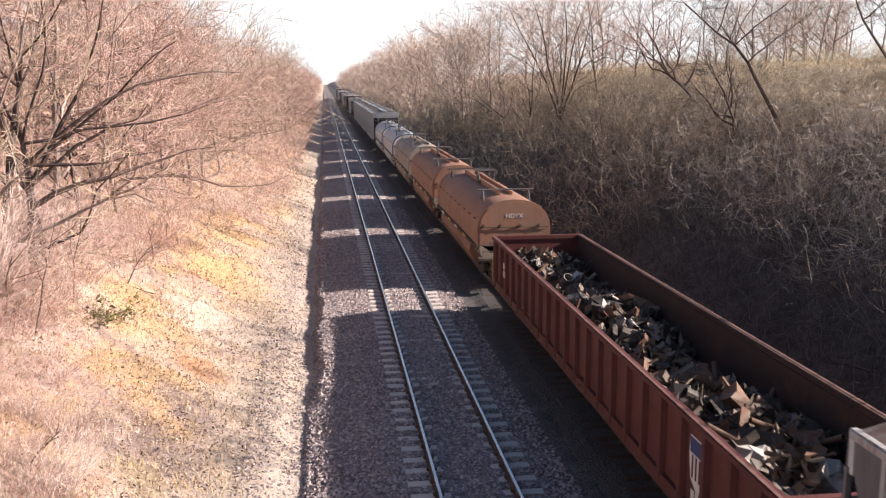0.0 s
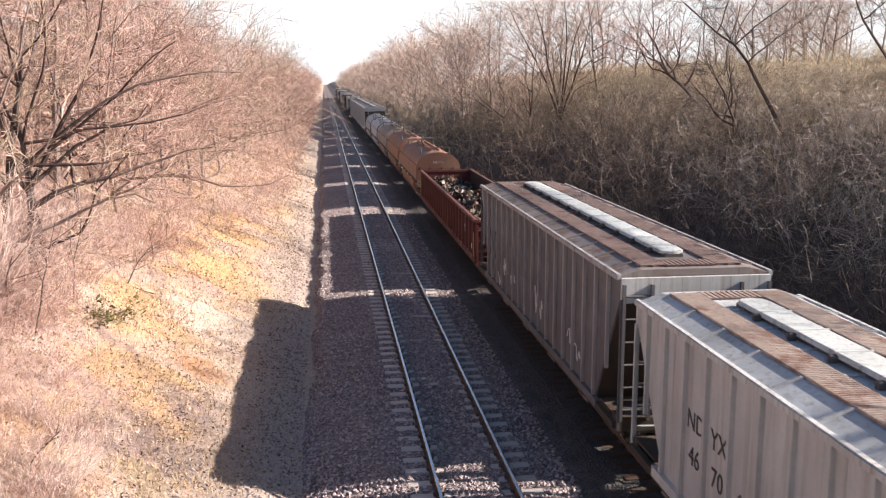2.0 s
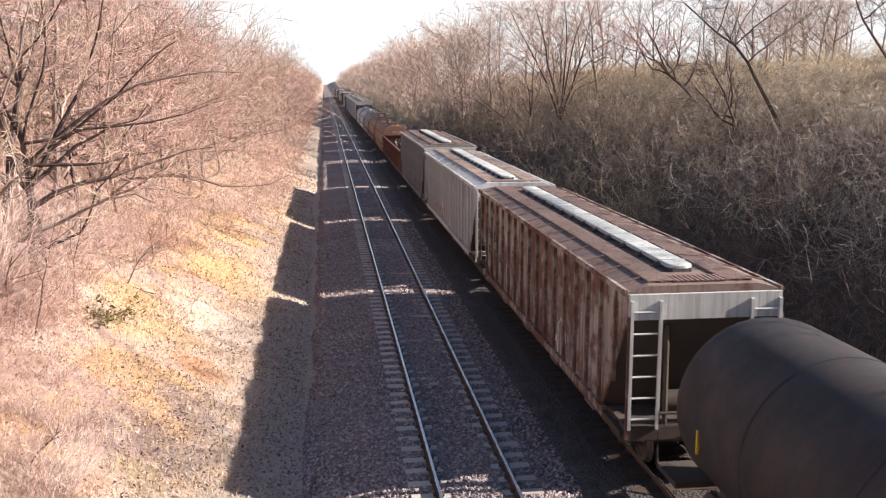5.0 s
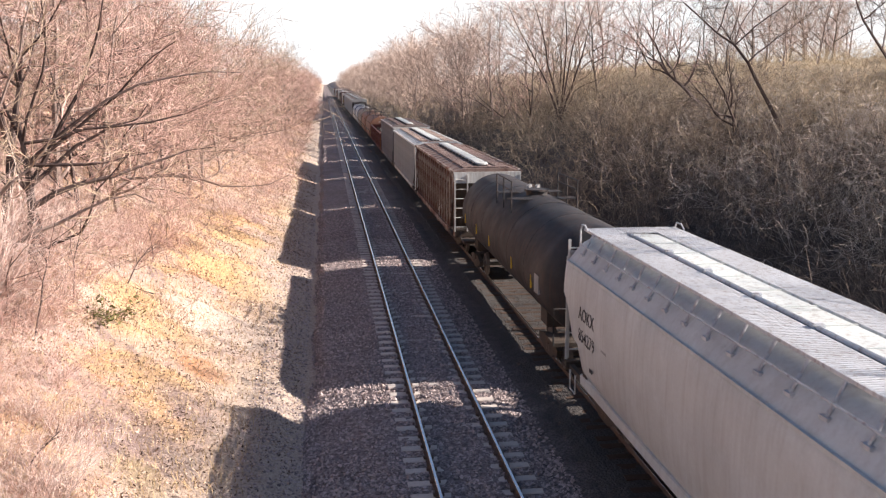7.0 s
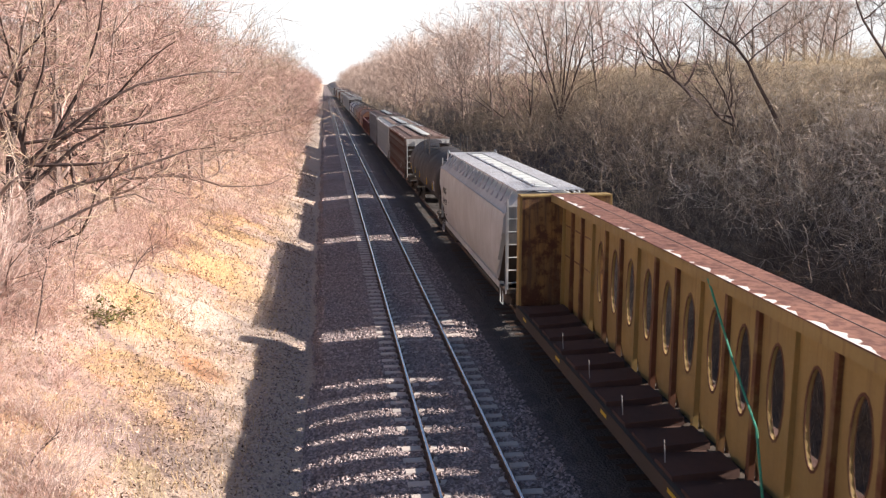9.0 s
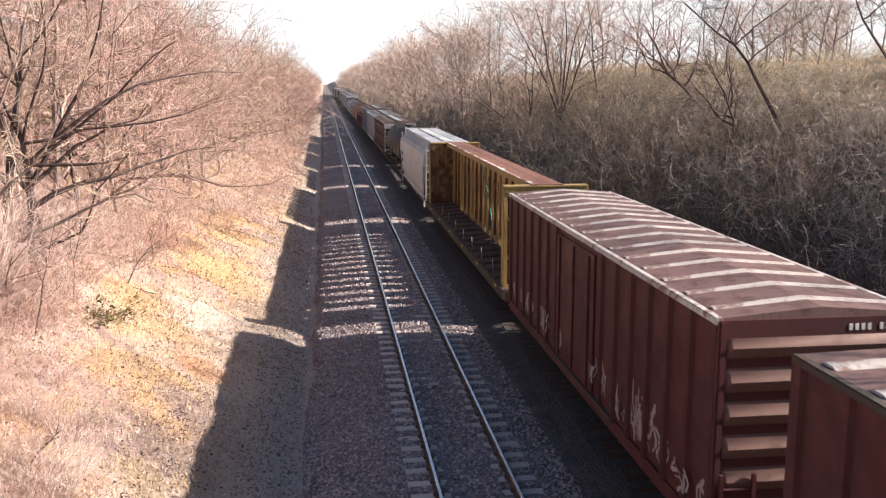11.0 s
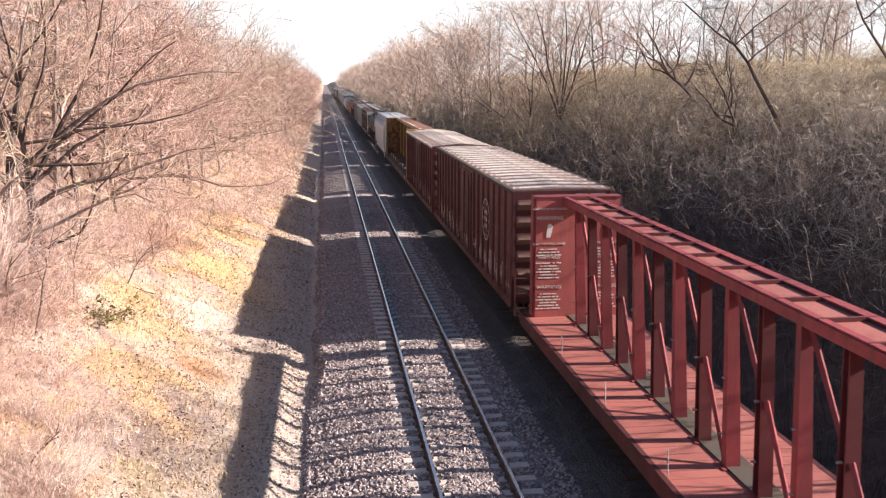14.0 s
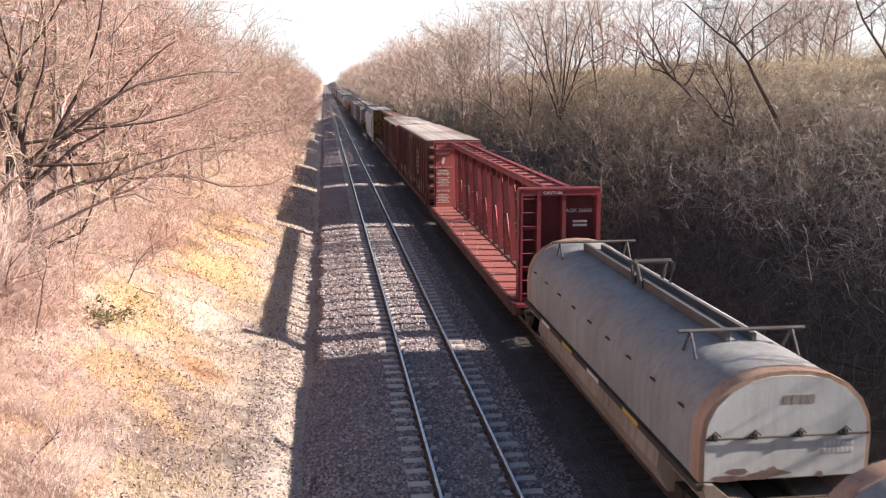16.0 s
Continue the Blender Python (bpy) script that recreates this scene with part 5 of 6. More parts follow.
def coil_car(label, length, skin, band, marks="", bars=False, sill_skin=P_TAN):
    """Coil car with a rounded hood over its trough and a lifting frame along the top."""
    car = thing("coil_car", label, "freight car", "cars of the freight train")
    truck_pair(car, length + 0.9)
    h = length / 2
    half = [(1.39, 1.48), (1.40, 2.15), (1.36, 2.45), (1.22, 2.74), (0.98, 2.98), (0.66, 3.14), (0.33, 3.21)]
    prof = half + [(0, 3.23)] + [(-x, z) for x, z in reversed(half)]
    hood = part("hood", Build().along(prof, -h, h), skin, car, smooth=True)
    for e in (-1, 1):
        rim = [(x * 1.012, 1.48 + (z - 1.48) * 1.012) for x, z in prof]
        part("hood_rim", Build().along(rim, *sorted((e * (h + 0.005), e * (h - 0.32)))), band, hood, "paler band round the hood's end", smooth=True)
        b = Build()
        ring = [(x * 0.955, 1.5 + (z - 1.48) * 0.96) for x, z in prof]
        b.along(ring, *sorted((e * h, e * (h + 0.03))))
        part("end_face", b, P_WHITE if skin is P_SILVER else skin, hood)
        part("end_rod", Build().tube([(-1.34, e * (h + 0.07), 2.2), (1.34, e * (h + 0.07), 2.2)], 0.016, 6), P_UNDER, hood, "thin dark tie rod")
        for x in (-1.2, -0.55, 0.2, 0.95):
            lug = Build().box(x - 0.03, x + 0.03, *sorted((e * (h + 0.03), e * (h + 0.1))), 2.18, 2.28).tube([(x - 0.12, e * (h + 0.06), 2.2), (x, e * (h + 0.08), 2.33), (x + 0.1, e * (h + 0.06), 2.24)], 0.014, 5)
            part("end_lug", lug, P_UNDER, hood)
        scab = random.Random(31)
        for k in range(14):
            x, z, a = scab.uniform(-1.1, 0.6), scab.uniform(1.52, 1.66), scab.uniform(0.06, 0.3)
            pts = [(x + a * c * scab.uniform(0.6, 1.3), z + 0.05 * q * scab.uniform(0.5, 1.4)) for c, q in ((-1, -0.4), (-0.4, -1), (0.5, -0.9), (1, -0.1), (0.4, 0.9), (-0.5, 0.8))]
            part("rust_scab", Build().loft([[(px, e * (h + 0.029), pz) for px, pz in pts], [(px, e * (h + 0.034), pz) for px, pz in pts]]), P_ROOF_RUST, hood)
        part("end_platform", Build().box(-1.4, 1.4, *sorted((e * (h + 0.05), e * (h + 0.45))), 0.98, 1.06), P_UNDER, car)
        part("end_railing", Build().tube([(-1.3, e * (h + 0.42), 1.0), (-1.3, e * (h + 0.42), 1.34), (1.3, e * (h + 0.42), 1.34), (1.3, e * (h + 0.42), 1.0)], 0.02, 6), P_UNDER, car)
    for sx in (-1, 1):
        trough = [(sx * 1.33, 1.47), (sx * 1.36, 1.40), (sx * 1.28, 1.12), (sx * 1.0, 0.85), (sx * 0.4, 0.80), (sx * 0.4, 1.1), (sx * 0.9, 1.2), (sx * 1.2, 1.47)]
        part("trough_side", Build().along(trough, -h - 0.1, h + 0.1), sill_skin, car)
        belly = [(sx * 1.42, 1.36), (sx * 1.46, 1.0), (sx * 1.24, 0.56), (sx * 0.3, 0.48), (sx * 0.3, 0.78), (sx * 1.0, 0.84)]
        part("trough_belly", Build().along(belly, -h + 1.7, h - 1.7), P_TAN if skin is P_SILVER else skin, car)
        part("side_walk", Build().box(*sorted((sx * 1.33, sx * 1.47)), -h - 0.05, h + 0.05, 1.36, 1.47), P_UNDER, car, "dark side ledge under the hood")
        lug = None
        for i in range(9):
            y = -h + 0.9 + i * (length - 1.8) / 8
            if lug is None:
                lug = part("hood_lug", Build().tube([(sx * 1.36, -0.07, 2.42), (sx * 1.42, -0.03, 2.47), (sx * 1.42, 0.03, 2.47), (sx * 1.36, 0.07, 2.42)], 0.022, 5), P_UNDER, hood)
                lug.matrix_basis = pose(0, y, 0)
            else:
                again(lug, y=y, parent=hood)
        for y in (-h * 0.5, -h * 0.1, h * 0.25, h * 0.6):
            part("sill_plate", Build().box(*sorted((sx * 1.47, sx * 1.476)), y - 0.45, y + 0.45, 1.375, 1.455), P_YEL if int(y * 10) % 2 else P_CREAM, car)
    # lifting frame on top
    lift = part("lifting_frame", Build().box(-0.28, -0.2, -h * 0.72, h * 0.72, 3.22, 3.42).box(0.2, 0.28, -h * 0.72, h * 0.72, 3.2, 3.36), P_DARK if skin is P_SILVER else skin, hood, "long lifting frame")
    for y in (-h * 0.72, h * 0.72):
        part("lifting_bar", Build().tube([(-1.15, y, 3.44), (1.15, y, 3.44)], 0.035, 6), P_DARK, hood)
        for sx in (-1, 1):
            part("lifting_leg", Build().tube([(sx * 0.92, y - 0.3, 3.02), (sx * 0.92, y, 3.44), (sx * 0.92, y + 0.3, 3.02)], 0.028, 6), P_DARK, hood)
    part("lifting_loop", Build().tube([(-0.3, -0.25, 3.2), (-0.42, -0.2, 3.75), (-0.42, 0.2, 3.75), (-0.3, 0.25, 3.2)], 0.05, 6).tube([(0.3, -0.25, 3.2), (0.42, -0.2, 3.75), (0.42, 0.2, 3.75), (0.3, 0.25, 3.2)], 0.05, 6)
         .tube([(-0.42, 0, 3.77), (0.42, 0, 3.77)], 0.06, 6), P_DARK, hood)
    if marks:
        letters(marks, 0.24, P_CREAM, car, pose(0.0, -h - 0.036, 2.62, 90, 0, 0))
    if bars:
        for r in range(2):
            for k in range(7):
                part("stencil_bar", Build().box(0.62 + k * 0.075, 0.672 + k * 0.075, -h - 0.036, -h - 0.031, 2.0 - r * 0.12, 2.075 - r * 0.12), P_CREAM, car)
        for k in range(4):
            part("stencil_bar", Build().box(-0.1 + k * 0.14, 0.0 + k * 0.14, -h - 0.036, -h - 0.031, 2.72, 2.86), P_TAN, car)
    return car


SPEED = 12.2
TRAIN = []


def run(car, front, rear):
    TRAIN.append((car, (front + rear) / 2))
    car.matrix_basis = pose(T2, (front + rear) / 2, 0)
    return car


# the cars near the camera, in the order of the train; places are those at the start
orange = coil_car("coil car with a rust-orange rounded hood", 12.7, P_ORANGE, P_ORANGE, marks="NDYX")
run(orange, 47.7, 35.0)
run(gondola("oxide-red gondola heaped with scrap metal", 20.6, 2.52), 31.05, 10.45)
run(covered_hopper("dark grey covered hopper with brown roof walks", 16.4, 3.93, P_GREY, P_ROOF_DUST, P_ROOF_RUST, 18,
                   marks=[("ND", 0.42, 6.15, 2.55), ("YX", 0.42, 5.3, 2.55), ("82", 0.42, 6.15, 1.95), ("66", 0.42, 5.3, 1.95), ("16", 0.42, 4.35, 1.95)], ink=P_INK, wash=6, hatches=1), 9.1, -7.3)
run(covered_hopper("light grey covered hopper with rust streaks", 18.0, 3.70, P_LIGHT, P_ROOF_GALV, P_WALK, 20,
                   marks=[("ND", 0.44, 6.08, 2.45), ("YX", 0.44, 5.21, 2.45), ("46", 0.44, 6.08, 1.88), ("70", 0.44, 5.21, 1.88), ("64", 0.44, 4.34, 1.88)], wash=3, ridge=0.2, red=4, scabs=((-5.85, 0.16, 2.52, 3.51), (-6.15, 0.07, 3.02, 3.41))), -8.2, -26.2)
run(covered_hopper("heavily rusted grey covered hopper", 17.3, 3.72, P_RUSTY, P_ROOF_RUST, P_ROOF_RUST, 17,
                   marks=[("FU", 0.44, 6.42, 2.5), ("RX", 0.44, 5.43, 2.5), ("82", 0.44, 6.42, 1.95), ("76", 0.44, 5.43, 1.95), ("08", 0.44, 4.44, 1.95)], wash=1, hatches=2), -27.1, -44.4)
black_tank = run(tank_car("black tank car with a railed top platform", 16.0, P_BLACK, 1.5, 2.42), -46.2, -62.2)
run(smooth_hopper("off-white smooth-sided covered hopper", 16.7, P_WHITE), -64.0, -80.7)
run(centre_beam_windows("yellow centerbeam flatcar with oval openings, rusted", 21.6, 4.36), -82.9, -104.5)
run(boxcar("maroon boxcar with pale worn roof", 15.5, 4.30, 17, 3.2, 15, rise=0.16, seam=0.2), -106.2, -121.7)
run(boxcar("long maroon boxcar with a ring emblem", 19.2, 4.42, 19, 3.2, 19, emblem=True, seam=0.34), -123.9, -143.1)
run(centre_beam_truss("faded red centerbeam flatcar with open truss", 22.8, 4.46), -144.5, -167.3)
grey_coil = run(coil_car("coil car with a dull silver-grey hood", 12.7, P_SILVER, P_RIM, bars=True), -169.2, -181.9)

# ---- the rest of the train, far ahead ----
def behind(front, rear, source, label=""):
    car = copy_thing(source, pose(T2, (front + rear) / 2, 0))
    TRAIN.append((car, (front + rear) / 2))
    return tagged(car, label)


behind(62.9, 50.2, orange)
dusty = run(coil_car("coil car with a dusty tan hood", 12.7, P_TAN, P_TAN), 78.1, 65.4)
pale = run(coil_car("coil car with a pale hood and dark end band", 12.7, P_WHITE, P_BLUE), 93.3, 80.6)
behind(108.5, 95.8, pale)
far_grey = run(covered_hopper("light grey covered hopper with pale hatch covers", 16.6, 3.95, P_LIGHT, P_ROOF_GALV, P_ROOF_RUST, 17), 127.6, 111.0)
far_box = run(boxcar("maroon boxcar with pale worn roof", 15.5, 4.30, 17, 3.2, 15), 239.4, 223.9)
y = 129.6
for i, kind in enumerate("hhhthBtchhbtchhtb"):
    src, size = {"h": (far_grey, 16.6), "t": (black_tank, 17.4), "b": (far_box, 15.5), "B": (None, 15.5), "c": (dusty, 13.6)}[kind]
    if src is None:
        y = 241.4
        continue
    behind(y + size, y, src)
    y += size + 2.0
behind(-185.25, -197.95, grey_coil)

# ---- bare trees and brush ----
def stem(rr, start, way, length, thick, bits, wander, lift, end=0.12):
    """A crooked tapering line: its points and radii."""
    p, d = Vector(start), Vector(way).normalized()
    pts, rs = [p.copy()], [thick]
    for i in range(bits):
        d = (d + Vector((rr.gauss(0, wander), rr.gauss(0, wander), rr.gauss(0, wander) + lift))).normalized()
        p = p + d * (length / bits)
        pts.append(p.copy())
        rs.append(thick * (1 - (1 - end) * (i + 1) / bits))
    return pts, rs


def skin(stems, sides):
    """Tubes round many stems, as arrays of vertices and quads."""
    vs, fs, n0 = [], [], 0
    for pts, rs in stems:
        k = len(pts)
        P = np.array([tuple(p) for p in pts])
        D = np.gradient(P, axis=0)
        D /= np.linalg.norm(D, axis=1)[:, None] + 1e-9
        up = np.where(np.abs(D[:, 2:3]) < 0.9, np.array([[0, 0, 1.0]]), np.array([[1.0, 0, 0]]))
        U = np.cross(D, up)
        U /= np.linalg.norm(U, axis=1)[:, None] + 1e-9
        W = np.cross(D, U)
        a = np.arange(sides) * 2 * np.pi / sides
        R = np.array(rs)[:, None, None]
        V = P[:, None, :] + R * (U[:, None, :] * np.cos(a)[None, :, None] + W[:, None, :] * np.sin(a)[None, :, None])
        vs.append(V.reshape(-1, 3))
        i, j = np.meshgrid(np.arange(k - 1), np.arange(sides), indexing="ij")
        A = n0 + i * sides + j
        B = n0 + i * sides + (j + 1) % sides
        fs.append(np.stack([A, B, B + sides, A + sides], -1).reshape(-1, 4))
        n0 += k * sides
    return np.concatenate(vs), np.concatenate(fs)


def side_way(rr, d, spread):
    d = Vector(d).normalized()
    u = d.cross(Vector((rr.gauss(0, 1), rr.gauss(0, 1), rr.gauss(0, 1)))).normalized()
    return d * math.cos(spread) + u * math.sin(spread)


def tree_stems(seed, height, thick, limbs=(), count=9, lean=(0, 0), fork=0.3, twigs=8, droop=0.02, fine=1.0, knots=2, wobble=0.13, girth=0.62, rise=(0.5, 1.3), bend=0.07):
    """Trunk and limbs, boughs, and twigs of a bare tree. limbs: set limb directions (dx, dy, dz, start, length)."""
    rr = random.Random(seed)
    trunk = stem(rr, (0, 0, -0.3), (lean[0], lean[1], 1), height * (0.75 if not limbs else 0.55), thick, 8, bend, 0.02, 0.25)
    wood, boughs, fine_ones = [trunk], [], []
    todo = []
    for dx, dy, dz, at, ln in limbs:
        todo.append((at, Vector((dx, dy, dz)), ln))
    for i in range(count):
        at = fork + (1 - fork) * (i + rr.random()) / count
        a = rr.uniform(0, 2 * math.pi)
        todo.append((at, Vector((math.cos(a), math.sin(a), rr.uniform(*rise))), height * rr.uniform(0.35, 0.6) * (1.15 - 0.5 * at)))
    for at, way, ln in todo:
        k = min(len(trunk[0]) - 1, int(at * (len(trunk[0]) - 1)))
        limb = stem(rr, trunk[0][k], way, ln, trunk[1][k] * girth, 7, wobble, 0.03, 0.15)
        wood.append(limb)
        for j in range(1, 8):
            if rr.random() < 0.25:
                continue
            base, rad = limb[0][j], limb[1][j]
            d = limb[0][j] - limb[0][j - 1]
            for _ in range(rr.choice((1, 2))):
                bough = stem(rr, base, side_way(rr, d, rr.uniform(0.4, 0.95)), ln * rr.uniform(0.25, 0.5) * (1.2 - j * 0.09), max(0.010, rad * 0.45), 5, 0.23, droop, 0.25)
                boughs.append(bough)
                for q in range(1, 6):
                    for _ in range(int(twigs / 5 + rr.random())):
                        t = stem(rr, bough[0][q], side_way(rr, bough[0][q] - bough[0][q - 1], rr.uniform(0.3, 0.9)), rr.uniform(0.5, 1.35) * fine, 0.0080 * fine * rr.uniform(0.6, 1.3), knots, 0.34, droop, 0.35)
                        fine_ones.append(t)
    return wood, boughs, fine_ones


def make_tree(label, seed, height, thick, bark_mat, twig_mat, **kw):
    wood, boughs, twigs = tree_stems(seed, height, thick, **kw)
    tree = thing("bare_tree", label, "tree")
    ob = new("trunk", raw("trunk", *skin(wood, 5), bark_mat))
    ob.parent = tree
    va, fa = skin(boughs, 3)
    vb, fb = skin(twigs, 3)
    ob = new("crown", raw("crown", np.concatenate([va, vb]), np.concatenate([fa, fb + len(va)]), twig_mat))
    ob.parent = tree
    tagged(ob, kind="stuff")
    return tree


def shrub_stems(seed, height, count, twigs, spread=0.45, thick=0.016):
    rr = random.Random(seed)
    out = []
    for i in range(count):
        a, o = rr.uniform(0, 6.28), rr.uniform(0, 0.45)
        ln = height * rr.uniform(0.55, 1.1)
        s = stem(rr, (o * math.cos(a), o * math.sin(a), -0.1), (math.cos(a) * spread * rr.uniform(0.2, 1.6), math.sin(a) * spread * rr.uniform(0.2, 1.6), 1), ln, thick * rr.uniform(0.6, 1.4), 4, 0.34, 0.0, 0.3)
        out.append(s)
        for j in range(twigs):
            k = rr.randint(1, 4)
            out.append(stem(rr, s[0][k], side_way(rr, s[0][k] - s[0][k - 1], rr.uniform(0.35, 1.0)), ln * rr.uniform(0.18, 0.46), thick * 0.5, 1, 0.18, 0.02, 0.35))
    return out


def make_shrub(label, seed, height, count, twigs, material, spread=0.45, thick=0.016):
    ob = new("shrub", raw("shrub", *skin(shrub_stems(seed, height, count, twigs, spread, thick), 3), material))
    return tagged(ob, label, "shrub", "brush on the cutting banks")


def plant(source, x, y, turn, size=1.0, sink=0.05, tilt=0):
    m = pose(x, y, float(ground_z(x, y)) - sink, tilt, 0, turn) @ Matrix.Diagonal((size, size, size, 1))
    ob = copy_thing(source, pose(0, 0, 0))
    ob.matrix_basis = m
    return ob


def settle(source, x, y, turn, size=1.0, tilt=0):
    source.matrix_basis = pose(x, y, float(ground_z(x, y)) - 0.05, tilt, 0, turn) @ Matrix.Diagonal((size, size, size, 1))
    return source


rr = random.Random(11)
PINK = "bare tree with dense pinkish-brown twigs on the sunlit bank"
DARK = "bare tree with grey-brown twigs above the shaded bank"
pink_trees = [make_tree(PINK, 21 + i, 9.6 + 0.7 * (i % 3), 0.11, M_BARK_DARK if i in (1, 3) else M_BARK_MID, M_TWIG_PINK if i % 3 else M_TWIG_TAN, count=11, fork=0.12, twigs=8.5, droop=-0.02, fine=1.1, wobble=0.2, rise=(0.05, 0.9)) for i in range(5)]
pink_far = [make_tree(PINK, 41 + i, 10.5 + 0.7 * (i % 3), 0.12, M_BARK_MID, M_TWIG_PINK if i % 2 else M_TWIG_TAN, count=11, fork=0.1, twigs=3.4, droop=-0.02, fine=1.7, knots=1, wobble=0.18, rise=(0.35, 1.1)) for i in range(4)]
grey_trees = [make_tree(DARK, 51 + i, 11.8 + 0.8 * (i % 3), 0.12, M_TWIG_SHADED, M_TWIG_TAN if i % 2 else M_TWIG_PINK, count=12, fork=0.06, twigs=5, droop=0.03, fine=1.3) for i in range(4)]
grey_far = [make_tree(DARK, 61 + i, 13.2 + 0.8 * (i % 3), 0.13, M_BARK_MID, M_TWIG_MAUVE, count=11, fork=0.05, twigs=3.0, droop=0.02, fine=2.4, knots=1) for i in range(4)]

# the large leaning tree over the left bank, and two beside it
hero = make_tree("large bare tree with dark limbs leaning over the bank", 7, 8.6, 0.21, M_BARK_DARK, M_TWIG_PINK, count=2, fork=0.6, twigs=9, wobble=0.13, girth=0.7,
                 limbs=[(0.78, 0.0, 0.56, 0.8, 6.7), (0.97, 0.0, 0.16, 0.9, 6.2), (0.34, 0.0, 1.0, 0.9, 4.8), (1.0, 0.05, 0.04, 0.75, 3.6), (0.7, 0.05, 0.78, 0.7, 6.8), (0.95, -0.1, 0.3, 0.6, 5.4), (0.9, 0.1, 0.35, 0.85, 5.4), (-0.2, 0.1, 1.0, 0.95, 4.4)])
settle(hero, -8.1, 27.0, 0)
settle(make_tree("bare tree with dark forked trunk", 8, 13.0, 0.17, M_BARK_DARK, M_TWIG_PINK, count=6, fork=0.45, twigs=8,
                 limbs=[(0.3, 0, 1.0, 0.8, 4.5), (-0.4, -0.1, 0.8, 0.9, 4.0)]), -8.9, 26.6, 0)

placed = set()


def scatter(sources, spots):
    """Put the first copies at the sources themselves, the rest as copies."""
    for i, (x, y, size) in enumerate(spots):
        src = sources[i % len(sources)]
        turn, tilt = rr.uniform(0, 360), rr.uniform(-6, 6)
        if src.name not in placed:
            placed.add(src.name)
            settle(src, x, y, turn, size, tilt)
        else:
            plant(src, x, y, turn, size, tilt=tilt)


left, left_far = [], []
y = 25.0
while y < 900:
    rows = ((-9.6, -7.8), (-13, -10.5), (-19, -14)) if y < 46 else ((-8.6, -7.2), (-12, -9.5), (-17, -13)) if y < 55 else ((-7.9, -6.7), (-11, -8.8), (-15, -12)) if y < 105 else ((-6.3, -4.9), (-10, -7.2), (-14, -11))
    for x0, x1 in rows:
        if y > 110 and x0 < -10.5:
            continue
        (left if y < 52 else left_far).append((rr.uniform(x0, x1), y + rr.uniform(-1.4, 1.4), rr.uniform(0.85, 1.15)))
    y += 3.6 + y * 0.02 + max(0, y - 250) * 0.07
for i in range(6):
    left.append((rr.uniform(-20, -12.5), rr.uniform(25, 48), rr.uniform(0.9, 1.2)))
for i in range(9):
    y = rr.uniform(36, 58)
    left.append((-0.13 * y - rr.uniform(2.5, 6.5), y, rr.uniform(1.15, 1.35)))
scatter(pink_trees, left)
# unseen trees behind the camera, added to cut the low sky light
for i in range(5):
    left_far.append((rr.uniform(-18, -9), rr.uniform(-30, 6), rr.uniform(0.7, 0.9)))
scatter(pink_far, left_far)
bare = dict(twigs=8, droop=0.0, fine=1.25, bend=0.15)
SPARSE = "bare tree with few dark limbs above the shaded bank"
settle(make_tree(SPARSE, 71, 10.0, 0.17, M_BARK_DARK, M_TWIG_PINK, lean=(-0.48, 0), count=4, fork=0.5, wobble=0.22, girth=0.8,
                 limbs=[(-1, 0, 0.42, 1.0, 5.4), (-0.35, 0, 1, 1.0, 5.0), (-1, 0, 0.12, 0.85, 4.2), (-0.6, 0.1, 0.8, 0.7, 4.6)], **bare), 23.0, 55.0, 0)
settle(make_tree(SPARSE, 72, 6.6, 0.13, M_BARK_DARK, M_TWIG_SHADED, lean=(-0.1, 0.0), count=3, fork=0.5, wobble=0.22, girth=0.8,
                 limbs=[(-0.5, 0, 0.9, 1.0, 6.0), (-0.05, 0, 1, 0.9, 6.0), (-0.8, 0, 0.7, 0.6, 4.0), (0.4, 0, 1.0, 0.8, 5.0)], **bare), 20.0, 45.0, 0)
settle(make_tree(SPARSE, 73, 11.0, 0.115, M_BARK_DARK, M_TWIG_SHADED, lean=(-0.36, 0.0), count=8, fork=0.45, **bare), 21.9, 43.0, 0)
settle(make_tree(SPARSE, 74, 4.0, 0.24, M_BARK_DARK, M_TWIG_TAN, lean=(0.05, 0.0), count=2, fork=0.4, wobble=0.07, twigs=5, fine=1.5,
                 limbs=[(-0.5, 0, 1, 0.3, 10.5), (-0.28, 0.1, 1, 0.4, 10.5), (0.03, 0, 1, 0.5, 10.5), (0.28, -0.1, 1, 0.4, 10.0), (0.42, 0, 1, 0.3, 10.0)]), 20.0, 80.0, 0)
settle(make_tree(SPARSE, 75, 9.0, 0.10, M_BARK_DARK, M_TWIG_SHADED, lean=(-0.95, 0.0), count=4, fork=0.4, **bare), 26.8, 40.0, 0)
right = [(24.5, 84, 0.95), (30, 90, 0.8), (36, 75, 0.62)]
for i in range(9):
    right.append((rr.uniform(27, 48), rr.uniform(76, 118), rr.uniform(0.62, 0.86)))
right_far = []
y = 84.0
while y < 900:
    for x0, x1 in ((13.5, 16), (16, 19.5), (20, 26), (27, 36)):
        if y > 130 and x0 > 26 or y < 150 and x0 < 14:
            continue
        (right if y < 98 else right_far).append((rr.uniform(x0, x1), y + rr.uniform(-2, 2), rr.uniform(0.72, 0.95) if y < 100 else rr.uniform(0.92, 1.12)))
    y += 4.2 + y * 0.021 + max(0, y - 250) * 0.02
for i in range(24):
    y = rr.uniform(70, 150)
    right_far.append((y * rr.uniform(0.40, 0.66), y, rr.uniform(0.5, 0.72)))
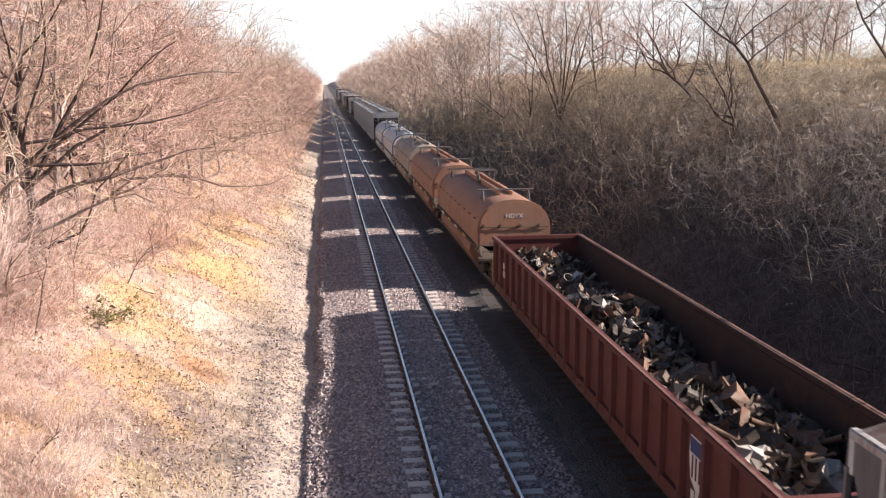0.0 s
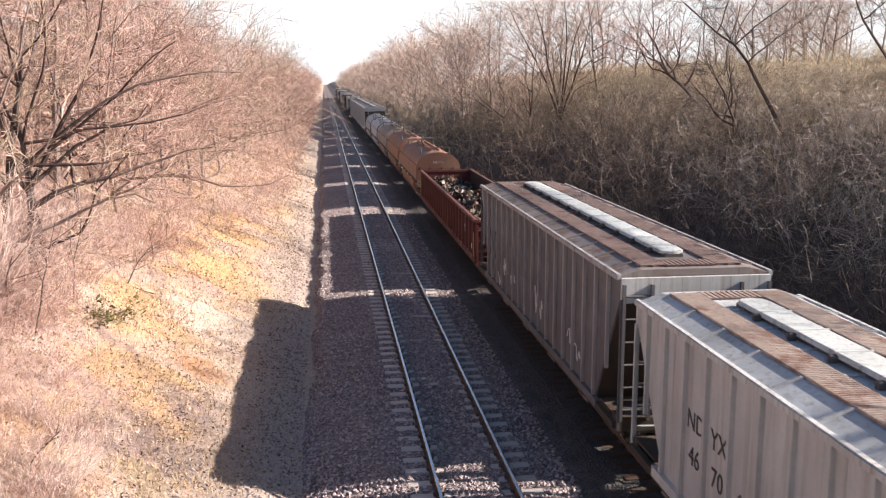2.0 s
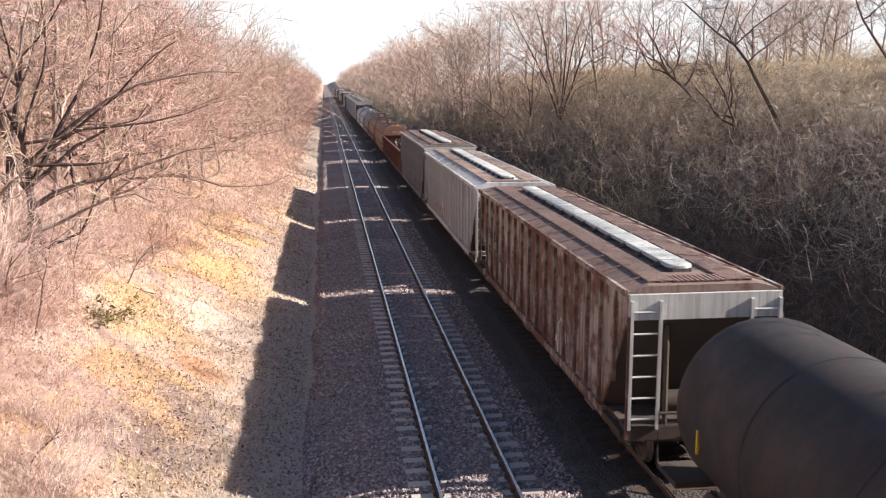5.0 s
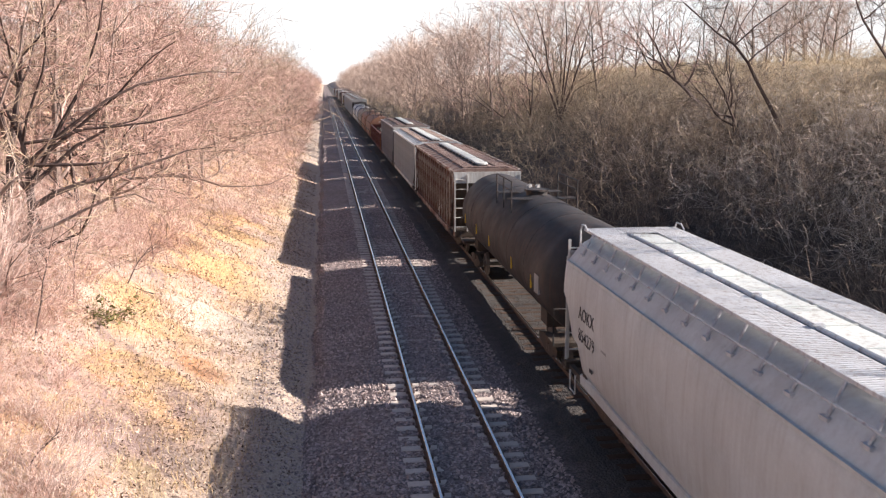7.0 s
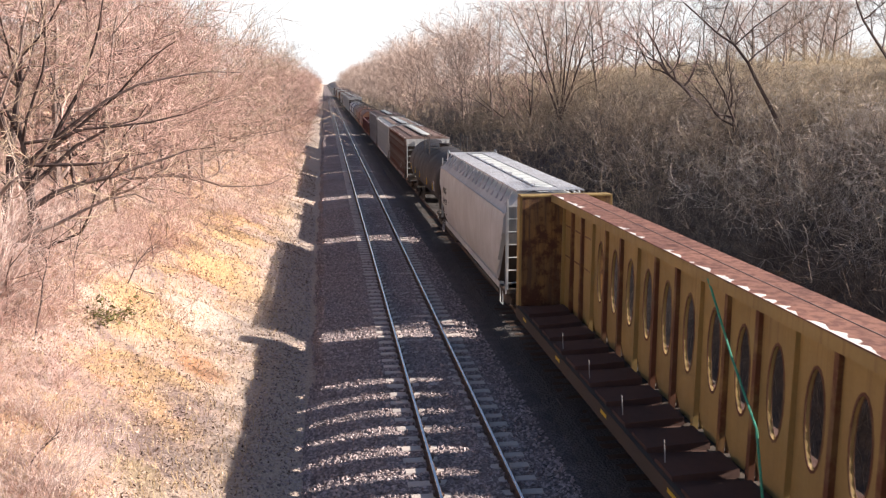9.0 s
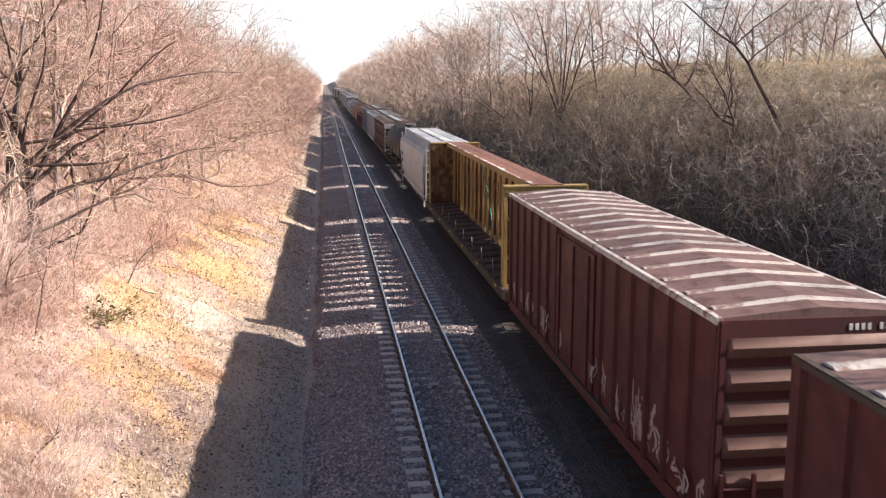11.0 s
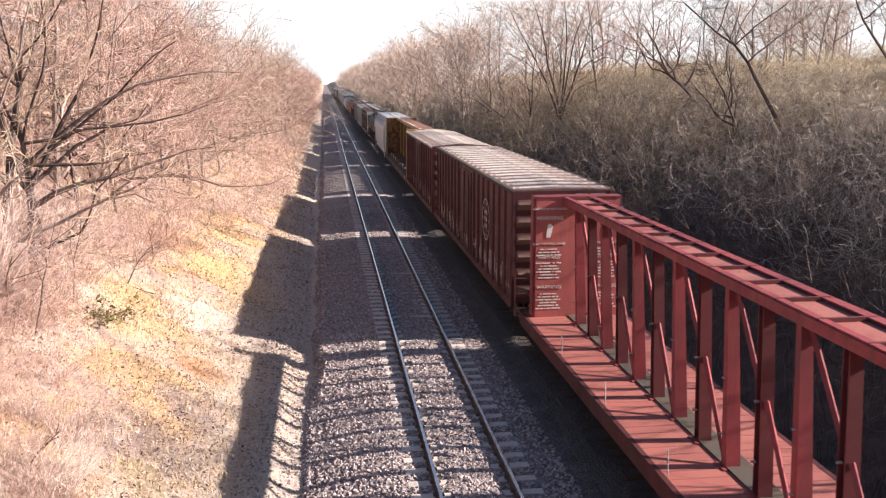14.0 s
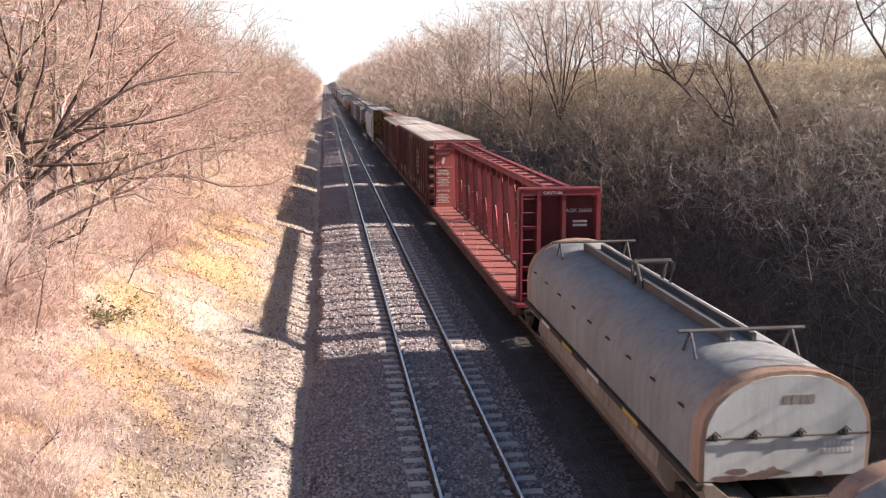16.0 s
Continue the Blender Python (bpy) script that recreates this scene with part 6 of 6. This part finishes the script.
for x, y, size in ((16.0, 3.0, 0.72), (17.0, 8.5, 0.85), (16.2, 13.0, 0.7), (18.2, 17.5, 0.85), (20.0, 22.0, 0.8), (23.5, 26.0, 0.9), (17.5, -4.0, 0.8)):
    right.append((x, y, size))
# more unseen trees behind the camera, added to block sky fill
for i in range(6):
    right_far.append((rr.uniform(20, 34), rr.uniform(-40, -8), rr.uniform(0.6, 0.8)))
scatter(grey_trees, right)
scatter(grey_far, right_far)

leaf_shrubs = [make_shrub("leafless grey-brown shrub on the shaded bank", 80 + i, 3.0, 22, 8, M_TWIG_OLIVE if i % 2 else M_TWIG_SHADED, 0.6, 0.009) for i in range(5)]
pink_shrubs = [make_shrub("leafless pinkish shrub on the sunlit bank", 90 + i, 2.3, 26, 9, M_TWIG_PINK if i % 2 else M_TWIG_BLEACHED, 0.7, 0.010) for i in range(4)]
spots = []
for i in range(120):
    y = 16 + 100 * rr.random() ** 1.4
    x = rr.uniform(14.0, 30)
    spots.append((x, y + rr.uniform(0, 5), rr.uniform(0.8, 1.3) * (1.0 if x < 22 else 0.62)))
# unseen shrubs higher up, added to shade the lower bank
for i in range(12):
    spots.append((rr.uniform(20, 30), rr.uniform(-6, 24), rr.uniform(0.8, 1.1)))
scatter(leaf_shrubs, spots)
spots = []
for i in range(110):
    y = 17 + 95 * rr.random() ** 1.3
    edge = np.interp(y, [20, 29, 37, 45, 53, 75], [-7.2, -6.7, -5.8, -4.7, -3.4, -2.7])
    spots.append((rr.uniform(edge - 8, edge), y, rr.uniform(0.6, 1.2)))
for i in range(34):
    spots.append((rr.uniform(-10.5, -6.9), rr.uniform(14, 36), rr.uniform(0.7, 1.2)))
for i in range(16):
    spots.append((rr.uniform(-9.8, -8.1), rr.uniform(21.5, 26), rr.uniform(1.1, 1.7)))
for i in range(12):
    spots.append((rr.uniform(-6.9, -5.5), rr.uniform(14.5, 19.5), rr.uniform(0.3, 0.6)))
for i in range(26):
    y = rr.uniform(14.5, 25)
    spots.append((-0.325 * y + rr.uniform(-1.6, 0.9), y, rr.uniform(0.3, 0.75)))
scatter(pink_shrubs, spots)
russet = [make_shrub("low leafless russet shrub on the sunlit bank", 190 + i, 1.1, 24, 9, M_TWIG_RUSSET, 0.9, 0.007) for i in range(3)]
scatter(russet, [(-0.325 * y + rr.uniform(-0.9, 0.7), y, rr.uniform(0.5, 1.1)) for y in (15.2, 16.4, 17.5, 18.3, 19.0, 20.2, 21.5, 22.4, 24.0, 26.0, 28.5)]
        + [(rr.uniform(-6.6, -4.2), rr.uniform(28, 40), rr.uniform(0.4, 0.9)) for _ in range(16)])


def thicket(name, label, seed, count, place, height, material, twigs=3, thick=0.009):
    """Saplings past counting, joined."""
    r2 = random.Random(seed)
    stems = []
    for i in range(count):
        x, y = place(r2)
        z = float(ground_z(x, y)) - 0.05
        ln = height * r2.uniform(0.45, 1.15)
        s = stem(r2, (x, y, z), (r2.gauss(0, 0.5), r2.gauss(0, 0.5), 1), ln, thick * (1 + y / 90) * r2.uniform(0.6, 1.3), 4 if y < 70 else 3, 0.62, 0, 0.4)
        stems.append(s)
        for j in range(twigs):
            k = r2.randint(1, len(s[0]) - 1)
            stems.append(stem(r2, s[0][k], side_way(r2, s[0][k] - s[0][k - 1], r2.uniform(0.5, 1.4)), ln * r2.uniform(0.2, 0.55), thick * 0.6 * (1 + y / 90), 2 if y < 55 else 1, 0.45, 0, 0.5))
    return tagged(new(name, raw(name, *skin(stems, 3), material)), label, "undergrowth", kind="stuff")


# brush dark low on the bank, paler above: shade and sun by tone
thicket("undergrowth", "tangle of bare grey-brown saplings on the shaded bank", 3, 4600, lambda q: (12.4 + 8.5 * q.random() ** 0.9, 15 + 42 * q.random() ** 1.2), 2.0, M_TWIG_SHADED, 4, 0.0062)
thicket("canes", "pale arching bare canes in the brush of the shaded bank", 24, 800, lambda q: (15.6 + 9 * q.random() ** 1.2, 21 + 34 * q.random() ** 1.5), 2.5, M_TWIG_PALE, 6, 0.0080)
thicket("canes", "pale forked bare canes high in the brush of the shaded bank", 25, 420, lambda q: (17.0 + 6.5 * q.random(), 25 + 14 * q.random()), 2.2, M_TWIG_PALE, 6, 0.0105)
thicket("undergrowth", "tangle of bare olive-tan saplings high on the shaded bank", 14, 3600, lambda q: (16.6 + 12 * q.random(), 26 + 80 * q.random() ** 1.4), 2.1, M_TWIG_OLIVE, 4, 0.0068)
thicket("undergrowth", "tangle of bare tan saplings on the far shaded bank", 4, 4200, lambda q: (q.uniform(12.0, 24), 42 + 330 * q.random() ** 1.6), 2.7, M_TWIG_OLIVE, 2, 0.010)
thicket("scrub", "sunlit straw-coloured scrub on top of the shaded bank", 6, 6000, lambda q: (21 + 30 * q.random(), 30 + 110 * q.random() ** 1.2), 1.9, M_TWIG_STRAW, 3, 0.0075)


def left_spot(q):
    y = 16 + 330 * q.random() ** 1.6
    edge = np.interp(y, [20, 29, 37, 45, 53, 75], [-7.2, -6.6, -5.7, -4.5, -3.1, -2.4])
    return edge - 9 * q.random() ** 1.2, y


thicket("undergrowth", "tangle of bare pinkish saplings on the sunlit bank", 5, 5600, left_spot, 1.9, M_TWIG_PINK, 4, 0.0075)
thicket("undergrowth", "dark bare saplings among the pinkish brush of the sunlit bank", 15, 700, left_spot, 1.7, M_BARK_DARK, 5, 0.008)

# ---- scrap in the gondola ----
def scrap_heap(car_length, rest):
    heap = thing("scrap_metal", "heap of crumpled scrap metal in the gondola", "scrap metal")
    q = random.Random(77)
    M = [paint("scrap_rust", (0.17, 0.085, 0.05), rusty=0.5, dirty=0.5, patch=5), paint("scrap_dark", (0.06, 0.055, 0.05), rusty=0.3, dirty=0.5, patch=5),
         paint("scrap_white", (0.62, 0.60, 0.56), rusty=0.15, dirty=0.4, patch=5), paint("scrap_bare", (0.30, 0.28, 0.26), rusty=0.35, dirty=0.3, metal=0.5, rough=0.4, patch=5)]
    shapes = []
    for k in range(8):
        b = Build()
        n = 5
        w, l = q.uniform(0.3, 0.65), q.uniform(0.5, 1.2)
        top = [[(w * (i / n - 0.5), l * (j / n - 0.5), 0.16 * math.sin(i * q.uniform(0.6, 1.4) + k) + 0.14 * math.sin(j * q.uniform(0.6, 1.5) + k) + q.gauss(0, 0.035)) for i in range(n + 1)] for j in range(n + 1)]
        for j in range(n):
            for i in range(n):
                b.quad(top[j][i], top[j][i + 1], top[j + 1][i + 1], top[j + 1][i])
                b.quad(*[(p[0], p[1], p[2] - 0.012) for p in (top[j + 1][i], top[j + 1][i + 1], top[j][i + 1], top[j][i])])
        shapes.append(("crumpled_sheet", b))
    for k in range(3):
        ln, r = q.uniform(0.6, 1.6), q.uniform(0.05, 0.16)
        b = Build()
        m = 12
        for o, i2 in ((1.0, 0.86),):
            ring = lambda rad, y: [(rad * math.cos(2 * math.pi * j / m), y, rad * math.sin(2 * math.pi * j / m)) for j in range(m)]
            b.loft([ring(r * i2, -ln / 2), ring(r, -ln / 2), ring(r, ln / 2), ring(r * i2, ln / 2), ring(r * i2, -ln / 2)], caps=False)
        shapes.append(("pipe", b))
    for k in range(4):
        b = Build()
        a = [(q.uniform(-0.3, 0.3) + sx * 0.25, sy * 0.3 + q.uniform(-0.12, 0.12)) for sx, sy in ((-1, -1), (1, -1), (1.2, 1), (-1, 1))]
        b.loft([[(x, y, -0.15) for x, y in a], [(x * 0.9 + q.uniform(-0.1, 0.1), y * 0.8, 0.05 + q.uniform(-0.05, 0.1)) for x, y in a], [(x * 0.5, y * 0.6 + 0.1, 0.22 + q.uniform(-0.08, 0.08)) for x, y in a]])
        shapes.append(("crushed_box", b))
    for k in range(3):
        pts = [(q.uniform(-0.15, 0.15), -0.7 + 0.28 * i, q.uniform(-0.15, 0.25)) for i in range(6)]
        shapes.append(("bent_rod", Build().tube(pts, q.uniform(0.015, 0.04), 5)))
    b = Build().along([(-0.1, -0.1), (0.1, -0.1), (0.1, -0.085), (0.008, -0.085), (0.008, 0.085), (0.1, 0.085), (0.1, 0.1), (-0.1, 0.1), (-0.1, 0.085), (-0.008, 0.085), (-0.008, -0.085), (-0.1, -0.085)], -0.7, 0.7)
    shapes.append(("girder", b))
    meshes = {}
    for i in range(290):
        name, b = q.choice(shapes)
        mi = q.choices((0, 1, 2, 3), (0.44, 0.36, 0.06, 0.14))[0]
        key = (id(b), mi)
        if key not in meshes:
            meshes[key] = b.mesh(name, M[mi])
        y = q.uniform(-car_length / 2 + 0.9, car_length / 2 - 0.8)
        x = q.uniform(-1.0, 1.0)
        z = 1.2 + 0.4 * (1 - (x / 1.25) ** 2) + 0.22 * math.sin(y * 0.8) + q.uniform(-0.2, 0.16)
        o = new(name, meshes[key])
        o.parent = heap
        o.matrix_basis = pose(x, y, z, q.uniform(-55, 55), q.uniform(-55, 55), q.uniform(0, 360))
    bed = Build()
    n, m = 60, 8
    for j in range(n):
        for i in range(m):
            def at(i2, j2):
                x, y = -1.38 + 2.76 * i2 / m, -car_length / 2 + 0.2 + (car_length - 0.4) * j2 / n
                return (x, y, 1.12 + 0.28 * (1 - (x / 1.4) ** 2) + 0.12 * math.sin(y * 2.3 + i2))
            bed.quad(at(i, j), at(i + 1, j), at(i + 1, j + 1), at(i, j + 1))
    part("scrap_fines", bed, M[1], heap, "dark broken scrap under the larger pieces")
    g = np.random.default_rng(78)
    n = 2600
    x, y = g.uniform(-1.3, 1.3, n), g.uniform(-car_length / 2 + 0.4, car_length / 2 - 0.4, n)
    z = 1.3 + 0.42 * (1 - (x / 1.45) ** 2) + 0.2 * np.sin(y * 0.8) + 0.12 * np.sin(2.9 * y + 2 * x) + g.uniform(-0.16, 0.14, n)
    u, w = g.normal(size=(n, 3)), g.normal(size=(n, 3))
    u *= (g.uniform(0.06, 0.3, n) / np.linalg.norm(u, axis=1))[:, None]
    w *= (g.uniform(0.03, 0.13, n) / np.linalg.norm(w, axis=1))[:, None]
    c, fold = np.column_stack([x, y, z]), g.normal(0, 0.05, (n, 3))
    V = np.stack([c - u - w, c - u + w, c + fold - w, c + fold + w, c + u - w * 0.6, c + u + w * 0.6], 1).reshape(-1, 3)
    k = np.arange(n)[:, None] * 6
    F = np.concatenate([k + np.array([[0, 1, 3, 2]]), k + np.array([[2, 3, 5, 4]])], 0)
    shards = new("loose_scrap", raw("loose_scrap", V, F, bark("scrap_mixed", (0.03, 0.024, 0.021), (0.34, 0.27, 0.22), 0.6)))
    shards.parent = heap
    tagged(shards, "small bent strips and shards of scrap", kind="stuff")
    TRAIN.append((heap, rest))
    heap.matrix_basis = pose(T2, rest, 0)
    return heap


scrap_heap(20.6, 20.75)

# ---- ground cover ----
def blades(name, label, seed, count, place, height, material, lean=0.6, width=0.012):
    """Dry grass and weed stalks: thin bent blades with two faces each, joined."""
    g = np.random.default_rng(seed)
    xy = np.array([place(g) for _ in range(count)])
    z = ground_z(xy[:, 0], xy[:, 1])
    P = np.column_stack([xy, z - 0.02])
    a, t = g.uniform(0, 2 * np.pi, count), g.uniform(0, 2 * np.pi, count)
    h = height * g.uniform(0.4, 1.2, count)
    w = width * (1 + xy[:, 1] / 60)
    side = np.column_stack([np.cos(a), np.sin(a), np.zeros(count)]) * w[:, None]
    tip = np.column_stack([np.cos(t) * lean * h * g.uniform(0.2, 1.3, count), np.sin(t) * lean * h * g.uniform(0.2, 1.3, count), h])
    mid = tip * np.array([0.35, 0.35, 0.62])
    V = np.stack([P - side, P + side, P + mid - side * 0.8, P + mid + side * 0.8, P + tip - side * 0.15, P + tip + side * 0.15], 1).reshape(-1, 3)
    b = np.arange(count)[:, None] * 6
    F = np.concatenate([b + np.array([[0, 1, 3, 2]]), b + np.array([[2, 3, 5, 4]])], 0)
    return tagged(new(name, raw(name, V, F, material)), label, "grass", kind="stuff")


blades("dry_grass", "straw-coloured dry grass on the sunlit bank", 1, 30000, lambda g: (-1.6 - 9.5 * g.random() ** 0.8, 14 + 90 * g.random() ** 1.9), 0.22, M_GRASS, 0.9, 0.006)
blades("dry_grass", "pale weed stalks under the brush", 2, 10000, lambda g: (10.6 + 14 * g.random() ** 1.2, 15 + 110 * g.random() ** 1.7), 0.7, M_TWIG_SHADED, 0.5, 0.006)


def fallen_leaves(count, seed, place, material, name="fallen_leaves", size=0.03):
    g = np.random.default_rng(seed)
    xy = np.array([place(g) for _ in range(count)])
    z = ground_z(xy[:, 0], xy[:, 1]) + g.uniform(0.005, 0.05, count)
    P = np.column_stack([xy, z])
    s = size * g.uniform(0.6, 1.6, count) * (1 + xy[:, 1] / 80)
    u, v = g.normal(size=(count, 3)), g.normal(size=(count, 3))
    u[:, 2] *= 0.6
    v[:, 2] *= 0.6
    u *= (s / np.linalg.norm(u, axis=1))[:, None]
    v *= (0.7 * s / np.linalg.norm(v, axis=1))[:, None]
    V = np.stack([P - u, P + v * 0.6, P + u, P - v], 1).reshape(-1, 3)
    F = np.arange(count * 4).reshape(-1, 4)
    return tagged(new(name, raw(name, V, F, material)), "curled dry leaves and twigs lying on the bank", "leaf litter", kind="stuff")


M_LEAF_DRY = bark("dry_leaf", (0.09, 0.052, 0.040), (0.80, 0.62, 0.50))


def leaf_spot(g):
    """Leaves gather in drifts."""
    while True:
        x, y = -0.85 - 11 * g.random() ** 0.9, 13 + 75 * g.random() ** 1.8
        if g.random() < 0.25 + 0.75 * (0.5 + 0.5 * math.sin(0.7 * y + 1.1 * x) * math.sin(0.33 * y - 0.8 * x + 1)):
            return x, y


fallen_leaves(70000, 8, leaf_spot, M_LEAF_DRY, size=0.027)

# a low evergreen patch among the leaves
q = random.Random(6)
green = []
for i in range(60):
    green.append(stem(q, (q.gauss(0, 0.55), q.gauss(0, 0.4), 0), (q.gauss(0, 0.8), q.gauss(0, 0.8), 0.6), q.uniform(0.3, 0.7), 0.012, 3, 0.2, 0, 0.5))
gv, gf = skin(green, 3)
weed = thing("evergreen_weed", "low green weed clump among dry leaves", "plant")
ob = tagged(new("stem_tuft", raw("stem_tuft", gv, gf, M_TWIG_TAN)), kind="stuff")
ob.parent = weed
g = np.random.default_rng(4)
P = gv[g.integers(0, len(gv), 420)] + g.normal(0, 0.08, (420, 3))
u, v = g.normal(0, 0.035, (420, 3)), g.normal(0, 0.025, (420, 3))
ob = tagged(new("leaf_tuft", raw("leaf_tuft", np.stack([P - u, P + v, P + u, P - v], 1).reshape(-1, 3), np.arange(1680).reshape(-1, 4), M_LEAF)), kind="stuff")
ob.parent = weed
weed.matrix_basis = pose(-6.2, 25.6, float(ground_z(-6.2, 25.6)), 0, 0, 20)

# broken branches lying and standing on the bank
for i, (x, y, ln, a, up) in enumerate(((-6.4, 30.5, 1.6, 60, 1.6), (-7.2, 31.0, 2.2, 140, 0.5), (-6.9, 26.0, 2.4, 95, 2.6), (-7.0, 22.8, 2.9, 15, 9.0), (-5.5, 27.5, 1.8, 200, 0.25), (-5.4, 16.6, 0.9, 40, 1.6), (12.6, 22.6, 2.0, 20, 0.12), (13.4, 21.0, 1.6, 200, 0.2), (-6.2, 34.0, 1.4, 80, 3.0),
                                       (-7.9, 23.5, 2.6, 300, 1.0), (-5.2, 31.0, 1.5, 210, 0.2))):
    s = [stem(q, (0, 0, -0.05), (math.cos(radians(a)), math.sin(radians(a)), up), ln, 0.028, 6, 0.1, 0, 0.35)]
    for k in range(4):
        s.append(stem(q, s[0][0][2 + k % 4], side_way(q, (math.cos(radians(a)), math.sin(radians(a)), up), 0.7), ln * 0.35, 0.012, 4, 0.15, 0, 0.4))
    ob = tagged(new("dead_branch", raw("dead_branch", *skin(s, 5), M_BARK_DARK)), "bare broken branch stuck in the leafy bank", "branch")
    ob.matrix_basis = pose(x, y, float(ground_z(x, y)))

# ---- ties and ballast stones, last ----
TIE = Build().loft([[(-1.3, -0.13, -0.42), (1.3, -0.13, -0.42), (1.3, 0.13, -0.42), (-1.3, 0.13, -0.42)],
                    [(-1.3, -0.125, -0.19), (1.3, -0.125, -0.19), (1.3, 0.125, -0.19), (-1.3, 0.125, -0.19)],
                    [(-1.285, -0.105, -0.155), (1.285, -0.105, -0.155), (1.285, 0.105, -0.155), (-1.285, 0.105, -0.155)]]).mesh("tie", M_TIE)
TIE0, TIESTEP = 25.427, 0.61
q = random.Random(9)
near = range(-20, 190)
for k in near:
    o = new("tie", TIE)
    o.parent = track_of[T1]
    o.matrix_basis = pose(T1 + q.gauss(0, 0.012), TIE0 + k * TIESTEP + q.gauss(0, 0.018), q.gauss(-0.008, 0.006), 0, 0, q.gauss(0, 0.5))
wooden = Build().box(-1.3, 1.3, -0.115, 0.115, -0.36, -0.138).mesh("wooden_tie", M_TIE_WOOD)
for k in range(-18, 60):
    o = new("wooden_tie", wooden)
    o.parent = track_of[T2]
    o.matrix_basis = pose(T2 + q.gauss(0, 0.03), TIE0 + k * 0.55 + q.gauss(0, 0.03), q.gauss(-0.004, 0.006), 0, 0, q.gauss(0, 1.0))
rest = Build()
for tx, ks in ((T1, range(190, 700)), (T1, range(-105, -20)), (T2, range(-105, -20))):
    for k in ks:
        y = TIE0 + k * TIESTEP
        rest.box(tx - 1.3, tx + 1.3, y - 0.12, y + 0.12, -0.4, -0.157 if tx == T1 else -0.2)
o = new("more_ties", rest.mesh("more_ties", M_TIE))
o.parent = track_of[T1]
tagged(o, "distant and hidden ties", kind="stuff")
clips = Build()
for k in range(-20, 110):
    for sx in (-1, 1):
        x, y = T1 + sx * GAUGE / 2, TIE0 + k * TIESTEP
        for s in (-1, 1):
            clips.box(x + s * 0.075 - 0.03, x + s * 0.075 + 0.03, y - 0.05, y + 0.05, -0.16, -0.12)
o = new("rail_clips", clips.mesh("rail_clips", M_RAIL))
o.parent = track_of[T1]
tagged(o, "steel rail fastenings", kind="stuff")


def stones(count, seed, place, size, name="ballast_stones", label="loose crushed ballast stones"):
    """Angular stones with eight faces, past counting, joined."""
    g = np.random.default_rng(seed)
    xy = np.array([place(g) for _ in range(count)])
    z = np.maximum(bed_z(xy[:, 0], xy[:, 1]), np.where((xy[:, 0] > -0.7) & (xy[:, 0] < 10.4), -9, ground_z(xy[:, 0], xy[:, 1])))
    z = np.where((xy[:, 0] < -0.72), ground_z(xy[:, 0], xy[:, 1]), z)
    c = np.column_stack([xy, z + g.uniform(-0.012, 0.022, count)])
    s = size * g.uniform(0.55, 1.35, count)
    base = np.array([[1, 0, 0], [0, 1, 0], [-1, 0, 0], [0, -1, 0], [0, 0, 0.8], [0, 0, -0.8]])
    V = base[None] + g.normal(0, 0.28, (count, 6, 3))
    a = g.uniform(0, 2 * np.pi, count)
    R = np.zeros((count, 3, 3))
    R[:, 0, 0], R[:, 0, 1], R[:, 1, 0], R[:, 1, 1], R[:, 2, 2] = np.cos(a), -np.sin(a), np.sin(a), np.cos(a), 1
    V = np.einsum("nij,nkj->nki", R, V) * s[:, None, None] + c[:, None, :]
    T = np.array([[0, 1, 4], [1, 2, 4], [2, 3, 4], [3, 0, 4], [1, 0, 5], [2, 1, 5], [3, 2, 5], [0, 3, 5]])
    F = (np.arange(count)[:, None, None] * 6 + T[None]).reshape(-1, 3)
    ob = new(name, raw(name, V, F, M_STONE))
    return tagged(ob, label, "ballast", kind="stuff")


def off_ties(g):
    """Places on the bed: shoulders, cribs between the ties, and the six-foot."""
    while True:
        x, y = g.uniform(-0.6, 4.8), 14.5 + 45 * g.random() ** 1.8
        k = (y - TIE0) / TIESTEP
        if T1 - 1.32 < x < T1 + 1.32 and abs(k - round(k)) < 0.26 and (abs(x - T1) > 0.42 or g.random() < 0.35):
            continue
        return x, y


stones(29000, 2, off_ties, 0.04)
stones(7000, 3, lambda g: (-0.5 - 1.5 * g.random() ** 1.6, 14 + 45 * g.random() ** 1.6), 0.034, label="scattered stones along the ditch")



def motions():
    """The whole train rolls away at one speed; the wheelsets of the cars that pass near turn with it."""
    for car, y in TRAIN:
        walk(car, [(t, pose(T2, y + SPEED * t, 0)) for t in (0.0, 4.0, 8.0, 12.0, 16.0)])
    turn = math.degrees(SPEED / 0.455) / FPS
    for car, y in TRAIN:
        if -190 < y < 45:
            for piece in car.children_recursive:
                if piece.name.split(".")[0] == "wheelset":
                    at = piece.matrix_basis.translation
                    walk(piece, [(k / FPS, pose(at.x, at.y, at.z, -turn * k)) for k in range(16 * FPS + 1)])


motions()
